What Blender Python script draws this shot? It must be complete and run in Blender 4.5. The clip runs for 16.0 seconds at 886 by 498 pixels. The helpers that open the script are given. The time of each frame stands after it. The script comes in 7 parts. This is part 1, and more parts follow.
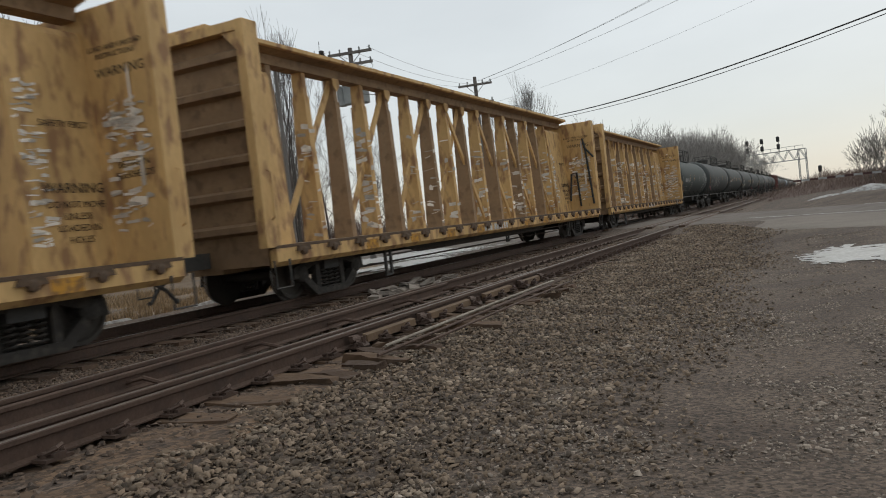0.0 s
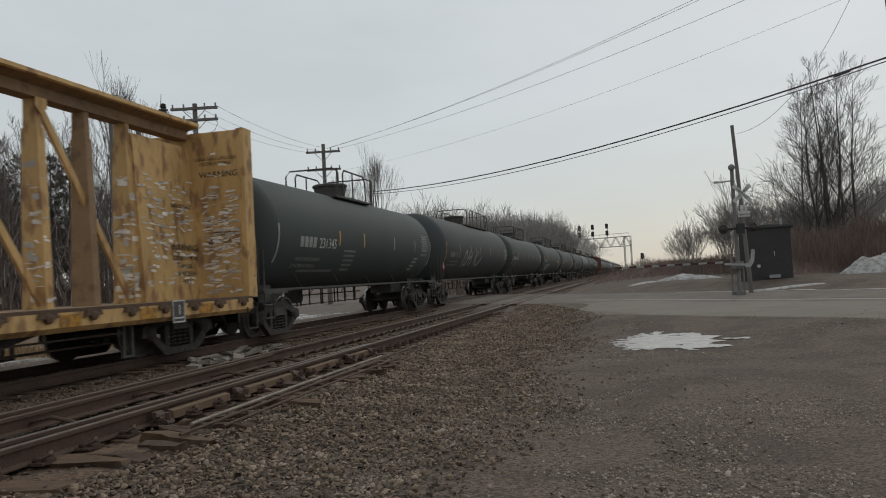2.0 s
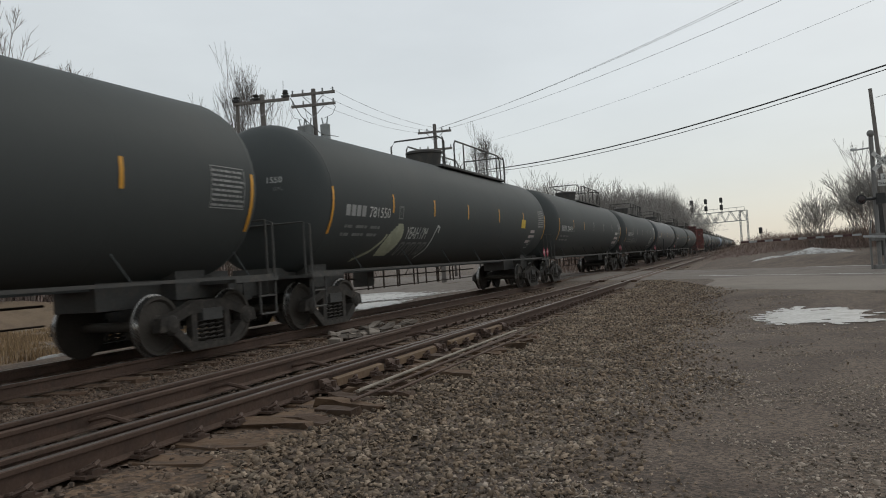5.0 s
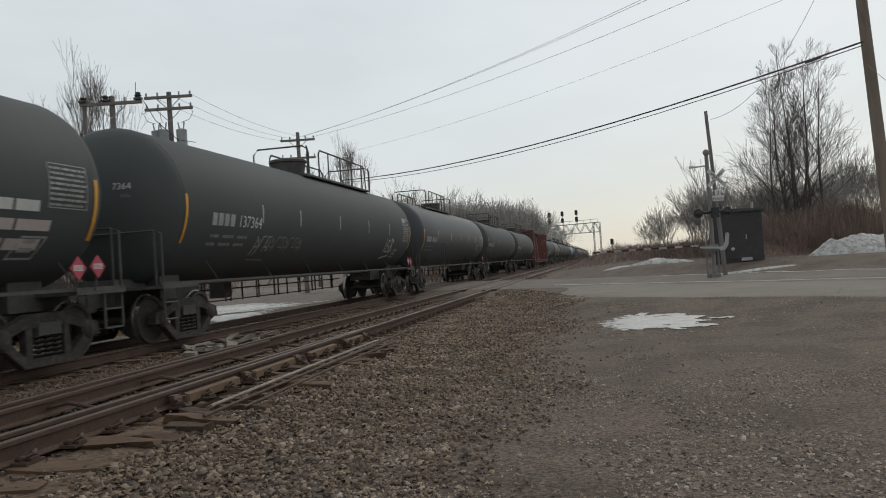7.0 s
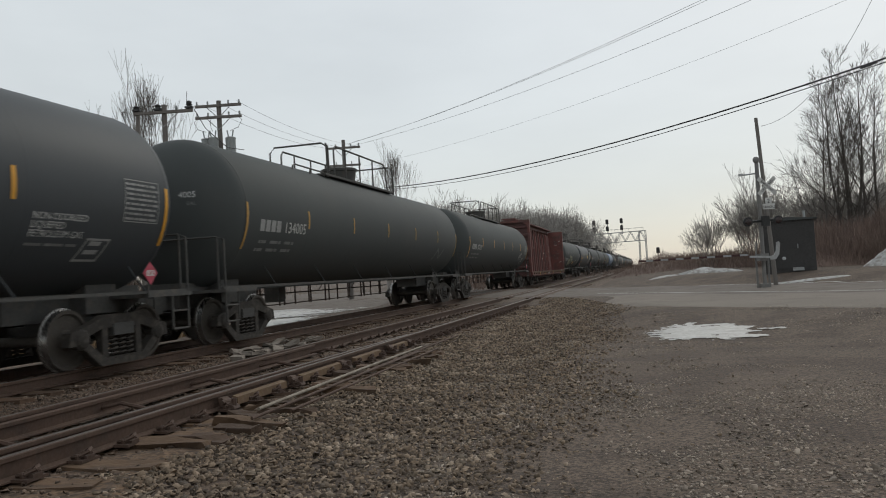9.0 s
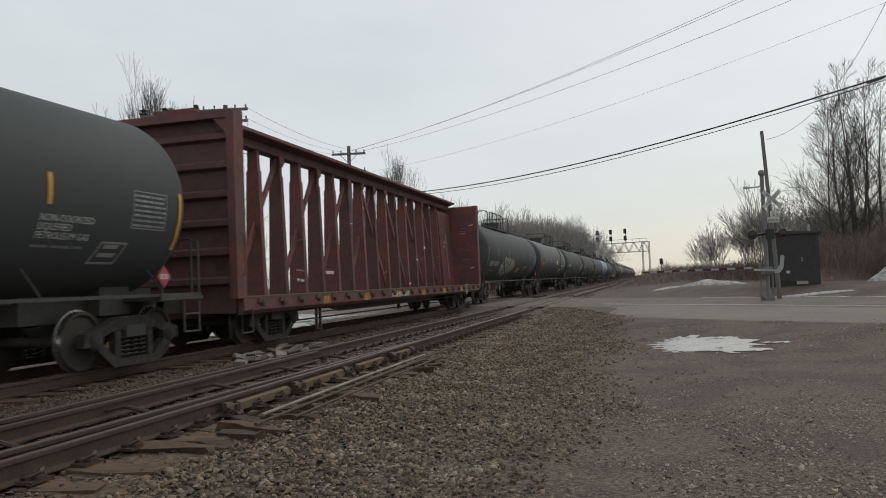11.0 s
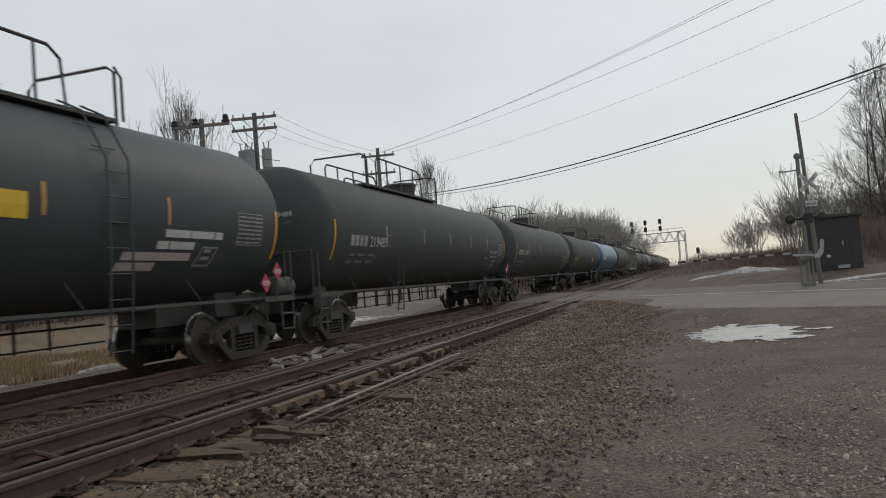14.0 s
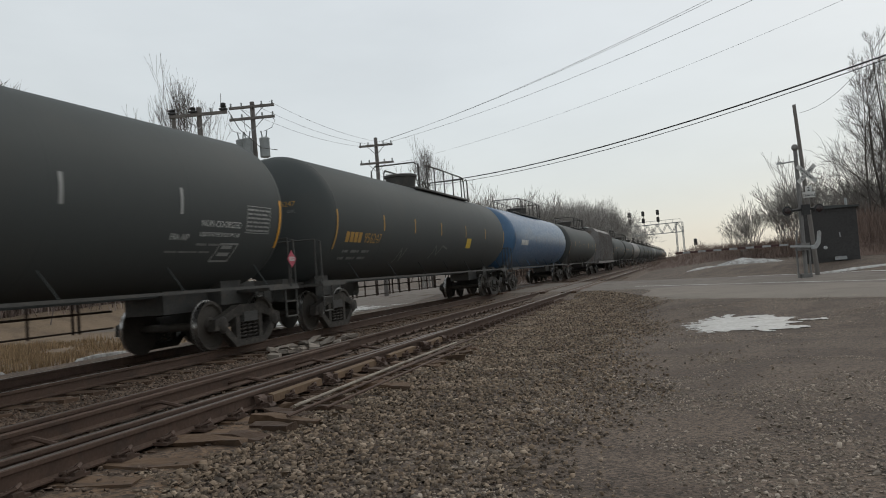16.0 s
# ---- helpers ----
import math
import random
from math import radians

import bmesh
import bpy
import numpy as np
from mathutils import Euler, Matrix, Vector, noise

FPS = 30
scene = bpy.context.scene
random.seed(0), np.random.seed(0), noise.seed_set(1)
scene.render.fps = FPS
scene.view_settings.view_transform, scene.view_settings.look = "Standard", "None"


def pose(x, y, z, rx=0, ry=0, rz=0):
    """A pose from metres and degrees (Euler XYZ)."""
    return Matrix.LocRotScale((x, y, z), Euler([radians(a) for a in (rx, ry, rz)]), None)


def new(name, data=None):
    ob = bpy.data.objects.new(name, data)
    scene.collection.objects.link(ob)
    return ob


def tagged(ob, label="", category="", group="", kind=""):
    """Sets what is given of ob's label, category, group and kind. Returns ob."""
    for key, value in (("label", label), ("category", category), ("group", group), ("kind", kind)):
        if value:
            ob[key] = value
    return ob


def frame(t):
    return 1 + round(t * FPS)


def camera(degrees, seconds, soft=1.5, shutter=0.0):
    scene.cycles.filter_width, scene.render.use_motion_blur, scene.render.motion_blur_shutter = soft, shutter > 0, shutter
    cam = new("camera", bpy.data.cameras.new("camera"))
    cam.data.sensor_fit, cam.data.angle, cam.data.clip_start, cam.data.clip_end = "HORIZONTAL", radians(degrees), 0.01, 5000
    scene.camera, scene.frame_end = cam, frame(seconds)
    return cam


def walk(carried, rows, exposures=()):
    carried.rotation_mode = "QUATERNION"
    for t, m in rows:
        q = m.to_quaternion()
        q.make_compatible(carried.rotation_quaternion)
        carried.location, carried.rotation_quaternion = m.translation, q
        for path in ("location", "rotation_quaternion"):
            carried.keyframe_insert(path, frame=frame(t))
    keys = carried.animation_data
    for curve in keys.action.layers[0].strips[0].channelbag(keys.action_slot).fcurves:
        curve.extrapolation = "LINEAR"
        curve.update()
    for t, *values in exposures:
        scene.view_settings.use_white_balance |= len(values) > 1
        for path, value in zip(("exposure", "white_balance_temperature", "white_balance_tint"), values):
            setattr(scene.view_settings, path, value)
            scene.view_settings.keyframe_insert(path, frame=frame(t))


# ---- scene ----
cam = camera(59.84, 16.0, soft=1.0, shutter=0.1)
PATH = [
    (0.0, pose(0.213, 0.162, 1.219, 88.14, 6.27, 25.38)),
    (0.5, pose(0.214, 0.131, 1.239, 88.60, 5.56, 23.81)),
    (1.0, pose(0.357, 0.156, 1.335, 90.93, 3.57, 11.16)),
    (1.5, pose(0.390, 0.243, 1.310, 92.00, 3.30, 13.02)),
    (2.0, pose(0.391, 0.293, 1.304, 92.23, 3.05, 13.77)),
    (2.5, pose(0.206, 0.267, 1.318, 93.61, 2.96, 15.14)),
    (3.0, pose(-0.009, 0.177, 1.283, 93.45, 2.32, 15.84)),
    (3.2, pose(-0.040, 0.180, 1.280, 93.41, 2.01, 15.67)),
    (5.3, pose(-0.047, 0.008, 1.270, 90.62, 3.84, 21.80)),
    (5.5, pose(-0.022, 0.023, 1.269, 90.06, 4.36, 17.39)),
    (6.0, pose(0.011, -0.011, 1.272, 90.97, 3.92, 12.12)),
    (6.5, pose(0.020, -0.007, 1.266, 90.65, 4.79, 12.87)),
    (7.0, pose(0.025, -0.004, 1.268, 91.21, 3.79, 11.52)),
    (7.5, pose(0.008, 0.000, 1.268, 91.18, 3.56, 13.07)),
    (8.0, pose(-0.007, 0.020, 1.266, 91.75, 3.87, 14.87)),
    (8.5, pose(0.005, 0.003, 1.259, 91.87, 3.47, 14.22)),
    (10.8, pose(-0.036, -0.038, 1.271, 92.41, 2.14, 18.36)),
    (11.0, pose(-0.026, -0.038, 1.278, 92.52, 2.33, 14.91)),
    (11.5, pose(-0.023, -0.010, 1.279, 92.74, 3.18, 16.81)),
    (12.0, pose(-0.011, -0.015, 1.276, 93.30, 4.10, 17.92)),
    (12.5, pose(-0.007, -0.022, 1.280, 93.45, 4.07, 18.28)),
    (13.0, pose(-0.003, -0.011, 1.269, 93.53, 4.14, 20.99)),
    (13.5, pose(0.008, 0.015, 1.266, 92.93, 4.37, 19.67)),
    (14.0, pose(0.020, 0.021, 1.274, 92.56, 4.51, 17.51)),
    (14.5, pose(0.010, 0.013, 1.278, 92.53, 5.30, 17.41)),
    (15.0, pose(0.016, 0.029, 1.265, 91.95, 5.32, 18.16)),
    (15.5, pose(0.024, 0.012, 1.263, 91.88, 5.29, 17.63)),
    (16.0, pose(0.029, 0.007, 1.259, 91.82, 4.28, 17.34)),
]
EXPOSURE = [(0.0, -0.05), (0.5, -0.05), (1.0, -0.12), (1.5, -0.32), (2.0, -0.33), (3.0, -0.35), (5.5, -0.1), (8.5, -0.1), (11.0, -0.1), (11.5, -0.16),
            (12.0, -0.2), (12.5, -0.17), (13.5, -0.1), (14.5, -0.19), (15.5, -0.1), (16.0, -0.1)]
walk(cam, PATH, EXPOSURE)

# ---------------------------------------------------------------- sky and light
world = bpy.data.worlds.new("overcast_sky")
scene.world = world
world.use_nodes = True
wt = world.node_tree
wt.nodes.clear()


def wnode(kind, **values):
    n = wt.nodes.new(kind)
    for k, v in values.items():
        n.inputs[k].default_value = v
    return n


SUN_AZ, SUN_EL = 20.0, 38.0
sky = wt.nodes.new("ShaderNodeTexSky")
sky.sky_type = 'NISHITA'
sky.sun_disc = False
sky.sun_elevation = radians(SUN_EL)
sky.sun_rotation = radians(SUN_AZ)
sky.dust_density = 1.5
sky.ozone_density = 2.0
coord = wt.nodes.new("ShaderNodeTexCoord")
sep = wt.nodes.new("ShaderNodeSeparateXYZ")
wt.links.new(coord.outputs["Generated"], sep.inputs[0])
ramp = wt.nodes.new("ShaderNodeValToRGB")
ramp.color_ramp.elements[0].position = 0.0
ramp.color_ramp.elements[0].color = (0.64, 0.618, 0.55, 1)
ramp.color_ramp.elements[1].position = 1.0
ramp.color_ramp.elements[1].color = (0.66, 0.70, 0.71, 1)
for pos, col in ((0.045, (0.62, 0.628, 0.59, 1)), (0.10, (0.605, 0.63, 0.617, 1)), (0.22, (0.625, 0.655, 0.65, 1)), (0.45, (0.665, 0.70, 0.705, 1))):
    el = ramp.color_ramp.elements.new(pos)
    el.color = col
wt.links.new(sep.outputs["Z"], ramp.inputs[0])
cloud = wnode("ShaderNodeTexNoise", Scale=2.2, Detail=5.0, Roughness=0.55)
cmap = wt.nodes.new("ShaderNodeMapping")
cmap.inputs["Scale"].default_value = (1.0, 1.0, 3.0)
wt.links.new(coord.outputs["Generated"], cmap.inputs[0])
wt.links.new(cmap.outputs[0], cloud.inputs["Vector"])
crange = wt.nodes.new("ShaderNodeMapRange")
crange.inputs["From Min"].default_value = 0.3
crange.inputs["From Max"].default_value = 0.7
crange.inputs["To Min"].default_value = 0.93
crange.inputs["To Max"].default_value = 1.06
wt.links.new(cloud.outputs["Fac"], crange.inputs["Value"])
cmul = wt.nodes.new("ShaderNodeVectorMath")
cmul.operation = 'SCALE'
wt.links.new(ramp.outputs["Color"], cmul.inputs[0])
side = wt.nodes.new("ShaderNodeMapRange")
for k, v in (("From Min", -1.0), ("From Max", 1.0), ("To Min", 1.10), ("To Max", 0.95)):
    side.inputs[k].default_value = v
wt.links.new(sep.outputs["X"], side.inputs["Value"])
both = wt.nodes.new("ShaderNodeMath")
both.operation = 'MULTIPLY'
wt.links.new(crange.outputs[0], both.inputs[0])
wt.links.new(side.outputs[0], both.inputs[1])
wt.links.new(both.outputs[0], cmul.inputs["Scale"])
bg_cloud = wnode("ShaderNodeBackground", Strength=0.98)
wt.links.new(cmul.outputs[0], bg_cloud.inputs["Color"])
bg_sky = wnode("ShaderNodeBackground", Strength=0.02)
wt.links.new(sky.outputs[0], bg_sky.inputs["Color"])
wadd = wt.nodes.new("ShaderNodeAddShader")
wt.links.new(bg_cloud.outputs[0], wadd.inputs[0])
wt.links.new(bg_sky.outputs[0], wadd.inputs[1])
wout = wt.nodes.new("ShaderNodeOutputWorld")
wt.links.new(wadd.outputs[0], wout.inputs["Surface"])

sun = new("sun", bpy.data.lights.new("sun", 'SUN'))
sun.data.energy = 0.5
sun.data.angle = radians(25)
sun.data.color = (1.0, 0.93, 0.82)
sun.rotation_euler = Euler((radians(90 - SUN_EL), 0, radians(180 - SUN_AZ)))

# ---------------------------------------------------------------- materials
def mat(name, a, b, c=None, coarse=1.5, fine=25.0, rough=0.8, metal=0.0, bump=0.0, bump_scale=40.0, stretch=(1, 1, 1),
        lo=0.35, hi=0.65, stain=0.5, varied=0.0, spec=0.5, cells=0.0, grain=0.55, edge=(0.52, 0.66)):
    """Colour a broken by b at a coarse and a fine scale, with stains of c; sizes are cycles per metre."""
    m = bpy.data.materials.new(name)
    m.use_nodes = True
    nt = m.node_tree
    p = nt.nodes["Principled BSDF"]
    p.inputs["Roughness"].default_value = rough
    p.inputs["Metallic"].default_value = metal
    p.inputs["Specular IOR Level"].default_value = spec
    tc = nt.nodes.new("ShaderNodeTexCoord")
    mp = nt.nodes.new("ShaderNodeMapping")
    mp.inputs["Scale"].default_value = stretch
    nt.links.new(tc.outputs["Object"], mp.inputs[0])

    def noise_node(scale, detail=4.0):
        n = nt.nodes.new("ShaderNodeTexNoise")
        n.inputs["Scale"].default_value = scale
        n.inputs["Detail"].default_value = detail
        nt.links.new(mp.outputs[0], n.inputs["Vector"])
        return n

    def remap(src, f0, f1, t0=0.0, t1=1.0):
        r = nt.nodes.new("ShaderNodeMapRange")
        for k, v in (("From Min", f0), ("From Max", f1), ("To Min", t0), ("To Max", t1)):
            r.inputs[k].default_value = v
        nt.links.new(src, r.inputs["Value"])
        return r.outputs[0]

    def blend(fac, c0, c1):
        x = nt.nodes.new("ShaderNodeMix")
        x.data_type = 'RGBA'
        nt.links.new(fac, x.inputs[0])
        for sock, v in ((x.inputs[6], c0), (x.inputs[7], c1)):
            if isinstance(v, tuple):
                sock.default_value = (*v, 1)
            else:
                nt.links.new(v, sock)
        return x.outputs[2]

    n1, n2 = noise_node(coarse), noise_node(fine)
    col = blend(remap(n1.outputs["Fac"], lo, hi), a, b)
    mid = tuple((x + y) / 2 * 0.8 for x, y in zip(a, b))
    col = blend(remap(n2.outputs["Fac"], 0.35, 0.75, 0.0, grain), col, mid)
    if c:
        n3 = noise_node(coarse * 2.7, 6.0)
        col = blend(remap(n3.outputs["Fac"], edge[0], edge[1], 0.0, stain), col, c)
    if varied:
        geo = nt.nodes.new("ShaderNodeNewGeometry")
        oi = nt.nodes.new("ShaderNodeObjectInfo")
        ad = nt.nodes.new("ShaderNodeMath")
        ad.operation = 'ADD'
        nt.links.new(geo.outputs["Random Per Island"], ad.inputs[0])
        nt.links.new(oi.outputs["Random"], ad.inputs[1])
        wr = nt.nodes.new("ShaderNodeMath")
        wr.operation = 'FRACT'
        nt.links.new(ad.outputs[0], wr.inputs[0])
        hs = nt.nodes.new("ShaderNodeHueSaturation")
        nt.links.new(remap(wr.outputs[0], 0, 1, 1 - varied, 1 + varied), hs.inputs["Value"])
        nt.links.new(col, hs.inputs["Color"])
        col = hs.outputs[0]
    if cells:
        vo = nt.nodes.new("ShaderNodeTexVoronoi")
        vo.inputs["Scale"].default_value = cells
        nt.links.new(mp.outputs[0], vo.inputs["Vector"])
        sp = nt.nodes.new("ShaderNodeSeparateColor")
        nt.links.new(vo.outputs["Color"], sp.inputs[0])
        hv = nt.nodes.new("ShaderNodeHueSaturation")
        nt.links.new(remap(sp.outputs[0], 0, 1, 0.4, 1.75), hv.inputs["Value"])
        nt.links.new(col, hv.inputs["Color"])
        col = hv.outputs[0]
    nt.links.new(col, p.inputs["Base Color"])
    if grain > 0.2:
        nt.links.new(remap(n2.outputs["Fac"], 0.3, 0.7, max(0.05, rough - 0.12), min(1.0, rough + 0.1)), p.inputs["Roughness"])
    if bump:
        n4 = noise_node(bump_scale, 5.0)
        bp = nt.nodes.new("ShaderNodeBump")
        bp.inputs["Strength"].default_value = 0.7
        bp.inputs["Distance"].default_value = bump
        nt.links.new(n4.outputs["Fac"], bp.inputs["Height"])
        nt.links.new(bp.outputs[0], p.inputs["Normal"])
    return m


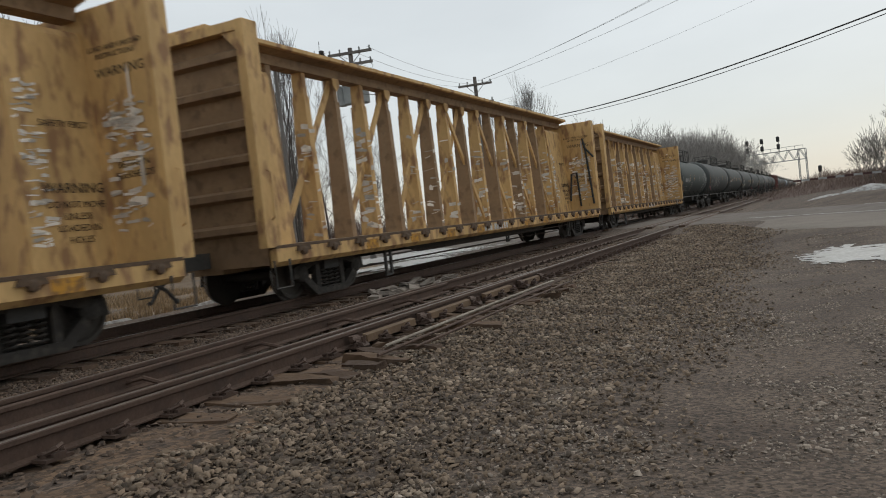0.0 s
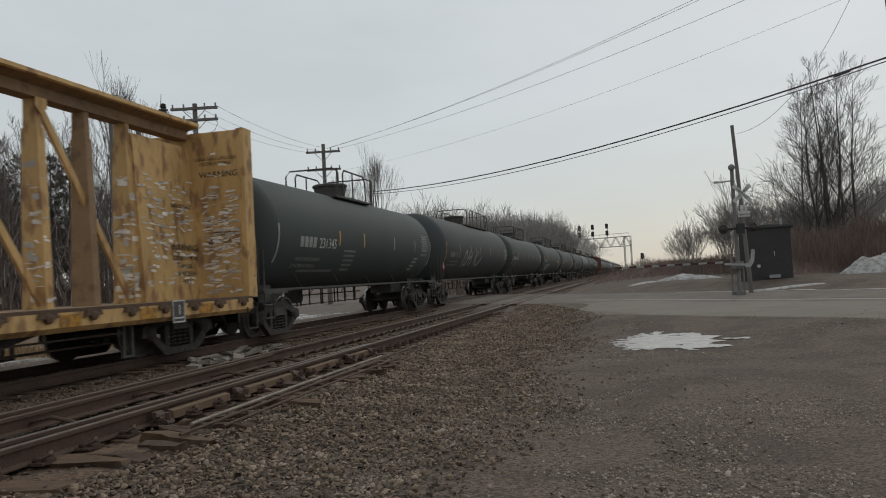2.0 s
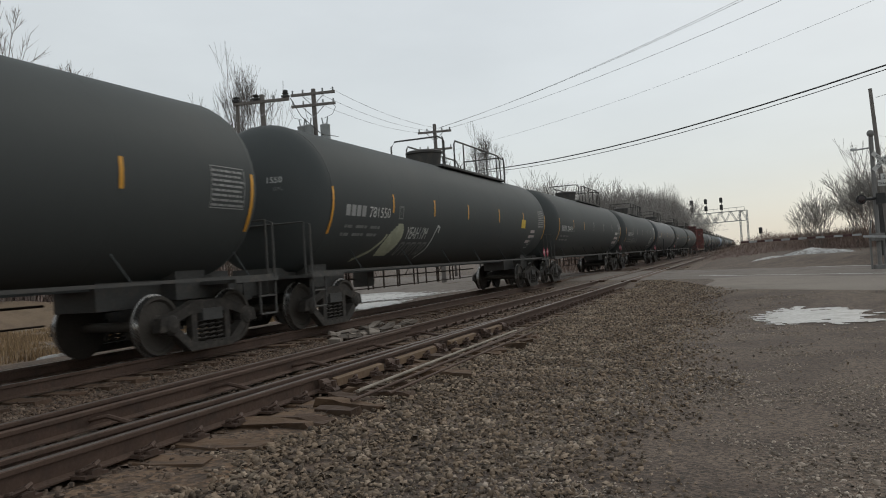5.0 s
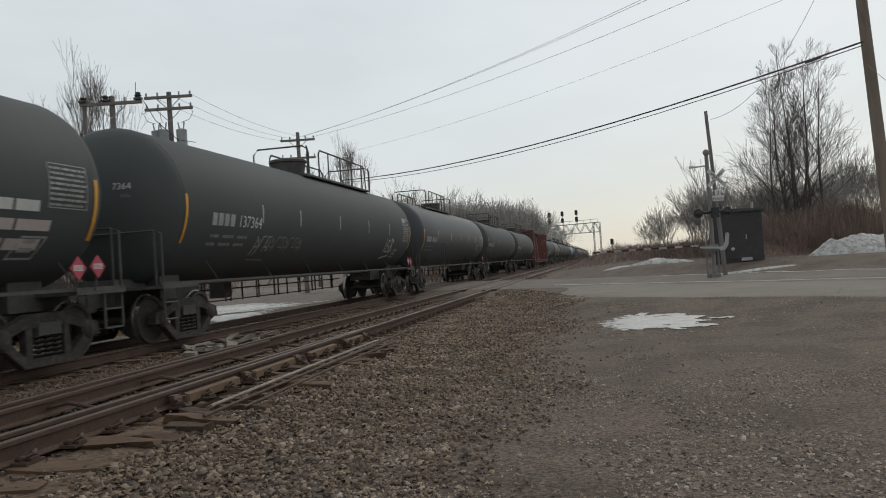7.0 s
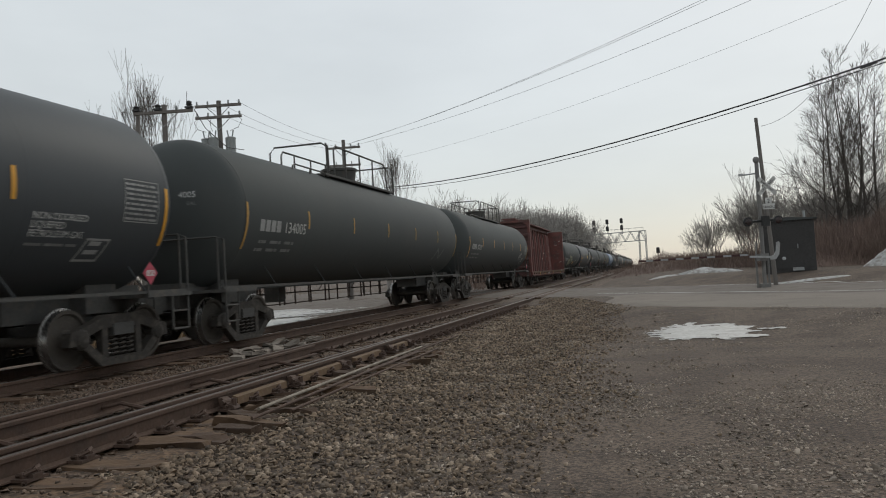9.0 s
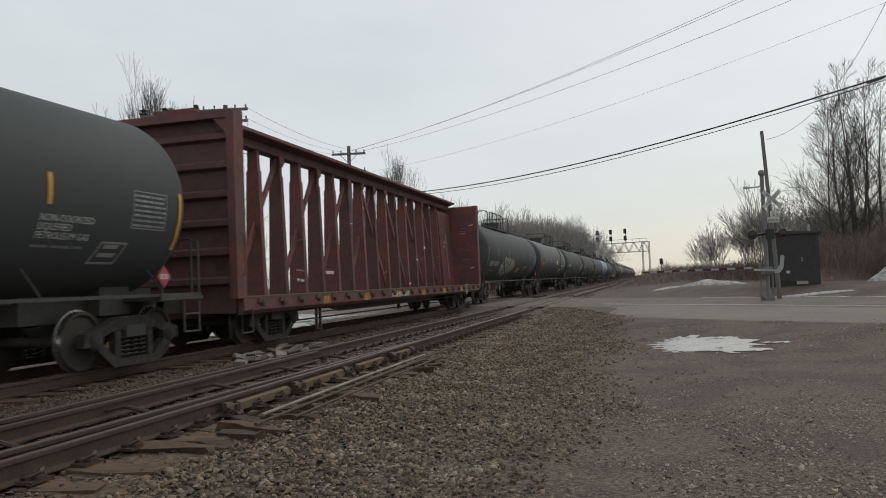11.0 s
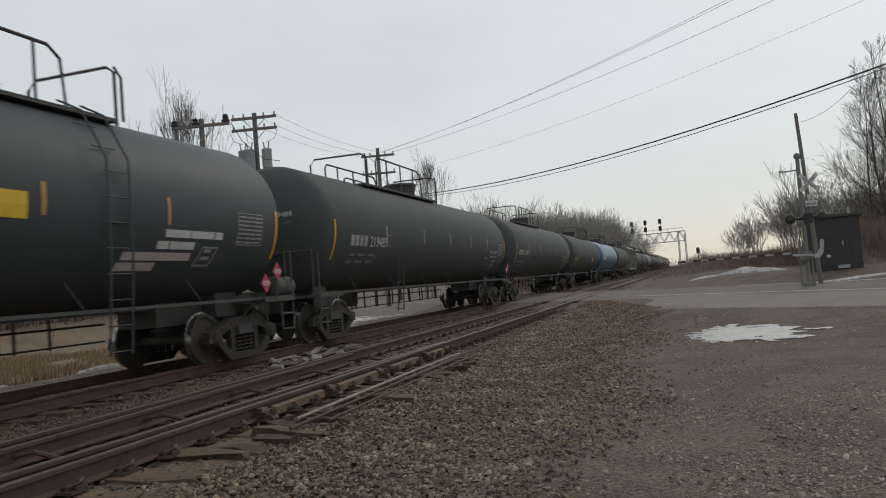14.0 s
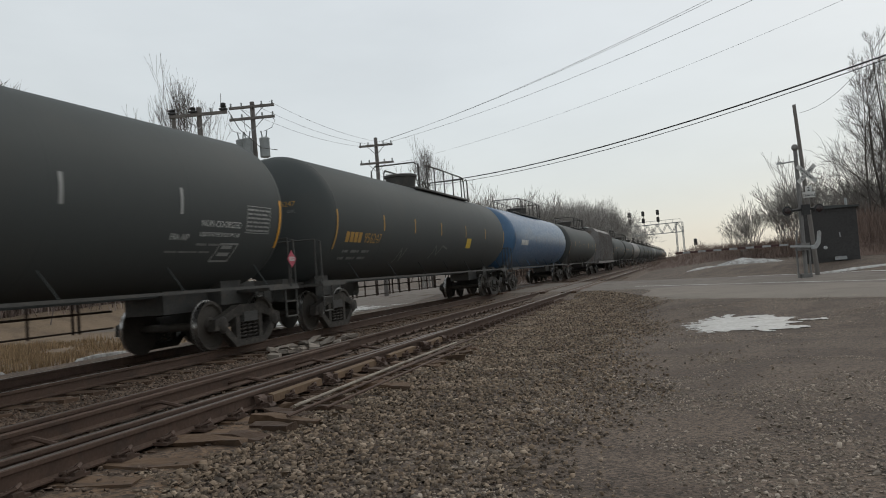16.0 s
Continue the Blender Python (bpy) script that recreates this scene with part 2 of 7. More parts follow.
M = dict(
    slab=mat("pale_slab_stone", (0.27, 0.235, 0.20), (0.20, 0.165, 0.135), (0.14, 0.11, 0.09), coarse=3, fine=25, rough=0.9, varied=0.3),
    dirt=mat("packed_gravel", (0.093, 0.066, 0.048), (0.114, 0.083, 0.061), (0.069, 0.048, 0.035), coarse=0.30, fine=42, rough=0.95, bump=0.014, bump_scale=48, stain=0.9, cells=48.0, edge=(0.47, 0.57)),
    ballast_bed=mat("ballast_bed", (0.092, 0.063, 0.045), (0.13, 0.092, 0.067), (0.060, 0.041, 0.030), coarse=1.2, fine=18, rough=0.95, bump=0.03, bump_scale=22, cells=24.0),
    stone=mat("ballast_stone", (0.186, 0.136, 0.094), (0.134, 0.094, 0.062), (0.33, 0.265, 0.20), coarse=0.9, fine=30, rough=0.85, varied=0.68, stain=0.5),
    ruststone=mat("rust_stained_stone", (0.150, 0.102, 0.072), (0.105, 0.070, 0.049), (0.27, 0.215, 0.165), coarse=0.9, fine=30, rough=0.85, varied=0.6, stain=0.5),
    pebble=mat("pale_gravel", (0.29, 0.237, 0.19), (0.21, 0.168, 0.132), (0.40, 0.34, 0.28), coarse=0.9, fine=30, rough=0.85, varied=0.55, stain=0.5),
    shoulder=mat("road_shoulder_gravel", (0.185, 0.155, 0.128), (0.215, 0.182, 0.151), (0.14, 0.115, 0.094), coarse=0.4, fine=45, rough=0.95, stain=0.5, bump=0.008, bump_scale=60),
    asphalt=mat("road_asphalt", (0.135, 0.111, 0.092), (0.170, 0.142, 0.118), (0.092, 0.074, 0.061), coarse=0.5, fine=40, rough=0.9, stain=0.8, bump=0.006, bump_scale=90),
    grass=mat("dry_grass_ground", (0.18, 0.128, 0.084), (0.235, 0.170, 0.112), (0.11, 0.08, 0.056), coarse=0.5, fine=9, rough=1.0, bump=0.05, bump_scale=14),
    straw=mat("dry_straw", (0.36, 0.25, 0.14), (0.26, 0.18, 0.105), coarse=2, fine=20, rough=1.0, varied=0.4),
    snow=mat("old_snow", (0.52, 0.515, 0.50), (0.41, 0.40, 0.385), (0.24, 0.215, 0.19), coarse=1.8, fine=9, rough=0.8, bump=0.12, bump_scale=5, stain=0.7, edge=(0.47, 0.6)),
    ice=mat("wet_ice", (0.48, 0.46, 0.43), (0.40, 0.38, 0.35), (0.34, 0.30, 0.265), coarse=2.2, fine=14, rough=0.45, bump=0.01, bump_scale=12, stain=0.6),
    rail=mat("rusted_rail", (0.085, 0.052, 0.038), (0.110, 0.068, 0.049), (0.058, 0.040, 0.032), coarse=2.5, fine=40, rough=0.75, metal=0.3, bump=0.002, bump_scale=60),
    railtop=mat("worn_rail_head", (0.21, 0.18, 0.16), (0.14, 0.11, 0.095), coarse=3, fine=60, rough=0.45, metal=0.6),
    mud=mat("orange_brown_mud", (0.122, 0.075, 0.043), (0.088, 0.055, 0.034), (0.062, 0.042, 0.030), coarse=1.3, fine=20, rough=0.95, bump=0.03, bump_scale=16, stain=0.8, cells=30.0),
    rodtan=mat("weathered_rod", (0.30, 0.26, 0.205), (0.22, 0.185, 0.145), (0.12, 0.085, 0.06), coarse=3, fine=25, rough=0.7),
    tie=mat("weathered_tie", (0.110, 0.066, 0.041), (0.076, 0.047, 0.031), (0.150, 0.092, 0.054), coarse=2.0, fine=22, rough=0.92, bump=0.012, bump_scale=30, stretch=(0.35, 1, 1), varied=0.35),
    brace=mat("rusty_yellow_brace", (0.17, 0.108, 0.06), (0.125, 0.078, 0.045), (0.12, 0.07, 0.045), coarse=3, fine=28, rough=0.85, bump=0.004),
    tank=mat("tank_black_paint", (0.071, 0.077, 0.076), (0.079, 0.085, 0.084), (0.088, 0.089, 0.084), coarse=0.22, fine=5, rough=0.62, stain=0.35, spec=0.10, grain=0.12),
    tankolive=mat("tank_greenish_black_paint", (0.065, 0.076, 0.073), (0.072, 0.084, 0.081), (0.080, 0.087, 0.082), coarse=0.22, fine=5, rough=0.62, stain=0.35, spec=0.10, grain=0.12),
    tanksheen=mat("tank_newer_black_paint", (0.056, 0.062, 0.067), (0.063, 0.069, 0.074), (0.070, 0.074, 0.075), coarse=0.22, fine=5, rough=0.52, stain=0.35, spec=0.20, grain=0.12),
    tankgrey=mat("tank_weathered_grey_paint", (0.08, 0.08, 0.08), (0.06, 0.06, 0.058), (0.09, 0.08, 0.07), coarse=0.6, fine=8, rough=0.5, stain=0.6),
    tankblue=mat("tank_blue_paint", (0.054, 0.130, 0.245), (0.047, 0.112, 0.209), (0.10, 0.14, 0.19), coarse=0.6, fine=8, rough=0.42, stain=0.4),
    hopper=mat("hopper_grey_paint", (0.22, 0.21, 0.20), (0.16, 0.15, 0.145), (0.12, 0.085, 0.06), coarse=0.8, fine=8, rough=0.7, stain=0.6),
    steel=mat("dark_running_gear", (0.064, 0.062, 0.059), (0.074, 0.071, 0.066), (0.098, 0.084, 0.070), coarse=2.5, fine=20, rough=0.8, bump=0.003, stain=0.6),
    gear_tan=mat("dusty_truck_casting", (0.040, 0.034, 0.029), (0.032, 0.028, 0.024), (0.092, 0.076, 0.061), coarse=3, fine=20, rough=0.85, bump=0.003),
    wheel=mat("wheel_steel", (0.058, 0.050, 0.043), (0.070, 0.060, 0.050), coarse=3, fine=25, rough=0.8, metal=0.1),
    tread=mat("wheel_tread", (0.36, 0.35, 0.34), (0.28, 0.27, 0.26), coarse=3, fine=30, rough=0.3, metal=0.9),
    pipe=mat("brake_pipe_rust", (0.075, 0.050, 0.038), (0.05, 0.036, 0.03), coarse=3, fine=25, rough=0.85),
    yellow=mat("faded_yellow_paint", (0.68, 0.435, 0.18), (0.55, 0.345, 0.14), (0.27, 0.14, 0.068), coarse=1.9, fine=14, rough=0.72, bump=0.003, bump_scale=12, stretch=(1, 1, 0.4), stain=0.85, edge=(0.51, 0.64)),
    # Darker yellow for web and bulkhead back: dirt and shade in one colour.
    yellowdark=mat("soiled_shaded_yellow_paint", (0.34, 0.22, 0.12), (0.25, 0.16, 0.09), (0.16, 0.10, 0.055), coarse=1.6, fine=9, rough=0.8, bump=0.003, stain=0.7),
    winch=mat("rusty_winch", (0.115, 0.072, 0.042), (0.085, 0.054, 0.034), (0.17, 0.10, 0.055), coarse=4, fine=20, rough=0.85),
    sillyellow=mat("bright_yellow_patch", (0.62, 0.30, 0.03), (0.48, 0.23, 0.03), (0.20, 0.105, 0.04), coarse=4, fine=18, rough=0.75, stain=0.9, edge=(0.42, 0.6)),
    red=mat("oxide_red_paint", (0.20, 0.072, 0.061), (0.155, 0.061, 0.053), (0.105, 0.057, 0.050), coarse=0.7, fine=9, rough=0.75, bump=0.003, bump_scale=12, stain=0.8, edge=(0.48, 0.6)),
    # Darker red for the same parts, again dirt mixed with shade.
    reddark=mat("soiled_shaded_red_paint", (0.13, 0.062, 0.055), (0.104, 0.054, 0.050), (0.065, 0.038, 0.032), coarse=0.9, fine=9, rough=0.8, stain=0.6),
    white=mat("white_marking", (0.62, 0.62, 0.60), (0.50, 0.50, 0.48), coarse=3, fine=20, rough=0.7),
    greymark=mat("dull_marking", (0.22, 0.22, 0.215), (0.16, 0.16, 0.155), coarse=3, fine=20, rough=0.8),
    rag=mat("torn_wrap", (0.78, 0.73, 0.66), (0.62, 0.55, 0.46), coarse=4, fine=20, rough=0.9, varied=0.4),
    amber=mat("amber_reflective_tape", (0.74, 0.36, 0.03), (0.62, 0.30, 0.03), coarse=3, fine=20, rough=0.5),
    yellowsign=mat("yellow_plate", (0.75, 0.52, 0.03), (0.66, 0.44, 0.03), coarse=3, fine=20, rough=0.5),
    placard=mat("placard_red", (0.46, 0.05, 0.09), (0.38, 0.045, 0.075), coarse=6, fine=20, rough=0.5),
    panelmark=mat("panel_print", (0.36, 0.36, 0.35), (0.28, 0.28, 0.27), coarse=3, fine=20, rough=0.8),
    tiemud=mat("muddy_tie", (0.130, 0.077, 0.043), (0.096, 0.059, 0.035), (0.060, 0.041, 0.029), coarse=2.4, fine=22, rough=0.95, bump=0.012, bump_scale=30, stretch=(0.5, 1, 1), varied=0.25, stain=0.7),
    pinkmark=mat("faded_pink_marking", (0.55, 0.48, 0.46), (0.48, 0.41, 0.40), coarse=3, fine=20, rough=0.7),
    ink=mat("black_lettering", (0.03, 0.022, 0.016), (0.05, 0.035, 0.02), coarse=5, fine=20, rough=0.8),
    goldmark=mat("gold_lettering", (0.50, 0.29, 0.07), (0.40, 0.23, 0.055), coarse=3, fine=20, rough=0.7),
    spray=mat("spray_paint_pale", (0.46, 0.47, 0.34), (0.36, 0.37, 0.27), coarse=3, fine=12, rough=0.8),
    pole=mat("weathered_pole_wood", (0.17, 0.135, 0.105), (0.23, 0.19, 0.15), (0.09, 0.07, 0.055), coarse=1.5, fine=18, rough=0.95, bump=0.006, stretch=(1, 1, 0.15)),
    polegrey=mat("grey_pole_wood", (0.20, 0.185, 0.17), (0.15, 0.135, 0.125), coarse=1.5, fine=18, rough=0.95, stretch=(1, 1, 0.15)),
    can=mat("transformer_grey", (0.34, 0.36, 0.36), (0.28, 0.30, 0.30), coarse=3, fine=20, rough=0.6),
    wire=mat("black_cable", (0.035, 0.035, 0.035), (0.05, 0.05, 0.05), coarse=3, fine=20, rough=0.7),
    wirepale=mat("bare_conductor", (0.26, 0.265, 0.27), (0.22, 0.225, 0.23), coarse=3, fine=20, rough=0.6),
    bark=mat("grey_bark", (0.11, 0.097, 0.086), (0.078, 0.068, 0.06), coarse=3, fine=20, rough=1.0),
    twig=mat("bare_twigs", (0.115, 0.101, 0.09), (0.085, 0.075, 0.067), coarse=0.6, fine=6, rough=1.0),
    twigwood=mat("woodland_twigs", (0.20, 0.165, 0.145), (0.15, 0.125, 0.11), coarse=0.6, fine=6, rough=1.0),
    # Distance haze is put into this twig colour; bushes by the gate share it.
    twighaze=mat("haze_paled_twigs", (0.30, 0.28, 0.26), (0.24, 0.223, 0.207), coarse=0.3, fine=4, rough=1.0),
    brush=mat("brown_brush", (0.225, 0.16, 0.13), (0.175, 0.124, 0.103), (0.25, 0.19, 0.158), coarse=0.5, fine=6, rough=1.0, varied=0.3),
    thicket=mat("grey_brown_saplings", (0.33, 0.265, 0.235), (0.25, 0.20, 0.18), coarse=0.5, fine=6, rough=1.0, varied=0.35),
    needle=mat("pine_needles", (0.075, 0.085, 0.062), (0.095, 0.1, 0.074), coarse=2, fine=12, rough=0.95, varied=0.3),
    hut=mat("dark_hut_steel", (0.036, 0.034, 0.033), (0.044, 0.041, 0.040), coarse=1, fine=14, rough=0.7),
    hutroof=mat("hut_roof_steel", (0.06, 0.065, 0.062), (0.045, 0.05, 0.05), coarse=1, fine=14, rough=0.6),
    galv=mat("galvanised_steel", (0.42, 0.43, 0.43), (0.33, 0.34, 0.34), (0.24, 0.22, 0.2), coarse=2, fine=18, rough=0.55, metal=0.3),
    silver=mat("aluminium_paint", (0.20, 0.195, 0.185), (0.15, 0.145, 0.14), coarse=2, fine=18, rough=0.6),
    signblack=mat("signal_black", (0.018, 0.018, 0.018), (0.026, 0.026, 0.026), coarse=3, fine=20, rough=0.6),
    gatered=mat("gate_red", (0.085, 0.036, 0.034), (0.07, 0.032, 0.03), coarse=3, fine=20, rough=0.6),
    lens=mat("dark_red_lens", (0.022, 0.008, 0.008), (0.016, 0.008, 0.008), coarse=3, fine=20, rough=0.25),
)


# ---------------------------------------------------------------- mesh helpers
def box(bm, x0, x1, y0, y1, z0, z1):
    v = [bm.verts.new((x, y, z)) for z in (z0, z1) for y in (y0, y1) for x in (x0, x1)]
    for f in ((0, 2, 3, 1), (4, 5, 7, 6), (0, 1, 5, 4), (2, 6, 7, 3), (0, 4, 6, 2), (1, 3, 7, 5)):
        bm.faces.new([v[i] for i in f])
    return v


def turned(bm, verts, m):
    for v in verts:
        v.co = m @ v.co


def tube(bm, pts, r, n=6, r1=None, caps=True):
    """A round bar along a line of points, thinning from r to r1."""
    pts = [Vector(p) for p in pts]
    r1 = r if r1 is None else r1
    rings = []
    for i, p in enumerate(pts):
        d = (pts[min(i + 1, len(pts) - 1)] - pts[max(i - 1, 0)]).normalized()
        u = d.orthogonal().normalized() if abs(d.z) > 0.95 else d.cross(Vector((0, 0, 1))).normalized()
        w = d.cross(u)
        rr = r + (r1 - r) * i / max(1, len(pts) - 1)
        rings.append([bm.verts.new(p + (u * math.cos(2 * math.pi * k / n) + w * math.sin(2 * math.pi * k / n)) * rr) for k in range(n)])
    for a, b in zip(rings, rings[1:]):
        for k in range(n):
            bm.faces.new((a[k], a[(k + 1) % n], b[(k + 1) % n], b[k]))
    if caps:
        bm.faces.new(rings[0][::-1])
        bm.faces.new(rings[-1])
    return [v for g in rings for v in g]


def lathe(bm, profile, n=40, axis='Y', centre=(0, 0, 0)):
    """Turns (along, radius) pairs round an axis."""
    rings = []
    for s, r in profile:
        ring = []
        for k in range(n):
            a = 2 * math.pi * k / n
            c = (r * math.cos(a), s, r * math.sin(a)) if axis == 'Y' else (s, r * math.cos(a), r * math.sin(a)) if axis == 'X' else (r * math.cos(a), r * math.sin(a), s)
            ring.append(bm.verts.new(Vector(c) + Vector(centre)))
        rings.append(ring)
    for a, b in zip(rings, rings[1:]):
        for k in range(n):
            bm.faces.new((a[k], a[(k + 1) % n], b[(k + 1) % n], b[k]))
    bm.faces.new(rings[0])
    bm.faces.new(rings[-1])
    return [v for g in rings for v in g]


def plate(bm, outline, x0, x1, plane='YZ'):
    """A flat shape cut along an outline, with thickness."""
    def at(p, q):
        return (q, p[0], p[1]) if plane == 'YZ' else (p[0], q, p[1]) if plane == 'XZ' else (p[0], p[1], q)
    a = [bm.verts.new(at(p, x0)) for p in outline]
    b = [bm.verts.new(at(p, x1)) for p in outline]
    n = len(outline)
    for i in range(n):
        bm.faces.new((a[i], a[(i + 1) % n], b[(i + 1) % n], b[i]))
    bm.faces.new(a[::-1])
    bm.faces.new(b)


def as_mesh(name, bm, material, smooth=False):
    bmesh.ops.recalc_face_normals(bm, faces=bm.faces)
    me = bpy.data.meshes.new(name)
    bm.to_mesh(me)
    bm.free()
    me.materials.append(material)
    if smooth:
        for p in me.polygons:
            p.use_smooth = True
        me.set_sharp_from_angle(angle=radians(40))
    return me


def part(name, bm, material, parent, label="", smooth=False):
    me = bm if isinstance(bm, bpy.types.Mesh) else as_mesh(name, bm, material, smooth)
    ob = new(name, me)
    ob.parent = parent
    return tagged(ob, label) if label else ob


def thing(name, label, category, group="", kind="", m=None):
    ob = new(name)
    ob.empty_display_size = 0.2
    if m is not None:
        ob.matrix_basis = m
    return tagged(ob, label, category, group, kind)


def single(name, bm, material, label, category="", group="", kind="", smooth=False, m=None):
    ob = new(name, as_mesh(name, bm, material, smooth))
    if m is not None:
        ob.matrix_basis = m
    return tagged(ob, label, category, group, kind)


MESHES = {}


def shared(key, make, material, smooth=False):
    """A mesh made once and used by all alike parts."""
    if key not in MESHES:
        bm = bmesh.new()
        make(bm)
        MESHES[key] = as_mesh(key.split("|")[0], bm, material, smooth)
    return MESHES[key]


def soup(name, verts, faces, material):
    me = bpy.data.meshes.new(name)
    me.from_pydata(verts, [], faces)
    me.materials.append(material)
    return me


# ---------------------------------------------------------------- ground, road and tracks
RAIL_Z = 0.18
NEAR_TRACK, TRAIN_TRACK = -5.13, -9.0
HALF = 0.755


def ease(a, b, v):
    t = min(1.0, max(0.0, (v - a) / (b - a)))
    return t * t * (3 - 2 * t)


def across(x, y):
    """Metres from the road's middle line, square to it."""
    return ((x + 4.3) * 1.03 + (y - 35.0)) / 1.435


def apron(x):
    """How far the near edge of the paving draws back beside the tracks."""
    return 4.4 * (1 - ease(-3.2, 0.3, x))


def ground_z(x, y):
    s = across(x, y)
    z = -0.12 + 0.28 * ease(-11.0 + apron(x), -6.0 + apron(x), s)
    z -= 0.27 * ease(6.2, 9.5, s) * (1 - ease(-3.4, -1.6, x))
    z += 0.40 * ease(5.0, 9.5, s) * ease(-2.0, 3.0, x)
    z += 1.9 * ease(50.0, 240.0, y) * ease(-3.0, 8.0, x)
    z -= 0.10 * ease(8.0, 14.0, s) * (1 - ease(-14.0, -12.0, x))
    z += 0.015 * noise.noise((x * 0.5, y * 0.5, 0.0)) if y < 60 else 0
    return z


def steps(edges):
    out = []
    for a, b, n in edges:
        out += [a + (b - a) * i / n for i in range(n)]
    return out + [edges[-1][1]]


def sheet(name, xs, ys, zf, material):
    verts = [(x, y, zf(x, y)) for y in ys for x in xs]
    w = len(xs)
    faces = [(j * w + i, j * w + i + 1, (j + 1) * w + i + 1, (j + 1) * w + i) for j in range(len(ys) - 1) for i in range(w - 1)]
    ob = new(name, soup(name, verts, faces, material))
    for p in ob.data.polygons:
        p.use_smooth = True
    return ob


gx = steps(((-1500, -200, 6), (-200, -40, 10), (-40, -14, 20), (-14, 16, 60), (16, 60, 30), (60, 1500, 10)))
gy = steps(((-200, -10, 10), (-10, 50, 110), (50, 120, 40), (120, 300, 20), (300, 3000, 10)))
tagged(sheet("ground", gx, gy, ground_z, M["dirt"]), "damp grey-brown packed gravel lot beside the railway", kind="structure")


def strip(name, s0, s1, t0, t1, lift, material, ns=8, nt=60):
    """A band along the road: s across it, t along it."""
    d = Vector((1.0, -1.03)).normalized()
    nrm = Vector((1.03, 1.0)).normalized()
    o = Vector((-4.3, 35.0))
    verts, faces = [], []
    for j in range(nt + 1):
        for i in range(ns + 1):
            t = t0 + (t1 - t0) * j / nt
            near = s0 + (apron(0.697 * t - 7.9) if s0 < -5 else 0.0)
            s = near + (s1 - near) * i / ns
            if i in (0, ns):
                s += (0.5 * noise.noise((t * 0.45, s0, 3.0)) + 0.3 * noise.noise((t * 2.1, s0, 8.0))) * (1 if abs(s) > 5 else 0.05)
            q = o + d * t + nrm * s
            verts.append((q.x, q.y, ground_z(q.x, q.y) + (lift if 0 < i < ns or ns == 1 else -0.03)))
    w = ns + 1
    for j in range(nt):
        for i in range(ns):
            faces.append((j * w + i, (j + 1) * w + i, (j + 1) * w + i + 1, j * w + i + 1))
    ob = new(name, soup(name, verts, faces, material))
    return ob


road = tagged(strip("road", -7.3, 5.8, -70, 70, 0.005, M["asphalt"], ns=14, nt=420), "worn grey asphalt road over the level crossing", kind="structure")
tagged(strip("road_shoulder", -7.2, -1.0, 7, 60, 0.009, M["shoulder"], ns=10, nt=260), "pale tan gravel shoulder of the road beside the lot", kind="structure")
for s in (5.2, -0.6):
    tagged(strip("road_marking", s, s + 0.13, 4, 60, 0.010, M["white"], ns=1, nt=90), "faded white road line", kind="structure")


# the bed of broken stone under both tracks
def bed_z(x, y):
    up = ease(-2.4, -3.5, x) * ease(-13.6, -12.4, x)
    return -0.2 + up * 0.165 - 0.05 * ease(-6.5, -6.9, x) * ease(-7.9, -7.5, x) + 0.012 * noise.noise((x * 2.2, y * 2.2, 5.0))


tagged(sheet("ballast_bed", steps(((-14.0, -2.0, 48),)), steps(((-40, 0, 20), (0, 40, 130), (40, 120, 60), (120, 900, 60))), bed_z, M["ballast_bed"]),
       "dark stained ballast bed under the tracks", kind="structure")

RAIL_PROFILE = [(-0.07, 0.0), (0.07, 0.0), (0.07, 0.012), (0.012, 0.03), (0.012, 0.125), (0.036, 0.135), (0.036, 0.165), (0.028, 0.172),
                (-0.028, 0.172), (-0.036, 0.165), (-0.036, 0.135), (-0.012, 0.125), (-0.012, 0.03), (-0.07, 0.012)]


def rail(name, pts, label, top="railtop", z0=RAIL_Z - 0.172):
    """A rail along (x, y) points, its head ground bright."""
    bm = bmesh.new()
    rings = [[bm.verts.new((x + px, y, z0 + pz)) for px, pz in RAIL_PROFILE] for x, y in pts]
    n = len(RAIL_PROFILE)
    for a, b in zip(rings, rings[1:]):
        for k in range(n):
            f = bm.faces.new((a[k], a[(k + 1) % n], b[(k + 1) % n], b[k]))
            f.material_index = 1 if k in (7,) else 0
    bm.faces.new(rings[0])
    bm.faces.new(rings[-1])
    me = as_mesh(name, bm, M["rail"])
    me.materials.append(M[top])
    return tagged(new(name, me), label, "rail", "rails", "structure")


for x in (NEAR_TRACK - HALF, NEAR_TRACK + HALF):
    rail("rail", [(x, -40), (x, 0), (x, 60), (x, 900)], "rusty rail with a worn bright head")
for x in (TRAIN_TRACK - HALF, TRAIN_TRACK + HALF):
    rail("rail", [(x, -40), (x, 0), (x, 60), (x, 900)], "rail under the passing freight train")
rail("switch_rail", [(NEAR_TRACK + HALF - 0.55, -30), (NEAR_TRACK + HALF - 0.34, 2), (NEAR_TRACK + HALF - 0.24, 6), (NEAR_TRACK + HALF - 0.14, 10), (NEAR_TRACK + HALF - 0.074, 14)], "tapered switch point lying beside the stock rail")
rail("switch_rail", [(NEAR_TRACK - HALF + 0.42, -30), (NEAR_TRACK - HALF + 0.34, 4), (NEAR_TRACK - HALF + 0.24, 9), (NEAR_TRACK - HALF + 0.18, 12.5)], "open switch point inside the far rail", top="rail")

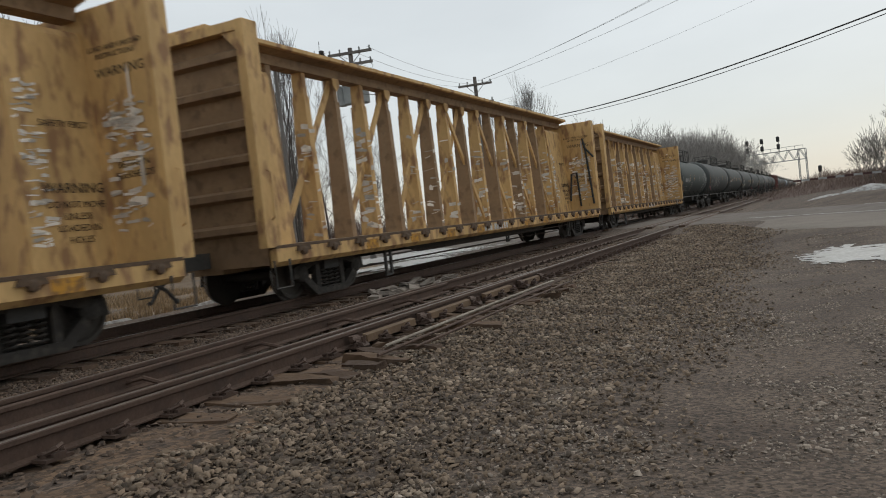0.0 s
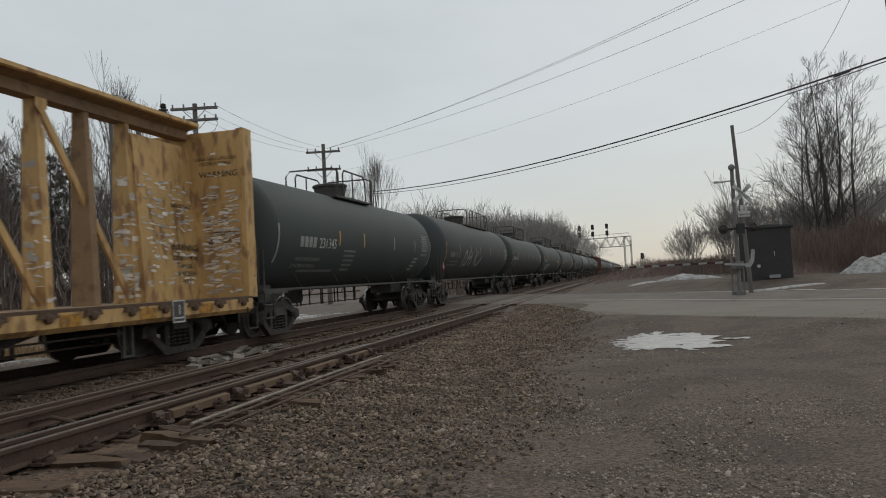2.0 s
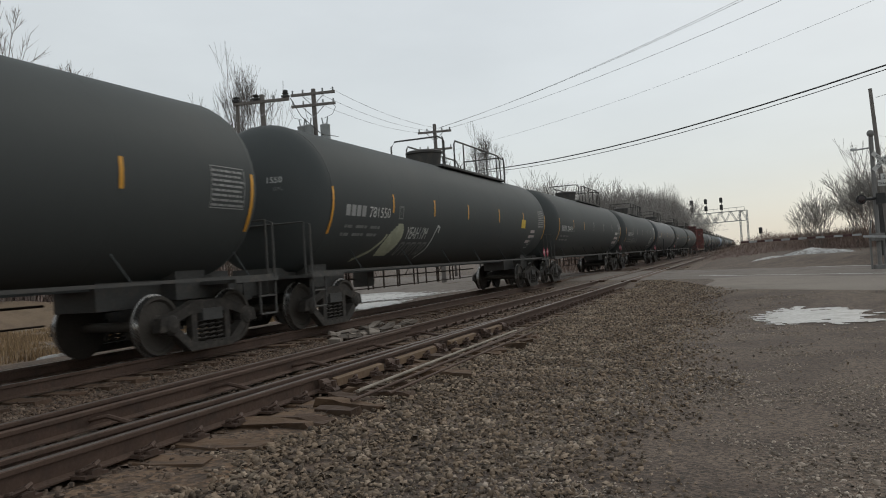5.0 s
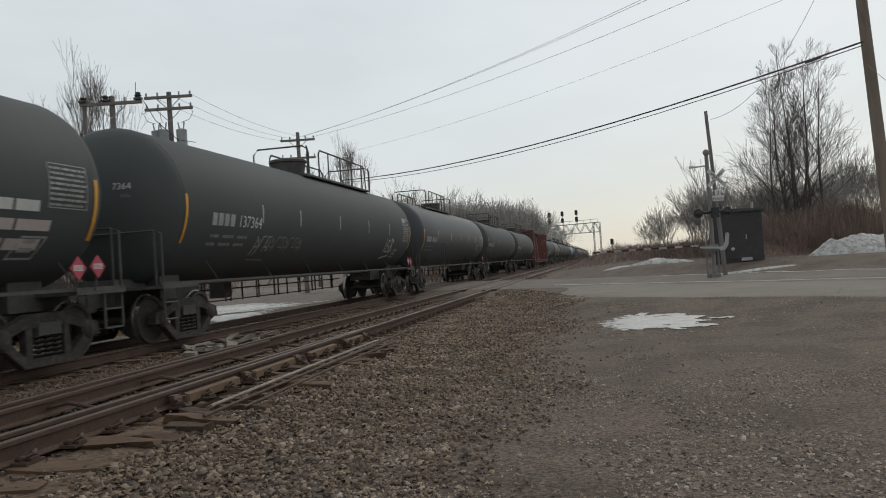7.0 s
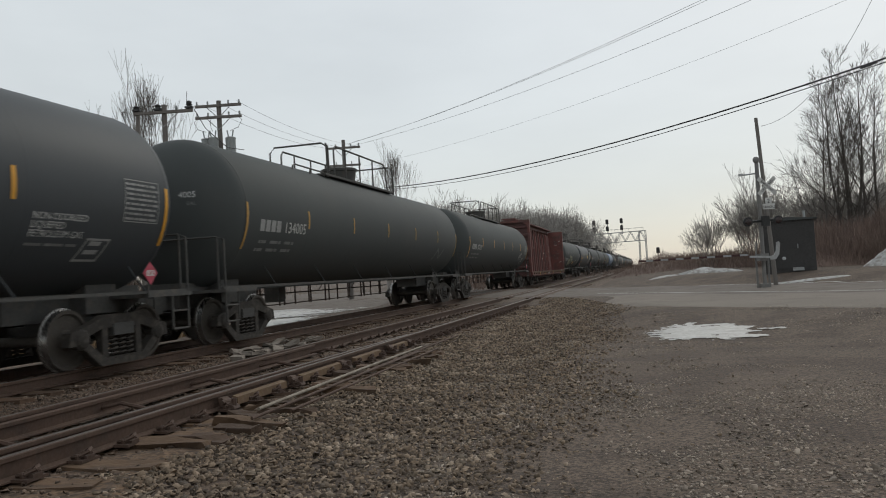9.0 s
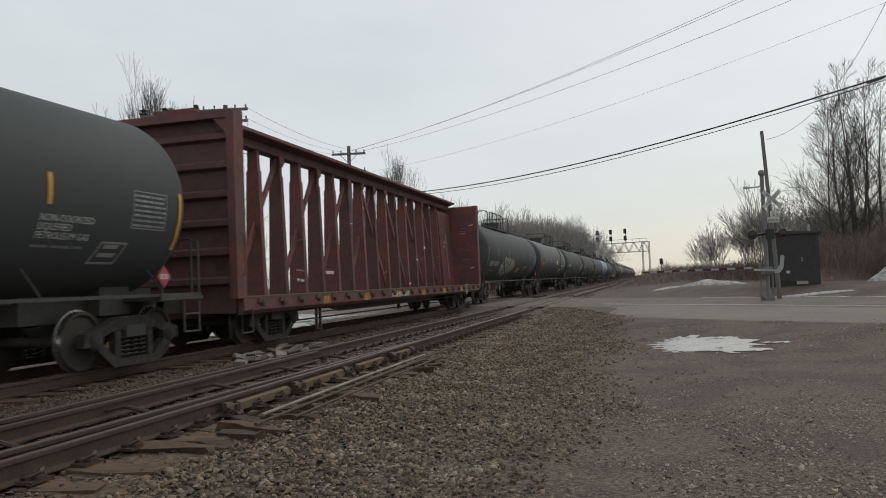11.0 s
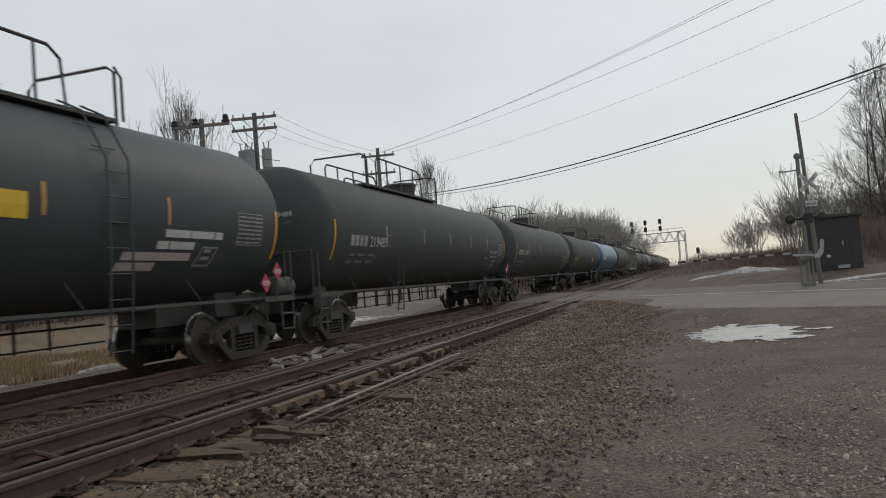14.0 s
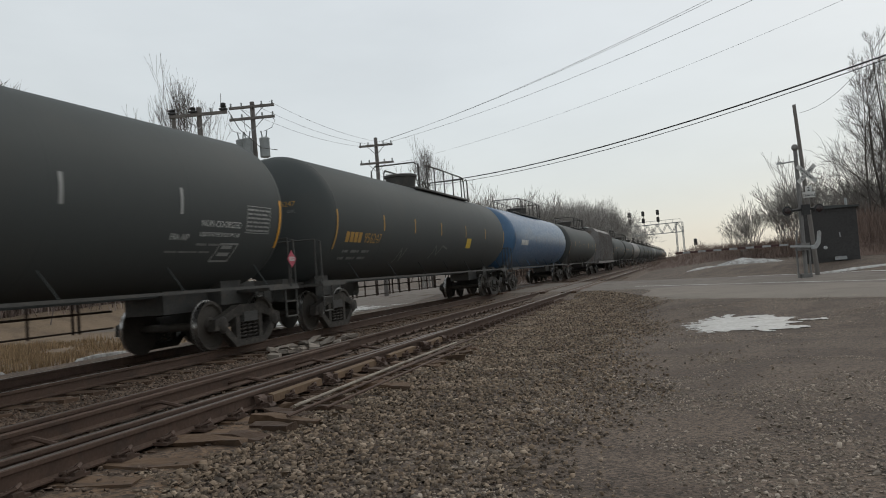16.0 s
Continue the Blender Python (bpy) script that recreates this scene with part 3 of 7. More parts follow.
# timber crossing panels beside each rail where the road goes over
for xc in (NEAR_TRACK - HALF, NEAR_TRACK + HALF, TRAIN_TRACK - HALF, TRAIN_TRACK + HALF):
    for side in (-1, 1):
        bm = bmesh.new()
        y0 = 35.0 - 3.2 * 1.435 - (xc + 4.3) * 1.03
        box(bm, xc + side * 0.19 - 0.11, xc + side * 0.19 + 0.11, y0, y0 + 13.0, 0.06, 0.176)
        tagged(new("crossing_panel", as_mesh("crossing_panel", bm, M["tie"])), "dark timber crossing panel beside the rail", "crossing panel", "crossing panels", "structure")

# timbers
tie_mesh = []
for v in range(4):
    bm = bmesh.new()
    vs = box(bm, -1.3, 1.3, -0.115, 0.115, -0.17, 0.0)
    rnd = random.Random(v)
    bmesh.ops.subdivide_edges(bm, edges=[e for e in bm.edges if abs((e.verts[0].co - e.verts[1].co).x) > 1], cuts=6)
    for q in bm.verts:
        q.co += Vector((rnd.uniform(-0.03, 0.03), rnd.uniform(-0.022, 0.022), rnd.uniform(-0.018, 0.008)))
    tie_mesh.append(as_mesh("tie", bm, M["tie"]))
near_mesh = [m.copy() for m in tie_mesh]
for m in near_mesh:
    m.materials[0] = M["tiemud"]
near_ties = thing("track_timbers", "weathered wooden ties and long switch timbers under the near track", "railway ties", kind="structure")
far_ties = thing("train_track_timbers", "dark wooden ties under the train's track", "railway ties", kind="structure")
rnd = random.Random(11)
y = -12.0
while y < 60:
    ob = new("tie", rnd.choice(near_mesh))
    ob.parent = near_ties
    long = 1.5 < y < 14.5
    out = (0.04 + 0.30 * rnd.random()) if long else 0.0
    ob.matrix_basis = Matrix.LocRotScale((NEAR_TRACK + out / 2 + rnd.uniform(-0.04, 0.04), y, (-0.020 if y < 14 else -0.024) + rnd.uniform(-0.014, 0.010)), Euler((0, radians(rnd.uniform(-0.6, 0.6)), radians(rnd.uniform(-1.6, 1.6)))), (1 + out / 2.6, rnd.uniform(0.85, 1.1), 1))
    ob2 = new("tie", rnd.choice(tie_mesh))
    ob2.parent = far_ties
    ob2.matrix_basis = Matrix.LocRotScale((TRAIN_TRACK + rnd.uniform(-0.04, 0.04), y, -0.008 + rnd.uniform(-0.012, 0.01)), Euler((0, 0, radians(rnd.uniform(-0.8, 0.8)))), None)
    y += 0.53

# plates, spikes and braces of the switch
gear = thing("switch_gear", "rusty switch plates, rail braces and rods beside the near rail", "railway switch", kind="structure")
xr = NEAR_TRACK + HALF
rnd = random.Random(5)


def plate_bm(bm):
    box(bm, -0.16, 0.2, -0.1, 0.1, 0.0, 0.022)
    for px, py in ((-0.12, 0.06), (0.13, -0.06), (0.15, 0.06)):
        lathe(bm, [(0.02, 0.022), (0.05, 0.022), (0.062, 0.014)], 6, 'Z', (px, py, 0))


def clip_bm(bm):
    tube(bm, [(0.07, -0.05, 0.035), (0.15, -0.06, 0.05), (0.19, -0.01, 0.075), (0.16, 0.05, 0.085), (0.11, 0.05, 0.06), (0.09, 0.0, 0.045), (0.17, 0.0, 0.03)], 0.016, 5)
    box(bm, 0.09, 0.20, -0.045, 0.045, 0.02, 0.045)


def chair_bm(bm):
    plate(bm, [(0.075, 0.02), (0.24, 0.02), (0.22, 0.05), (0.15, 0.075), (0.10, 0.13), (0.045, 0.13)], -0.06, 0.06, 'XZ')
    tube(bm, [(0.20, 0, 0.03), (0.20, 0, 0.12)], 0.028, 6)
    tube(bm, [(0.12, -0.1, 0.09), (0.12, 0.1, 0.09)], 0.022, 6)


y = -4.0
i = 0
while y < 26:
    ob = part("tie_plate", shared("tie_plate", plate_bm, M["rail"]), None, gear)
    ob.location = (xr, y, 0.004)
    ob = part("tie_plate", MESHES["tie_plate"], None, gear)
    ob.location = (NEAR_TRACK - HALF, y, 0.004)
    ob.rotation_euler = (0, 0, math.pi)
    ob = part("rail_clip", shared("rail_clip", clip_bm, M["rail"]), None, gear)
    ob.location = (xr, y, 0.004)
    if min(abs(y - q) for q in (7.1, 8.72, 10.5, 12.2, 13.6)) < 0.27:
        ob = part("rail_brace", shared("rail_brace", chair_bm, M["rail"]), None, gear)
        ob.location = (xr, y, 0.004)
    y += 0.53
for k, (a, b) in enumerate(((7.35, 8.5), (8.95, 10.25), (10.8, 11.95), (12.5, 13.4))):
    bm = bmesh.new()
    plate(bm, [(0.05, 0.02), (0.12, 0.02), (0.115, 0.10), (0.05, 0.115)], a, b, 'XZ')
    ob = part("guard_block", bm, M["brace"], gear, "rust-stained yellow steel block")
    ob.location = (xr, 0, 0)
for k, (dx, a, b, r) in enumerate(((0.60, 6.9, 12.8, 0.018), (0.80, 6.4, 12.0, 0.016), (1.0, 6.8, 12.4, 0.014), (0.72, 9.5, 15.0, 0.014))):
    bm = bmesh.new()
    tube(bm, [(xr + dx, a, 0.05), (xr + dx - 0.02, (a + b) / 2, 0.06), (xr + dx - 0.05, b, 0.05)], r, 7)
    part("operating_rod", bm, M["rodtan"] if k == 0 else M["rail"], gear, "long operating rod beside the rail" if k == 0 else "")
for k, yy in enumerate((3.6, 5.2, 6.9, 8.6, 10.4, 12.2)):
    bm = bmesh.new()
    x0 = NEAR_TRACK - HALF + 0.25
    tube(bm, [(x0, yy, 0.07), (x0 + 0.25, yy + 0.05, 0.12), (x0 + 0.6, yy + 0.02, 0.06), (xr - 0.2, yy, 0.06)], 0.022, 6)
    part("switch_rod", bm, M["rail"], gear)
for k in range(24):
    bm = bmesh.new()
    yy = 5.6 + k * 0.30 + rnd.uniform(-0.12, 0.12)
    wd = rnd.uniform(0.2, 0.42)
    vs = box(bm, -wd, wd, -0.075, 0.075, 0, 0.09)
    bmesh.ops.subdivide_edges(bm, edges=[e for e in bm.edges if abs((e.verts[0].co - e.verts[1].co).x) > 0.3], cuts=3)
    vs = list(bm.verts)
    for q in vs:
        q.co += Vector((rnd.uniform(-0.06, 0.06), rnd.uniform(-0.03, 0.03), rnd.uniform(-0.02, 0.02)))
    ob = part("timber_end", bm, M["tiemud"] if k % 3 == 0 else M["tie"], gear)
    ob.matrix_basis = pose(xr + 0.62 + rnd.uniform(-0.15, 0.3), yy, -0.07, rnd.uniform(-7, 7), rnd.uniform(-2, 7), rnd.uniform(-20, 20))

# trodden mud beside the near rail
verts, faces = [], []
for j in range(61):
    yy = -5.0 + 13.2 * j / 60
    for i in range(9):
        xx = -4.25 + (1.15 - 0.06 * max(0.0, yy) + 0.16 * noise.noise((yy * 1.3, 2.0, 7.0)) + 0.1 * noise.noise((yy * 4.0, 5.0, 7.0))) * i / 8
        verts.append((xx, yy, bed_z(xx, yy) + 0.012 * (0 < i < 8) + 0.03 * noise.noise((xx * 3.0, yy * 2.4, 4.0)) * (0 < i < 8)))
faces = [(j * 9 + i, j * 9 + i + 1, (j + 1) * 9 + i + 1, (j + 1) * 9 + i) for j in range(60) for i in range(8)]
tagged(new("mud_strip", soup("mud_strip", verts, faces, M["mud"])), "orange-brown mud between the tie ends", kind="structure")

# flat pale stones between the tracks
rnd = random.Random(8)
heap = thing("stone_slabs", "pale broken concrete slabs lying between the tracks", "stones", kind="stuff")
for k in range(34):
    bm = bmesh.new()
    w, d = rnd.uniform(0.05, 0.24), rnd.uniform(0.04, 0.11)
    vs = box(bm, -w, w, -d, d, 0, rnd.uniform(0.03, 0.06))
    for q in vs:
        q.co += Vector((rnd.uniform(-0.06, 0.06), rnd.uniform(-0.04, 0.04), rnd.uniform(-0.02, 0.02)))
    ob = part("slab", bm, M["slab"], heap)
    ob.matrix_basis = pose(rnd.uniform(-7.75, -7.05), rnd.gauss(14.3, 0.95), -0.03 + rnd.choice((0, 0, 0.04)), rnd.uniform(-12, 12), rnd.uniform(-12, 12), rnd.uniform(50, 130))


# loose stones: many small lumps in one mesh each
def stones(name, n, spots, seed, label, material, flat=0.5):
    rng = np.random.default_rng(seed)
    base = np.array([(-1, -1, -1), (1, -1, -1), (1, 1, -1), (-1, 1, -1), (-0.8, -0.8, 1), (0.8, -0.8, 1), (0.8, 0.8, 1), (-0.8, 0.8, 1)], float) * 0.72
    tri = np.array([(0, 1, 5), (0, 5, 4), (1, 2, 6), (1, 6, 5), (2, 3, 7), (2, 7, 6), (3, 0, 4), (3, 4, 7), (4, 5, 6), (4, 6, 7)])
    pos = spots(rng, n)
    n = len(pos)
    size = pos[:, 3]
    v = base[None] * rng.uniform(0.25, 1.45, (n, 8, 3)) * rng.uniform(0.5, 1.5, (n, 1, 3)) * (size[:, None, None] * np.array([1, 1, flat]))
    yaw, til = rng.uniform(0, 6.283, n), rng.normal(0, 0.5, n)
    c, s = np.cos(yaw), np.sin(yaw)
    ct, st = np.cos(til), np.sin(til)
    y1, z1 = v[..., 1] * ct[:, None] - v[..., 2] * st[:, None], v[..., 1] * st[:, None] + v[..., 2] * ct[:, None]
    x2, y2 = v[..., 0] * c[:, None] - y1 * s[:, None], v[..., 0] * s[:, None] + y1 * c[:, None]
    verts = np.stack([x2 + pos[:, None, 0], y2 + pos[:, None, 1], z1 + pos[:, None, 2]], -1).reshape(-1, 3)
    faces = (tri[None] + (np.arange(n) * 8)[:, None, None]).reshape(-1, 3)
    me = bpy.data.meshes.new(name)
    me.vertices.add(len(verts))
    me.vertices.foreach_set("co", verts.ravel())
    me.loops.add(faces.size)
    me.loops.foreach_set("vertex_index", faces.ravel().astype(np.int32))
    me.polygons.add(len(faces))
    me.polygons.foreach_set("loop_start", np.arange(0, faces.size, 3, dtype=np.int32))
    me.update(calc_edges=True)
    me.materials.append(material)
    return tagged(new(name, me), label, "stones", kind="stuff")


def surface(x, y):
    return max(ground_z(x, y), bed_z(x, y) if -14 < x < -2 else -9)


def shoulder(rng, n):
    """Thick near the ties, thinning and finer towards the lot."""
    yy = -2.5 + 35.5 * rng.random(n) ** 1.6
    xx = -4.0 + 5.6 * rng.random(n) ** 1.3
    edge = -1.15 + 0.25 * np.sin(yy * 0.9) + 0.12 * np.sin(yy * 3.1) + 0.035 * np.clip(7.0 - yy, 0, 9) ** 1.5
    keep = rng.random(n) < np.clip(1.0 - (xx - edge) * 1.1, 0.03, 1)
    keep &= np.array([across(a, b) < -7.1 + apron(a) for a, b in zip(xx, yy)])
    keep &= rng.random(n) < np.clip((yy + 2.5) / 2.5, 0, 1)
    keep &= xx > -3.78 + 0.16 * np.sin(yy * 7.0) + 0.12 * np.sin(yy * 17.0) + 0.15 * np.sin(yy * 2.3)
    keep &= ((xx - 0.9) / 1.0) ** 2 + ((yy - 15.85) / 1.4) ** 2 > 1
    keep &= xx > np.where(yy < 7.4, -3.35 - 0.09 * (yy - 2) + 0.15 * np.sin(yy * 5.0) + 0.1 * np.sin(yy * 13.0), -9)
    xx, yy = xx[keep], yy[keep]
    r = rng.uniform(0.009, 0.028, len(xx)) * np.clip(1.1 - (xx + 3.0) * 0.13, 0.45, 1.1) * (1 + yy * 0.008)
    zz = np.array([surface(a, b) for a, b in zip(xx, yy)]) + r * 0.3 + rng.uniform(0, 0.015, len(xx))
    return np.stack([xx, yy, zz, r], 1)


def middle(rng, n):
    yy = 4 + 36.0 * rng.random(n) ** 1.4
    xx = rng.uniform(-8.0, -6.5, n)
    r = rng.uniform(0.012, 0.030, n) * (1 + yy * 0.01)
    zz = np.array([bed_z(a, b) for a, b in zip(xx, yy)]) + r * 0.3
    keep = np.array([across(a, b) < -6.6 + apron(a) for a, b in zip(xx, yy)])
    return np.stack([xx, yy, zz, r], 1)[keep]


def cribs(rng, n):
    yy = 2 + 26.0 * rng.random(n) ** 1.4
    xx = rng.uniform(-6.6, -3.7, n)
    r = rng.uniform(0.016, 0.034, n)
    zz = np.full(n, -0.03) + rng.uniform(-0.03, 0.02, n)
    return np.stack([xx, yy, zz, r], 1)


def lot(rng, n):
    yy = -3.0 + 22.0 * rng.random(n) ** 1.25
    xx = -2.2 + 9.2 * rng.random(n) ** 1.3
    near = np.clip((10.0 - yy) / 5.0, 0.0, 1.0)
    patch = np.array([noise.noise((a * 0.55, b * 0.55, 9.0)) for a, b in zip(xx, yy)])
    fine = np.array([noise.noise((a * 1.7, b * 1.7, 5.0)) for a, b in zip(xx, yy)])
    west = np.clip((2.4 - xx) / 2.0, 0.0, 1.0)
    keep = rng.random(n) < np.clip(-0.05 + patch * 2.8 + fine * 1.8 + 0.6 * near * west + 0.25 * west, 0.01, 1)
    keep &= ((xx - 0.9) / 1.0) ** 2 + ((yy - 15.85) / 1.4) ** 2 > 1
    keep &= rng.random(n) < np.clip((yy + 3.0) / 3.0, 0, 1) * np.clip((xx + 2.2) / 1.4, 0, 1) * np.clip((7.0 - xx) / 1.5, 0, 1)
    xx, yy, near = xx[keep], yy[keep], near[keep]
    r = rng.uniform(0.0045, 0.0115, len(xx)) * (1 + 0.35 * near) * (1 + (rng.random(len(xx)) > 0.96))
    zz = np.array([ground_z(a, b) for a, b in zip(xx, yy)]) + r * 0.25
    return np.stack([xx, yy, zz, r], 1)


stones("ballast_shoulder", 110000, shoulder, 1, "loose grey-brown ballast stones beside the track", M["stone"])
stones("ballast_between_tracks", 26000, middle, 2, "rust-stained ballast stones between the two tracks", M["ruststone"])
stones("ballast_in_cribs", 10000, cribs, 3, "dark ballast stones between the ties", M["ballast_bed"])
stones("lot_gravel", 170000, lot, 4, "fine pale gravel scattered over the packed lot", M["pebble"])


# snow and ice
def patch(name, cx, cy, rx, ry, label, material, seed, lift=0.012, height=0.0, n=44, ragged=0.35, turn=0.0):
    """A ragged low patch lying on the ground."""
    verts, faces = [], []
    rings = 14 if height > 0.3 else 6
    ct, st = math.cos(radians(turn)), math.sin(radians(turn))
    for j in range(rings + 1):
        f = 1 - j / rings
        for k in range(n):
            a = 2 * math.pi * k / n
            w = 1 + ragged * noise.noise((math.cos(a) * 2.1, math.sin(a) * 2.1, seed)) + ragged * 0.6 * noise.noise((math.cos(a) * 6, math.sin(a) * 6, seed + 5))
            u, v = rx * w * f * math.cos(a), ry * w * f * math.sin(a)
            x, y = cx + u * ct - v * st, cy + u * st + v * ct
            h = height * (1 - f ** 2) * (0.85 + 0.35 * noise.noise((x * 1.1, y * 1.1, seed)) + 0.16 * noise.noise((x * 3.6, y * 3.6, seed)) + 0.07 * noise.noise((x * 8.0, y * 8.0, seed)))
            verts.append((x, y, surface(x, y) + (lift if j else -0.01) + h))
    for j in range(rings):
        for k in range(n):
            faces.append((j * n + k, j * n + (k + 1) % n, (j + 1) * n + (k + 1) % n, (j + 1) * n + k))
    ob = new(name, soup(name, verts, faces, material))
    for p in ob.data.polygons:
        p.use_smooth = True
    return tagged(ob, label, "snow", "snow patches")


def streaked_patch(name, cx, cy, rx, ry, label, material, seed, hx=0.035, hy=0.07, lift=0.014, tilt=0.33, cover=0.0):
    """Thin ice that has melted into streaks: cells of a fine sheet where enough is left."""
    verts, faces, at = [], [], {}

    def corner(i, j):
        if (i, j) not in at:
            at[(i, j)] = len(verts)
            jx, jy = 0.4 * hx * noise.noise((i * 0.9, j * 0.9, 1.0)), 0.5 * hy * noise.noise((i * 0.9, j * 0.9, 2.0))
            x, y = cx + i * hx + jx, cy + j * hy + jy
            verts.append((x, y, surface(x, y) + lift + 0.012 * left(i * hx, j * hy)))
        return at[(i, j)]

    def left(u, v):
        v += tilt * u
        f = 1 - abs(u / rx) ** 2.6 - abs(v / (ry * (0.85 - 0.4 * u / rx))) ** 2
        w = 0.4 + 0.8 * ease(-0.45, 0.45, u / rx)
        f += w * (0.7 * noise.noise((u * 0.9, v * 1.9, seed)) + 1.0 * noise.noise((u * 2.0, v * 4.4, seed + 3))) + 0.4 * noise.noise((u * 6, v * 8, seed + 6))
        return max(0.0, min(1.0, f - 0.34 + cover - 0.3 * max(0.0, u / rx)))
    for j in range(-int(ry * 1.6 / hy), int(ry * 1.6 / hy)):
        for i in range(-int(rx * 1.5 / hx), int(rx * 1.5 / hx)):
            if left((i + 0.5) * hx, (j + 0.5) * hy) > 0:
                faces.append((corner(i, j), corner(i + 1, j), corner(i + 1, j + 1), corner(i, j + 1)))
    ob = new(name, soup(name, verts, faces, material))
    for p in ob.data.polygons:
        p.use_smooth = True
    return tagged(ob, label, "snow", "snow patches")


streaked_patch("snow_patch", 1.06, 15.2, 1.22, 1.55, "thin ragged patch of icy snow on the gravel lot", M["ice"], 3.0)


def lettering(text, size, x, y, z, material, parent, facing=0.0, thick=0.003):
    """Raised letters standing upright, facing -Y."""
    cu = bpy.data.curves.new("lettering", 'FONT')
    cu.body = text
    cu.size = size
    cu.align_x = 'CENTER'
    cu.extrude = thick
    cu.resolution_u = 2
    tmp = bpy.data.objects.new("lettering", cu)
    scene.collection.objects.link(tmp)
    me = bpy.data.meshes.new_from_object(tmp.evaluated_get(bpy.context.evaluated_depsgraph_get()))
    bpy.data.objects.remove(tmp)
    me.materials.clear()
    me.materials.append(material)
    me.transform(pose(x, y, z, 90, 0, facing))
    return tagged(part("lettering", me, None, parent), kind="stuff")


# ---------------------------------------------------------------- the freight train
SPEED = 19.8
AXLE = 0.89
WHEEL_R = 0.45
CARS = []       # (car, middle along the train at the start)
WHEELSETS = []  # (wheelset, car middle at the start)


def wheelset_bm(bm):
    for s in (-1, 1):
        lathe(bm, [(s * 0.66, 0.12), (s * 0.70, 0.40), (s * 0.70, 0.475), (s * 0.73, 0.475), (s * 0.735, WHEEL_R), (s * 0.83, WHEEL_R - 0.01), (s * 0.83, 0.39),
                   (s * 0.79, 0.36), (s * 0.79, 0.16), (s * 0.84, 0.12)], 28, 'X')
    tube(bm, [(-0.98, 0, 0), (0.98, 0, 0)], 0.075, 10)


def side_frame_bm(bm):
    # cast side frame seen from outside: arched top, sloping tension member, open windows
    plate(bm, [(-1.16, 0.36), (-1.12, 0.56), (-0.70, 0.66), (-0.36, 0.78), (0.36, 0.78), (0.70, 0.66), (1.12, 0.56), (1.16, 0.36), (1.02, 0.36),
               (0.98, 0.47), (0.72, 0.50), (0.46, 0.58), (-0.46, 0.58), (-0.72, 0.50), (-0.98, 0.47), (-1.02, 0.36)], 0.93, 1.07)
    plate(bm, [(-0.98, 0.44), (-0.80, 0.42), (-0.44, 0.14), (0.44, 0.14), (0.80, 0.42), (0.98, 0.44), (0.96, 0.36), (0.84, 0.28), (0.52, 0.02), (-0.52, 0.02), (-0.84, 0.28), (-0.96, 0.36)], 0.94, 1.08)
    for s in (-1, 1):
        plate(bm, [(s * 0.46, 0.12), (s * 0.33, 0.12), (s * 0.33, 0.62), (s * 0.46, 0.62)], 0.94, 1.06)
        lathe(bm, [(0.92, 0.15), (1.06, 0.16), (1.10, 0.12), (1.12, 0.05)], 12, 'X', (0, s * AXLE, WHEEL_R))


def spring_bm(bm):
    tube(bm, [(0.075 * math.cos(k * 0.785), 0.075 * math.sin(k * 0.785), 0.12 + k * 0.0085) for k in range(45)], 0.02, 4)


def bolster_bm(bm):
    box(bm, -1.1, 1.1, -0.24, 0.24, 0.46, 0.64)
    box(bm, -0.5, 0.5, -0.3, 0.3, 0.6, 0.78)


def brake_beam_bm(bm):
    for s in (-1, 1):
        tube(bm, [(-0.8, s * 0.36, 0.38), (0.8, s * 0.36, 0.38)], 0.04, 6)
        for x in (-0.72, 0.72):
            box(bm, x - 0.05, x + 0.05, s * 0.38, s * 0.45, 0.2, 0.55)


def truck(car, y, u):
    t = part("truck", shared("truck_bolster", bolster_bm, M["steel"]), None, car, "dusty cast-steel truck with coil springs")
    t.location = (0, y, 0)
    for s in (1, -1):
        fr = part("side_frame", shared("side_frame", side_frame_bm, M["gear_tan"]), None, t)
        for c in (-0.19, 0.0, 0.19):
            sp = part("spring", shared("spring", spring_bm, M["gear_tan"]), None, t)
            sp.location = (s * 1.0, c, 0)
        if s < 0:
            fr.rotation_euler = (0, 0, math.pi)
        if "wheelset" not in MESHES:
            me = shared("wheelset", wheelset_bm, M["wheel"], True)
            me.materials.append(M["tread"])
            for p in me.polygons:
                if WHEEL_R - 0.02 < math.hypot(p.center.y, p.center.z) < WHEEL_R + 0.015 and 0.73 < abs(p.center.x) < 0.82:
                    p.material_index = 1
        w = part("wheelset", MESHES["wheelset"], None, t)
        w.location = (0, s * AXLE, WHEEL_R)
        WHEELSETS.append((w, u, Vector((0, s * AXLE, WHEEL_R))))
    part("brake_beam", shared("brake_beam", brake_beam_bm, M["steel"]), None, t)


def coupler_bm(bm):
    box(bm, -0.13, 0.13, -0.9, 0.0, 0.72, 0.98)
    box(bm, -0.2, 0.2, 0.0, 0.24, 0.66, 1.0)
    box(bm, 0.02, 0.2, 0.2, 0.42, 0.7, 0.96)


def hose_bm(bm):
    tube(bm, [(0.35, -0.3, 0.72), (0.4, 0.05, 0.5), (0.3, 0.35, 0.28), (0.18, 0.5, 0.3)], 0.03, 6)


def coupler(car, end, y):
    for key, fn in (("coupler", coupler_bm), ("air_hose", hose_bm)):
        c = part(key, shared(key, fn, M["steel"], True), None, car)
        c.matrix_basis = pose(0, y, 0, 0, 0, 0 if end > 0 else 180)


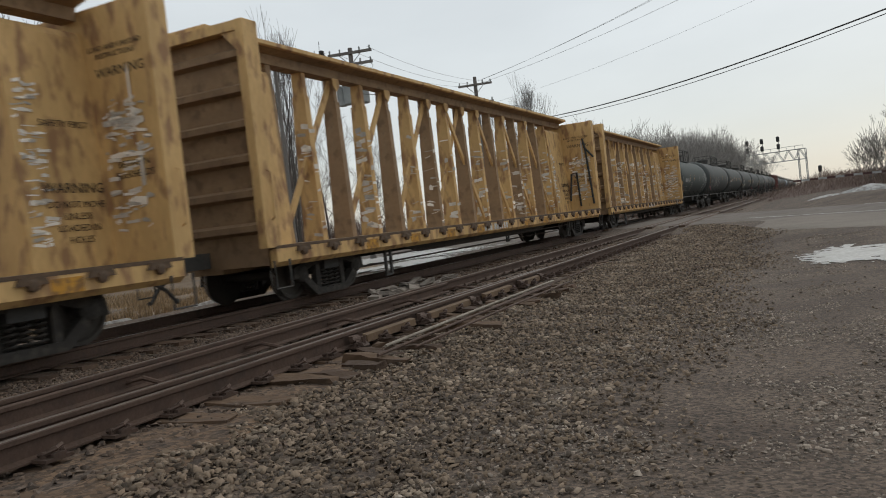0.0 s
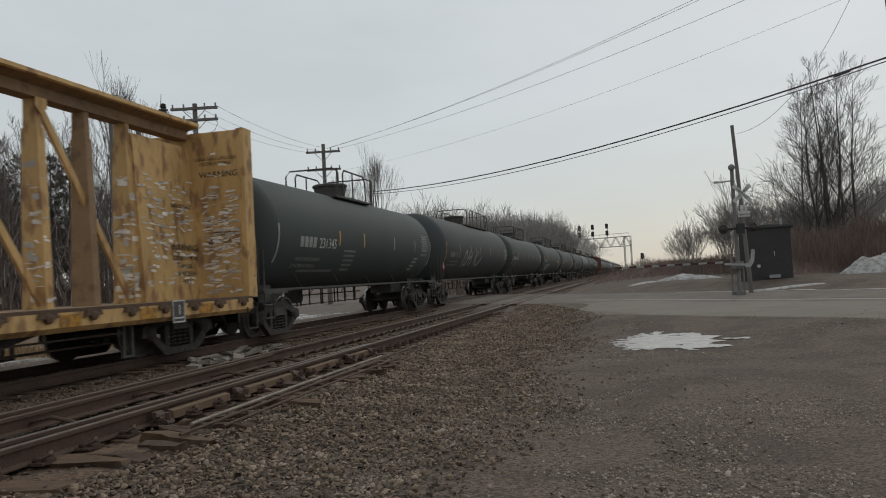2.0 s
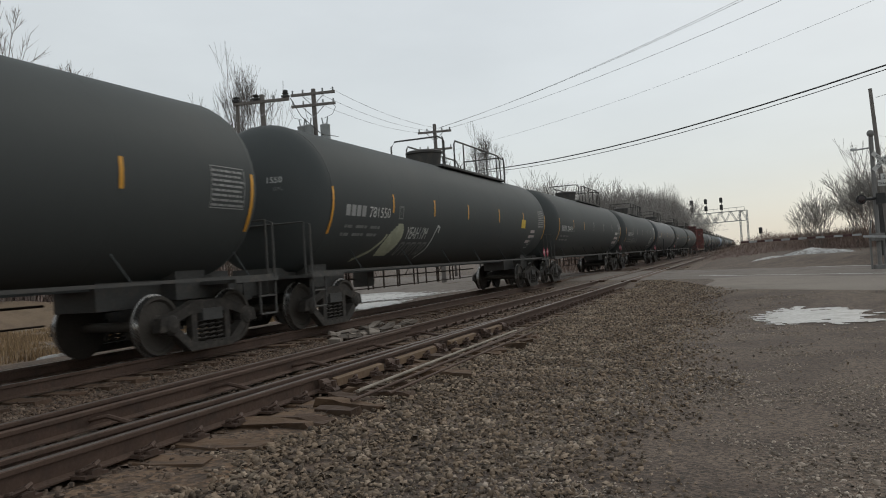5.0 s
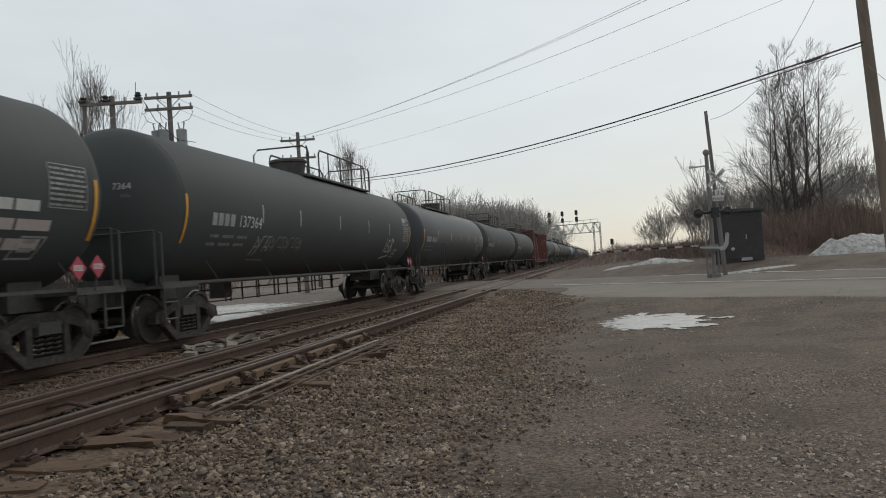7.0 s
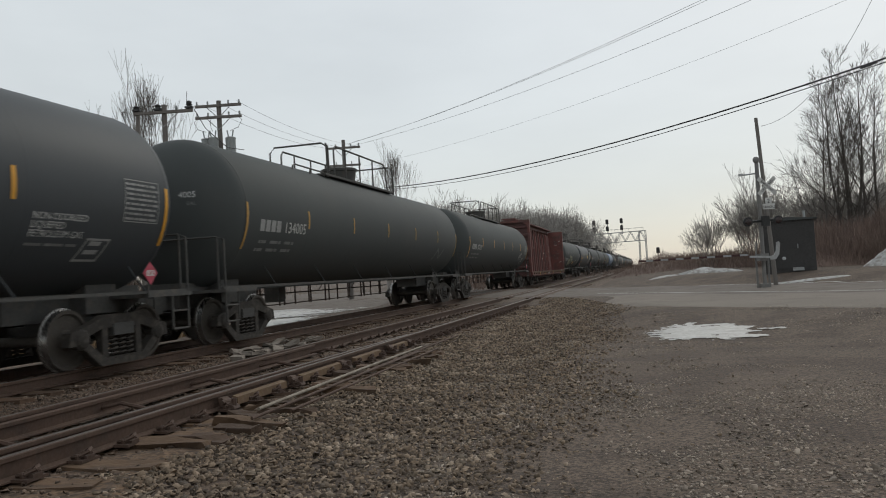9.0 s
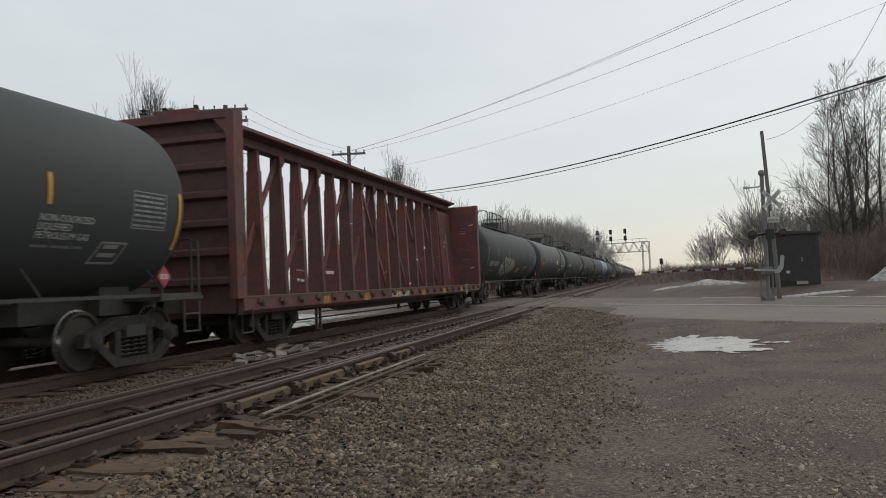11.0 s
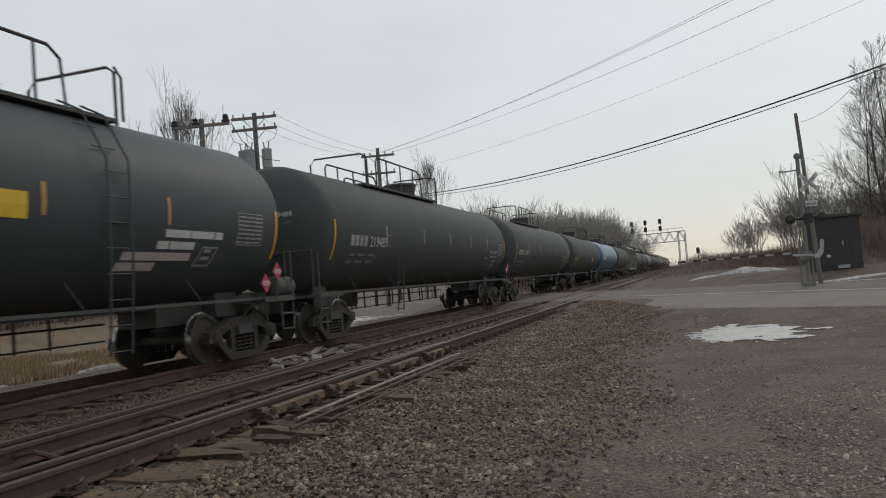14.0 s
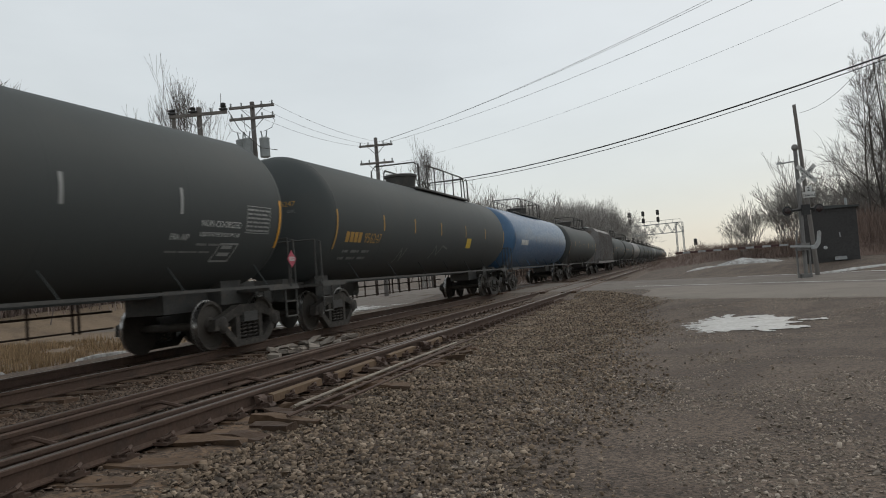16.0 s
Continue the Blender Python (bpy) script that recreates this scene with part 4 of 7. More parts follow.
def start_car(name, label, a, b, group):
    u = (a + b) / 2
    car = thing(name, label, "rail car", group, m=pose(TRAIN_TRACK, u, RAIL_Z))
    CARS.append((car, u))
    return car, u, b - a


TR, TZ = 1.525, 2.60     # radius of the tank in hand and height of its middle over the rail


def on_tank(y, z, off=0.006):
    r = TR
    dz = max(-r, min(r, z - TZ))
    return (math.sqrt(max(0.0, r * r - dz * dz)) + off, y, z)


def curved_patch(bm, y0, y1, z0, z1, off=0.008, n=None, slant=0.0, foot=None):
    n = n or max(1, int(abs(z1 - z0) / 0.12))
    foot = z0 if foot is None else foot
    cols = [[bm.verts.new(on_tank(y + slant * (z0 + (z1 - z0) * i / n - foot), z0 + (z1 - z0) * i / n, off)) for i in range(n + 1)] for y in (y0, y1)]
    for i in range(n):
        bm.faces.new((cols[0][i], cols[1][i], cols[1][i + 1], cols[0][i + 1]))


def tank_text(car, text, size, y, z, material, name="lettering", label="", slant=0.0, stretch=1.0):
    """Letters laid on the tank's side, reading along +Y, with their foot at height z."""
    cu = bpy.data.curves.new(name, 'FONT')
    cu.body = text
    cu.size = size
    cu.resolution_u = 2
    tmp = bpy.data.objects.new(name, cu)
    scene.collection.objects.link(tmp)
    me = bpy.data.meshes.new_from_object(tmp.evaluated_get(bpy.context.evaluated_depsgraph_get()))
    bpy.data.objects.remove(tmp)
    for v in me.vertices:
        v.co = Vector(on_tank(y + (v.co.x + slant * v.co.y) * stretch, z + v.co.y, 0.009))
    me.materials.clear()
    me.materials.append(material)
    return tagged(part(name, me, None, car, label), kind="stuff")


def bars(car, y, z, widths, height, material, gap=0.05, name="marking", label=""):
    """A row of plain bars on the tank's side in place of small print."""
    bm = bmesh.new()
    for w in widths:
        if w > 0:
            curved_patch(bm, y, y + w, z, z + height)
        y += abs(w) + gap
    ob = part(name, bm, material, car, label)
    return tagged(ob, label or "row of small print", kind="stuff") if len(widths) > 1 else ob


def stroke(car, pts, width, material, name="graffiti", label="", off=0.010):
    """Spray-paint lines through (y, z) points on the tank's side."""
    bm = bmesh.new()
    for raw in pts:
        line = []
        for p, q in zip(raw, raw[1:]):
            cuts = max(1, int(math.hypot(q[0] - p[0], q[1] - p[1]) / 0.07))
            line += [(p[0] + (q[0] - p[0]) * k / cuts, p[1] + (q[1] - p[1]) * k / cuts) for k in range(cuts)]
        line.append(raw[-1])
        ring = None
        for i, (y, z) in enumerate(line):
            a, b = line[max(0, i - 1)], line[min(len(line) - 1, i + 1)]
            d = Vector((b[0] - a[0], b[1] - a[1]))
            d = d.normalized() if d.length else Vector((1, 0))
            nrm = Vector((-d.y, d.x)) * width / 2
            pair = (bm.verts.new(on_tank(y + nrm.x, z + nrm.y, off)), bm.verts.new(on_tank(y - nrm.x, z - nrm.y, off)))
            if ring:
                bm.faces.new((ring[0], pair[0], pair[1], ring[1]))
            ring = pair
    return part(name, bm, material, car, label)


def tank_car(a, b, label, paint="tank", rails="long", tape="amber", name="tank_car", detail=True, radius=1.525, middle=2.60, spots=(), faded=None):
    global TR, TZ
    TR, TZ = radius, middle
    car, u, L = start_car(name, label, a, b, "tank cars of the train")
    h = L / 2
    seam = h - 1.33
    key = "%.2f|%.2f" % (L, TR)
    rk = "|%.2f" % TR

    def body(bm):
        prof = [(-seam - 0.72 * math.sin(math.pi / 2 * k / 8), TR * math.cos(math.pi / 2 * k / 8)) for k in range(8, 0, -1)]
        prof[0] = (-seam - 0.72, 0.05)
        n = 6
        prof += [(-seam + 2 * seam * k / n, TR) for k in range(n + 1)]
        prof += [(-s, r) for s, r in prof[:8][::-1]]
        lathe(bm, prof, 48, 'Y', (0, 0, TZ))
    part("tank", shared("tank|%s|%s" % (paint, key), body, M[paint], True), None, car)

    def weld(bm):
        lathe(bm, [(-0.02, TR - 0.001), (-0.008, TR + 0.0018), (0.008, TR + 0.0018), (0.02, TR - 0.001)], 48, 'Y', (0, 0, TZ))
    for k in range(7):
        ob = part("weld_seam", shared("weld_seam|" + paint + rk, weld, M[paint], True), None, car)
        ob.location = (0, -seam + 2 * seam * k / 6, 0)

    # Added filler strip that blocks the bright gap above the side sills.
    def belly(bm):
        plate(bm, [(-0.4, 1.26), (0.4, 1.26), (0.3, 1.02), (-0.3, 1.02)], -seam, seam, 'XZ')
    part("belly_pad", shared("belly_pad|%s|%s" % (paint, key), belly, M[paint]), None, car)
    # side sills, end platforms and the stub sills under the heads
    for s in (-1, 1):
        def sill(bm, s=s):
            box(bm, s * 1.36 - 0.03, s * 1.36 + 0.03, -h + 0.55, h - 0.55, 1.06, 1.11)
        part("side_sill", shared("side_sill|%s|%d" % (key, s), sill, M["steel"]), None, car)

        def plat(bm, s=s):
            y0, y1 = s * (h - 0.55), s * (h - 1.75)
            box(bm, -1.42, 1.42, min(y0, y1), max(y0, y1), 1.0, 1.06)
            box(bm, -0.4, 0.4, min(s * (h - 0.6), s * (h - 3.6)), max(s * (h - 0.6), s * (h - 3.6)), 0.72, 1.22)
            box(bm, -0.7, 0.7, min(s * (h - 1.6), s * (h - 2.3)), max(s * (h - 1.6), s * (h - 2.3)), 0.80, 1.4)
        part("end_platform", shared("end_platform|%s|%d" % (key, s), plat, M["steel"]), None, car)
        coupler(car, s, s * (h - 0.35))
        truck(car, s * (h - 1.95), u)

        def rail_end(bm, s=s):
            y0 = s * (h - 0.62)
            for x in (-1.38, 1.38):
                tube(bm, [(x, y0, 1.06), (x, y0, 2.0), (x * 0.9, y0, 2.05), (x * 0.9, y0, 1.06)], 0.022, 6)
                tube(bm, [(x, y0, 0.45), (x, y0, 1.06)], 0.02, 5)
                tube(bm, [(x, y0 - s * 0.45, 0.45), (x, y0 - s * 0.45, 1.06)], 0.02, 5)
                for z in (0.45, 0.75):
                    tube(bm, [(x, y0, z), (x, y0 - s * 0.45, z)], 0.018, 5)
            tube(bm, [(-1.24, y0, 2.05), (1.24, y0, 2.05)], 0.022, 6)
        part("end_handrail", shared("end_handrail|%s|%d" % (key, s), rail_end, M["steel"]), None, car)
    if detail:
        def pipes(bm):
            tube(bm, [(-0.95, -h + 3.3, 0.84), (-0.95, h - 3.3, 0.84)], 0.022, 6)
            tube(bm, [(-0.95, -h + 3.3, 0.54), (-0.95, h - 3.3, 0.54)], 0.017, 6)
            y = -h + 4.2
            k = 0
            while y < h - 4.0:
                for d in ((0.0, 0.3), (0.0,), (0.0, 0.14))[k % 3]:
                    box(bm, -0.965, -0.925, y + d - 0.015, y + d + 0.015, 0.5, 1.2)
                y += (1.0, 0.95, 1.25)[k % 3]
                k += 1
            tube(bm, [(-0.95, -h + 4.0, 0.62), (-0.95, -h + 5.6, 0.62)], 0.05, 6)
            for q in (-h + 4.4, 0.1, 2.9):
                tube(bm, [(-0.93, q, 0.84), (-0.93, q + 0.55, 1.2)], 0.016, 5)
        part("brake_rigging", shared("brake_rigging|%s" % key, pipes, M["pipe"]), None, car, "rusty brake pipes on hangers")

        def valve_box(bm):
            box(bm, -0.98, -0.55, -0.16, 0.16, 0.62, 1.2)
            box(bm, -0.92, -0.6, 0.17, 0.34, 0.68, 1.15)
        ob = part("brake_valve", shared("brake_valve", valve_box, M["steel"]), None, car)
        ob.location = (0, -h + 6.75, 0)

        def brace_bm(bm):
            tube(bm, [(1.36, 0.16, 1.1), (1.20, -0.02, 1.5)], 0.014, 5)
        y = -seam + 1.2
        while y < seam:
            ob = part("sill_brace", shared("sill_brace|" + paint, brace_bm, M[paint]), None, car)
            ob.location = (0, y, 0)
            y += 2.6

    top = TZ + TR
    # hoop, rail start, rail end, end hoop, ladder: distances from the middle
    hoop, r0, r1, end, lad, low = {"long": (-4.9, -4.05, -0.1, 1.34, -4.6, -6.33), "rear": (-0.55, 0.5, 5.25, 5.55, None, None), "short": (-1.5, -0.9, 1.2, 1.6, None, None),
                                   "even": (-2.9, -2.3, 2.2, 2.7, None, -5.0), "mid": (-0.3, 0.2, 3.9, 4.87, 3.95, -1.6)}[rails]

    def ladder(bm):
        tall = rails == "mid"
        upper = [(1.58, 3.2), (1.2, 3.9), (0.8, 4.1)] if tall else [(1.56, 2.12), (1.48, 2.16)]
        for y in (-0.22, 0.22):
            tube(bm, [(1.46, y, 0.45), (1.57, y, 1.9)] + [(a, y, b) for a, b in upper], 0.017, 5)
        for k in range(10 if tall else 5):
            z = 0.5 + k * 0.36
            x = 1.44 + 0.08 * min(1, (z - 0.5) / 1.7) if z < 3.2 else on_tank(0, z, 0.05)[0]
            tube(bm, [(x, -0.22, z), (x, 0.22, z)], 0.011, 5)
    if lad is not None:
        ob = part("ladder", shared("ladder|%s|%s" % (paint, rails) + rk, ladder, M[paint]), None, car)
        ob.location = (0, lad, 0)

    def dome_bm(bm):
        lathe(bm, [(top - 0.12, 0.46), (top + 0.32, 0.53), (top + 0.34, 0.57), (top + 0.40, 0.57), (top + 0.43, 0.52), (top + 0.47, 0.05)], 20, 'Z')
    part("valve_dome", shared("valve_dome|" + paint + rk, dome_bm, M["steel"], True), None, car, "round valve housing on top")
    zt = top + 0.74
    for s in (1, -1):
        def plank(bm, s=s):
            box(bm, min(s * 0.55, s * 0.86), max(s * 0.55, s * 0.86), hoop - 0.15, end, top - 0.16, top - 0.10)
        part("walkway_plank", shared("walkway_plank|%s|%d" % (rails, s) + rk, plank, M["steel"]), None, car)

        def handrail(bm, s=s):
            x = s * 0.8
            tube(bm, [(x, r0, top - 0.14), (x, r0, zt - 0.12), (x, r0 + 0.12, zt), (x, r1 - 0.3, zt), (x, r1 - 0.08, zt - 0.15), (x, r1, top - 0.14)], 0.026, 6)
            y = r0 + 0.85
            while y < r1 - 0.4:
                tube(bm, [(x, y, top - 0.14), (x, y, zt)], 0.024, 5)
                y += 1.15
        part("handrail", shared("handrail|%s|%d" % (rails, s) + rk, handrail, M["steel"]), None, car, "bent pipe handrail on the walkway")
    for y in (hoop, end):
        def hoop_bm(bm):
            tube(bm, [(-0.84, 0.0, top - 0.2), (-0.84, 0.0, zt - 0.15), (-0.7, 0.0, zt), (0.7, 0.0, zt), (0.84, 0.0, zt - 0.1), (0.84, 0.0, top - 0.2)], 0.026, 6)
            tube(bm, [(0.8, 0.2, top - 0.1), (0.8, 0.2, zt - 0.14), (0.8, 0.05, zt)], 0.024, 6)
        ob = part("safety_hoop", shared("safety_hoop" + rk, hoop_bm, M["steel"]), None, car)
        ob.location = (0, y, 0)
    if low is not None:
        def grab(bm):
            tube(bm, [(0.8, low, top - 0.28), (0.8, low + 0.05, top - 0.13), (0.8, low + 0.16, top - 0.09), (0.8, hoop - 0.2, top - 0.1), (0.8, hoop - 0.14, top - 0.2)], 0.022, 5)
            tube(bm, [(0.8, (low + hoop) / 2, top - 0.28), (0.8, (low + hoop) / 2, top - 0.1)], 0.02, 5)
        part("grab_rail", shared("grab_rail|" + rails + rk, grab, M["steel"]), None, car)
    # reflective tape
    n = 7
    for k in range(n):
        y = {"long": (-seam, -5.65, -2.4, 0.42, 3.05, 5.55, seam), "mid": (-seam, -5.05, -2.49, 0.39, 2.66, 5.1, seam),
             "rear": (-seam, -5.7, -3.2, -0.6, 2.4, 5.3, seam),
             "short": (-seam, -3.06, -1.02, 0.6, 2.08, 4.68, seam)}.get(rails, [-seam + 2 * seam * q / 6 for q in range(7)])[k]
        if spots and 0 < k < n - 1:
            y = spots[k - 1]
        tall = 0.92 if k in (0, n - 1) else 0.42
        if rails == "short" and k == 3:
            continue
        bright = k in ((1, 2) if rails == "short" else (0, 1, 2, n - 1) if rails == "mid" or paint == "tanksheen" and rails == "even" else range(n))
        bright = bright and (faded is None or k < faded or faded > 0 and k == n - 1)
        dull = "panelmark" if rails == "short" or faded is not None else "goldmark"
        def tape_bm(bm, tall=tall):
            curved_patch(bm, -0.038, 0.038, TZ + 0.15 - tall, TZ + 0.15)
        ob = part("reflective_tape", shared("reflective_tape|%s|%.2f" % (tape if bright else dull, tall) + rk, tape_bm, M[tape if bright else dull]), None, car)
        ob.location = (0, y, 0)
    return car, u, h, seam


def head_text(car, seam, text, size, x, z, material):
    """Small letters on the rounded front head."""
    cu = bpy.data.curves.new("lettering", 'FONT')
    cu.body = text
    cu.size = size
    cu.resolution_u = 2
    tmp = bpy.data.objects.new("lettering", cu)
    scene.collection.objects.link(tmp)
    me = bpy.data.meshes.new_from_object(tmp.evaluated_get(bpy.context.evaluated_depsgraph_get()))
    bpy.data.objects.remove(tmp)
    for v in me.vertices:
        px, pz = x + v.co.x, z + v.co.y
        q = min(0.98, math.hypot(px, pz - TZ) / TR)
        v.co = (px, -seam - 0.72 * math.sqrt(1 - q * q) - 0.02, pz)
    me.materials.clear()
    me.materials.append(material)
    part("lettering", me, None, car)


def number_marks(car, seam, digits, paint="white", letters=4, size=0.33, y=None, z=2.2, limits=()):
    """Owner's mark as letter-sized bars, then the car's number."""
    y = -seam + 0.55 if y is None else y
    head_text(car, seam, digits[2:], 0.17, 0.45, 2.85, M[paint])
    head_text(car, seam, "GAL", 0.1, 0.6, 2.7, M["greymark"])
    bm = bmesh.new()
    w = size * 0.55
    for k in range(letters):
        yy = y + k * size * 0.71
        curved_patch(bm, yy, yy + w, z, z + size * 0.70)
    part("owner_mark", bm, M["panelmark" if paint == "white" else paint], car)
    tank_text(car, digits, size, y + letters * size * 0.71 + size * 0.32, z, M[paint], "car_number", stretch=1.08)
    for k, line in enumerate(limits):
        tank_text(car, line, 0.125, y - 0.08 - 0.08 * k, z - 0.34 - 0.17 * k, M["panelmark" if paint == "white" else paint], slant=0.15)
    if not limits:
        for k in range(2):
            bars(car, y + 0.05 - 0.06 * k, z - 0.24 - 0.16 * k, (0.09, 0.2, -0.1, 0.34, 0.12, -0.1, 0.3, 0.12), 0.06, M["greymark"], gap=0.035)


def data_block(car, seam, y=None, z=2.2, rows=7):
    """A framed panel of small print."""
    bm = bmesh.new()
    y = seam - 1.0 if y is None else y
    rng = random.Random(int(seam * 100))
    step = 0.075
    high = z + (rows + 1) * step
    for q in ((y - 0.03, y + 0.8, z - 0.035, z - 0.02), (y - 0.03, y + 0.8, high, high + 0.015), (y - 0.03, y - 0.015, z - 0.035, high), (y + 0.785, y + 0.8, z - 0.035, high)):
        curved_patch(bm, *q)
    for r in range(rows + 1):
        q = y
        while q < y + 0.72:
            w = rng.choice((0.03, 0.05, 0.08, 0.14, 0.2))
            curved_patch(bm, q, min(q + w, y + 0.77), z + r * step, z + r * step + 0.034)
            q += w + 0.02
    tagged(part("data_panel", bm, M["panelmark"], car), "framed panel of small white print", kind="stuff")


def placard(car, y, z, x=1.47):
    bm = bmesh.new()
    s = 0.18
    plate(bm, [(y - s, z), (y, z - s), (y + s, z), (y, z + s)], x, x + 0.012)
    p = part("hazard_placard", bm, M["placard"], car, "red diamond placard")
    bm = bmesh.new()
    box(bm, x + 0.013, x + 0.016, y - 0.1, y + 0.1, z - 0.04, z + 0.045)
    part("placard_panel", bm, M["white"], p)
    lettering("1075", 0.085, x + 0.018, y, z - 0.03, M["placard"], p, facing=90, thick=0.001)
    bm = bmesh.new()
    tube(bm, [(x - 0.05, y, 1.05), (x - 0.02, y, z)], 0.018, 5)
    part("placard_post", bm, M["steel"], car)


def boxed_mark(car, y, z, w=0.42, h=0.4):
    bm = bmesh.new()
    t = 0.03
    for q in ((y, y + w, z, z + t), (y, y + w, z + h - t, z + h), (y, y + t, z, z + h), (y + w - t, y + w, z, z + h), (y + 0.1, y + w - 0.12, z + 0.1, z + 0.16), (y + 0.1, y + w - 0.16, z + 0.22, z + 0.28)):
        curved_patch(bm, *q, slant=0.35 if w > 0.4 else 0.0, foot=z)
    part("test_stencil", bm, M["panelmark" if w > 0.4 else "greymark"], car)


def gas_words(car, y, z, size, lines=("NON-ODORIZED", "LIQUEFIED", "PETROLEUM GAS"), pitch=1.0, fra=None):
    for k, line in enumerate(lines):
        tank_text(car, line, size if k == 0 or len(lines) > 2 else size * 0.62, y, z - k * size * pitch, M["white"])
    low = z - len(lines) * size * pitch
    if fra is not None:
        tank_text(car, "FRA AIP", size * 0.9, fra, z - size * 1.5, M["white"])
        bars(car, fra, low - 0.12, (0.3, 0.5, 0.3), 0.03, M["greymark"])
    bars(car, y, low, (0.3, 0.34, 0.2), 0.035, M["greymark"])


# ---- centrebeam flat cars
def centrebeam(a, b, label, paint, dark, words=True):
    car, u, L = start_car("centerbeam_car", label, a, b, "centerbeam cars of the train")
    h = L / 2 - 0.95
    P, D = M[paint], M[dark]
    FLOOR, TOP, BULK, W = 0.98, 4.80, 4.57, 1.5
    key = "%s|%.2f" % (paint, L)
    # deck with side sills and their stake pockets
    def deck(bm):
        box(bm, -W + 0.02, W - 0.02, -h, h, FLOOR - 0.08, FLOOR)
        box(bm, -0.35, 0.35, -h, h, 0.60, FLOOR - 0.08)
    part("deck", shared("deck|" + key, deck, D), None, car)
    for s in (-1, 1):
        def sill(bm, s=s):
            plate(bm, [(s * (W - 0.14), FLOOR - 0.07), (s * W, FLOOR - 0.02), (s * W, 0.72), (s * (W - 0.10), 0.64), (s * (W - 0.14), 0.64)], -h, h, 'XZ')
        part("side_sill", shared("side_sill|%s|%d" % (key, s), sill, P), None, car)
        def edge(bm, s=s):
            box(bm, min(s * (W - 0.3), s * (W + 0.004)), max(s * (W - 0.3), s * (W + 0.004)), -h, h, FLOOR - 0.045, FLOOR + 0.004)
        part("deck_edge", shared("deck_edge|%s|%d" % (key, s), edge, M["winch"]), None, car)
        def winch(bm, s=s):
            lathe(bm, [(s * (W - 0.02), 0.075), (s * (W + 0.06), 0.075), (s * (W + 0.07), 0.04)], 8, 'X', (0, 0, 0.86))
            plate(bm, [(-0.2, 0.86), (0.2, 0.86), (0.16, 0.95), (-0.16, 0.95)], min(s * (W - 0.01), s * (W + 0.05)), max(s * (W - 0.01), s * (W + 0.05)))
        y = -h + 0.7
        while y < h - 0.4:
            ob = part("strap_winch", shared("strap_winch|%s|%d" % (paint, s), winch, M["winch"]), None, car)
            ob.location = (0, y, 0)
            y += 0.92
        def skirt(bm, s=s):
            plate(bm, [(-h + 5.2, 0.66), (h - 5.2, 0.66), (h - 6.2, 0.46), (-h + 6.2, 0.46)], min(s * (W - 0.7), s * (W - 0.62)), max(s * (W - 0.7), s * (W - 0.62)))
        part("under_sill", shared("under_sill|%s|%d" % (key, s), skirt, M["steel"]), None, car)
        def hanger(bm, s=s):
            for d in (0.0, 0.22):
                box(bm, s * 1.2 - 0.025, s * 1.2 + 0.025, d - 0.03, d + 0.03, 0.12, 0.9)
            box(bm, s * 1.2 - 0.02, s * 1.2 + 0.02, -0.05, 0.27, 0.1, 0.14)
        for q in (-1, 1):
            ob = part("rod_hanger", shared("rod_hanger|%d" % s, hanger, M["steel"]), None, car)
            ob.location = (0, q * (h - 3.95), 0)
    def rod(bm):
        tube(bm, [(0.7, -h + 3.6, 0.34), (0.7, h - 3.6, 0.34)], 0.022, 6)
        tube(bm, [(1.2, -h + 3.9, 0.52), (1.2, h - 3.9, 0.52)], 0.018, 6)
    part("brake_rod", shared("brake_rod|" + key, rod, M["pipe"]), None, car, "long rusty brake rods under the deck")
    k = 0
    y = -h + 1.16
    while y < h - 1.0:
        if k % (2 if paint == "yellow" else 3) == 0 and 0 < k:
            bm = bmesh.new()
            box(bm, W + 0.001, W + 0.006, y - 0.22, y + 0.22, 0.72, 0.90)
            part("sill_patch", bm, M["sillyellow"], car)
        y += 0.92
        k += 1
    # bulkheads: inner face plain, outer face ribbed
    for s in (-1, 1):
        def bulk(bm, s=s):
            y0, y1 = s * h, s * (h - 0.10)
            box(bm, -W, W, min(y0, y1), max(y0, y1), FLOOR, BULK)
        bk = part("bulkhead", shared("bulkhead|%s|%d" % (key, s), bulk, P), None, car)
        # Outer sheet and ribs: darker paint holds their dirt and their shade.
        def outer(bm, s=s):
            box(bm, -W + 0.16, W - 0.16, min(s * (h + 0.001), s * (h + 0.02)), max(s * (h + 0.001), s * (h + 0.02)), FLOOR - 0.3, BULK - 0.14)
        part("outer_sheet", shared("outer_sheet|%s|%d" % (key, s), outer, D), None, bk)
        for x in (-W + 0.16, W - 0.16):
            def gusset(bm, s=s, x=x):
                d = math.copysign(0.3, -x)
                plate(bm, [(x, BULK - 0.14), (x + d, BULK - 0.14), (x, BULK - 0.46)], min(s * (h + 0.16), s * (h + 0.19)), max(s * (h + 0.16), s * (h + 0.19)), 'XZ')
            part("corner_gusset", shared("corner_gusset|%s|%d|%.1f" % (key, s, x), gusset, P), None, bk)
        for x in (-W, W - 0.16):
            def corner(bm, s=s, x=x):
                box(bm, x, x + 0.16, min(s * (h + 0.22), s * (h - 0.14)), max(s * (h + 0.22), s * (h - 0.14)), FLOOR - 0.02, BULK + 0.02)
            part("corner_post", shared("corner_post|%s|%d|%.1f" % (key, s, x), corner, P), None, bk)
        def cap(bm, s=s):
            box(bm, -W + 0.16, W - 0.16, min(s * (h + 0.22), s * (h + 0.001)), max(s * (h + 0.22), s * (h + 0.001)), BULK - 0.14, BULK + 0.016)
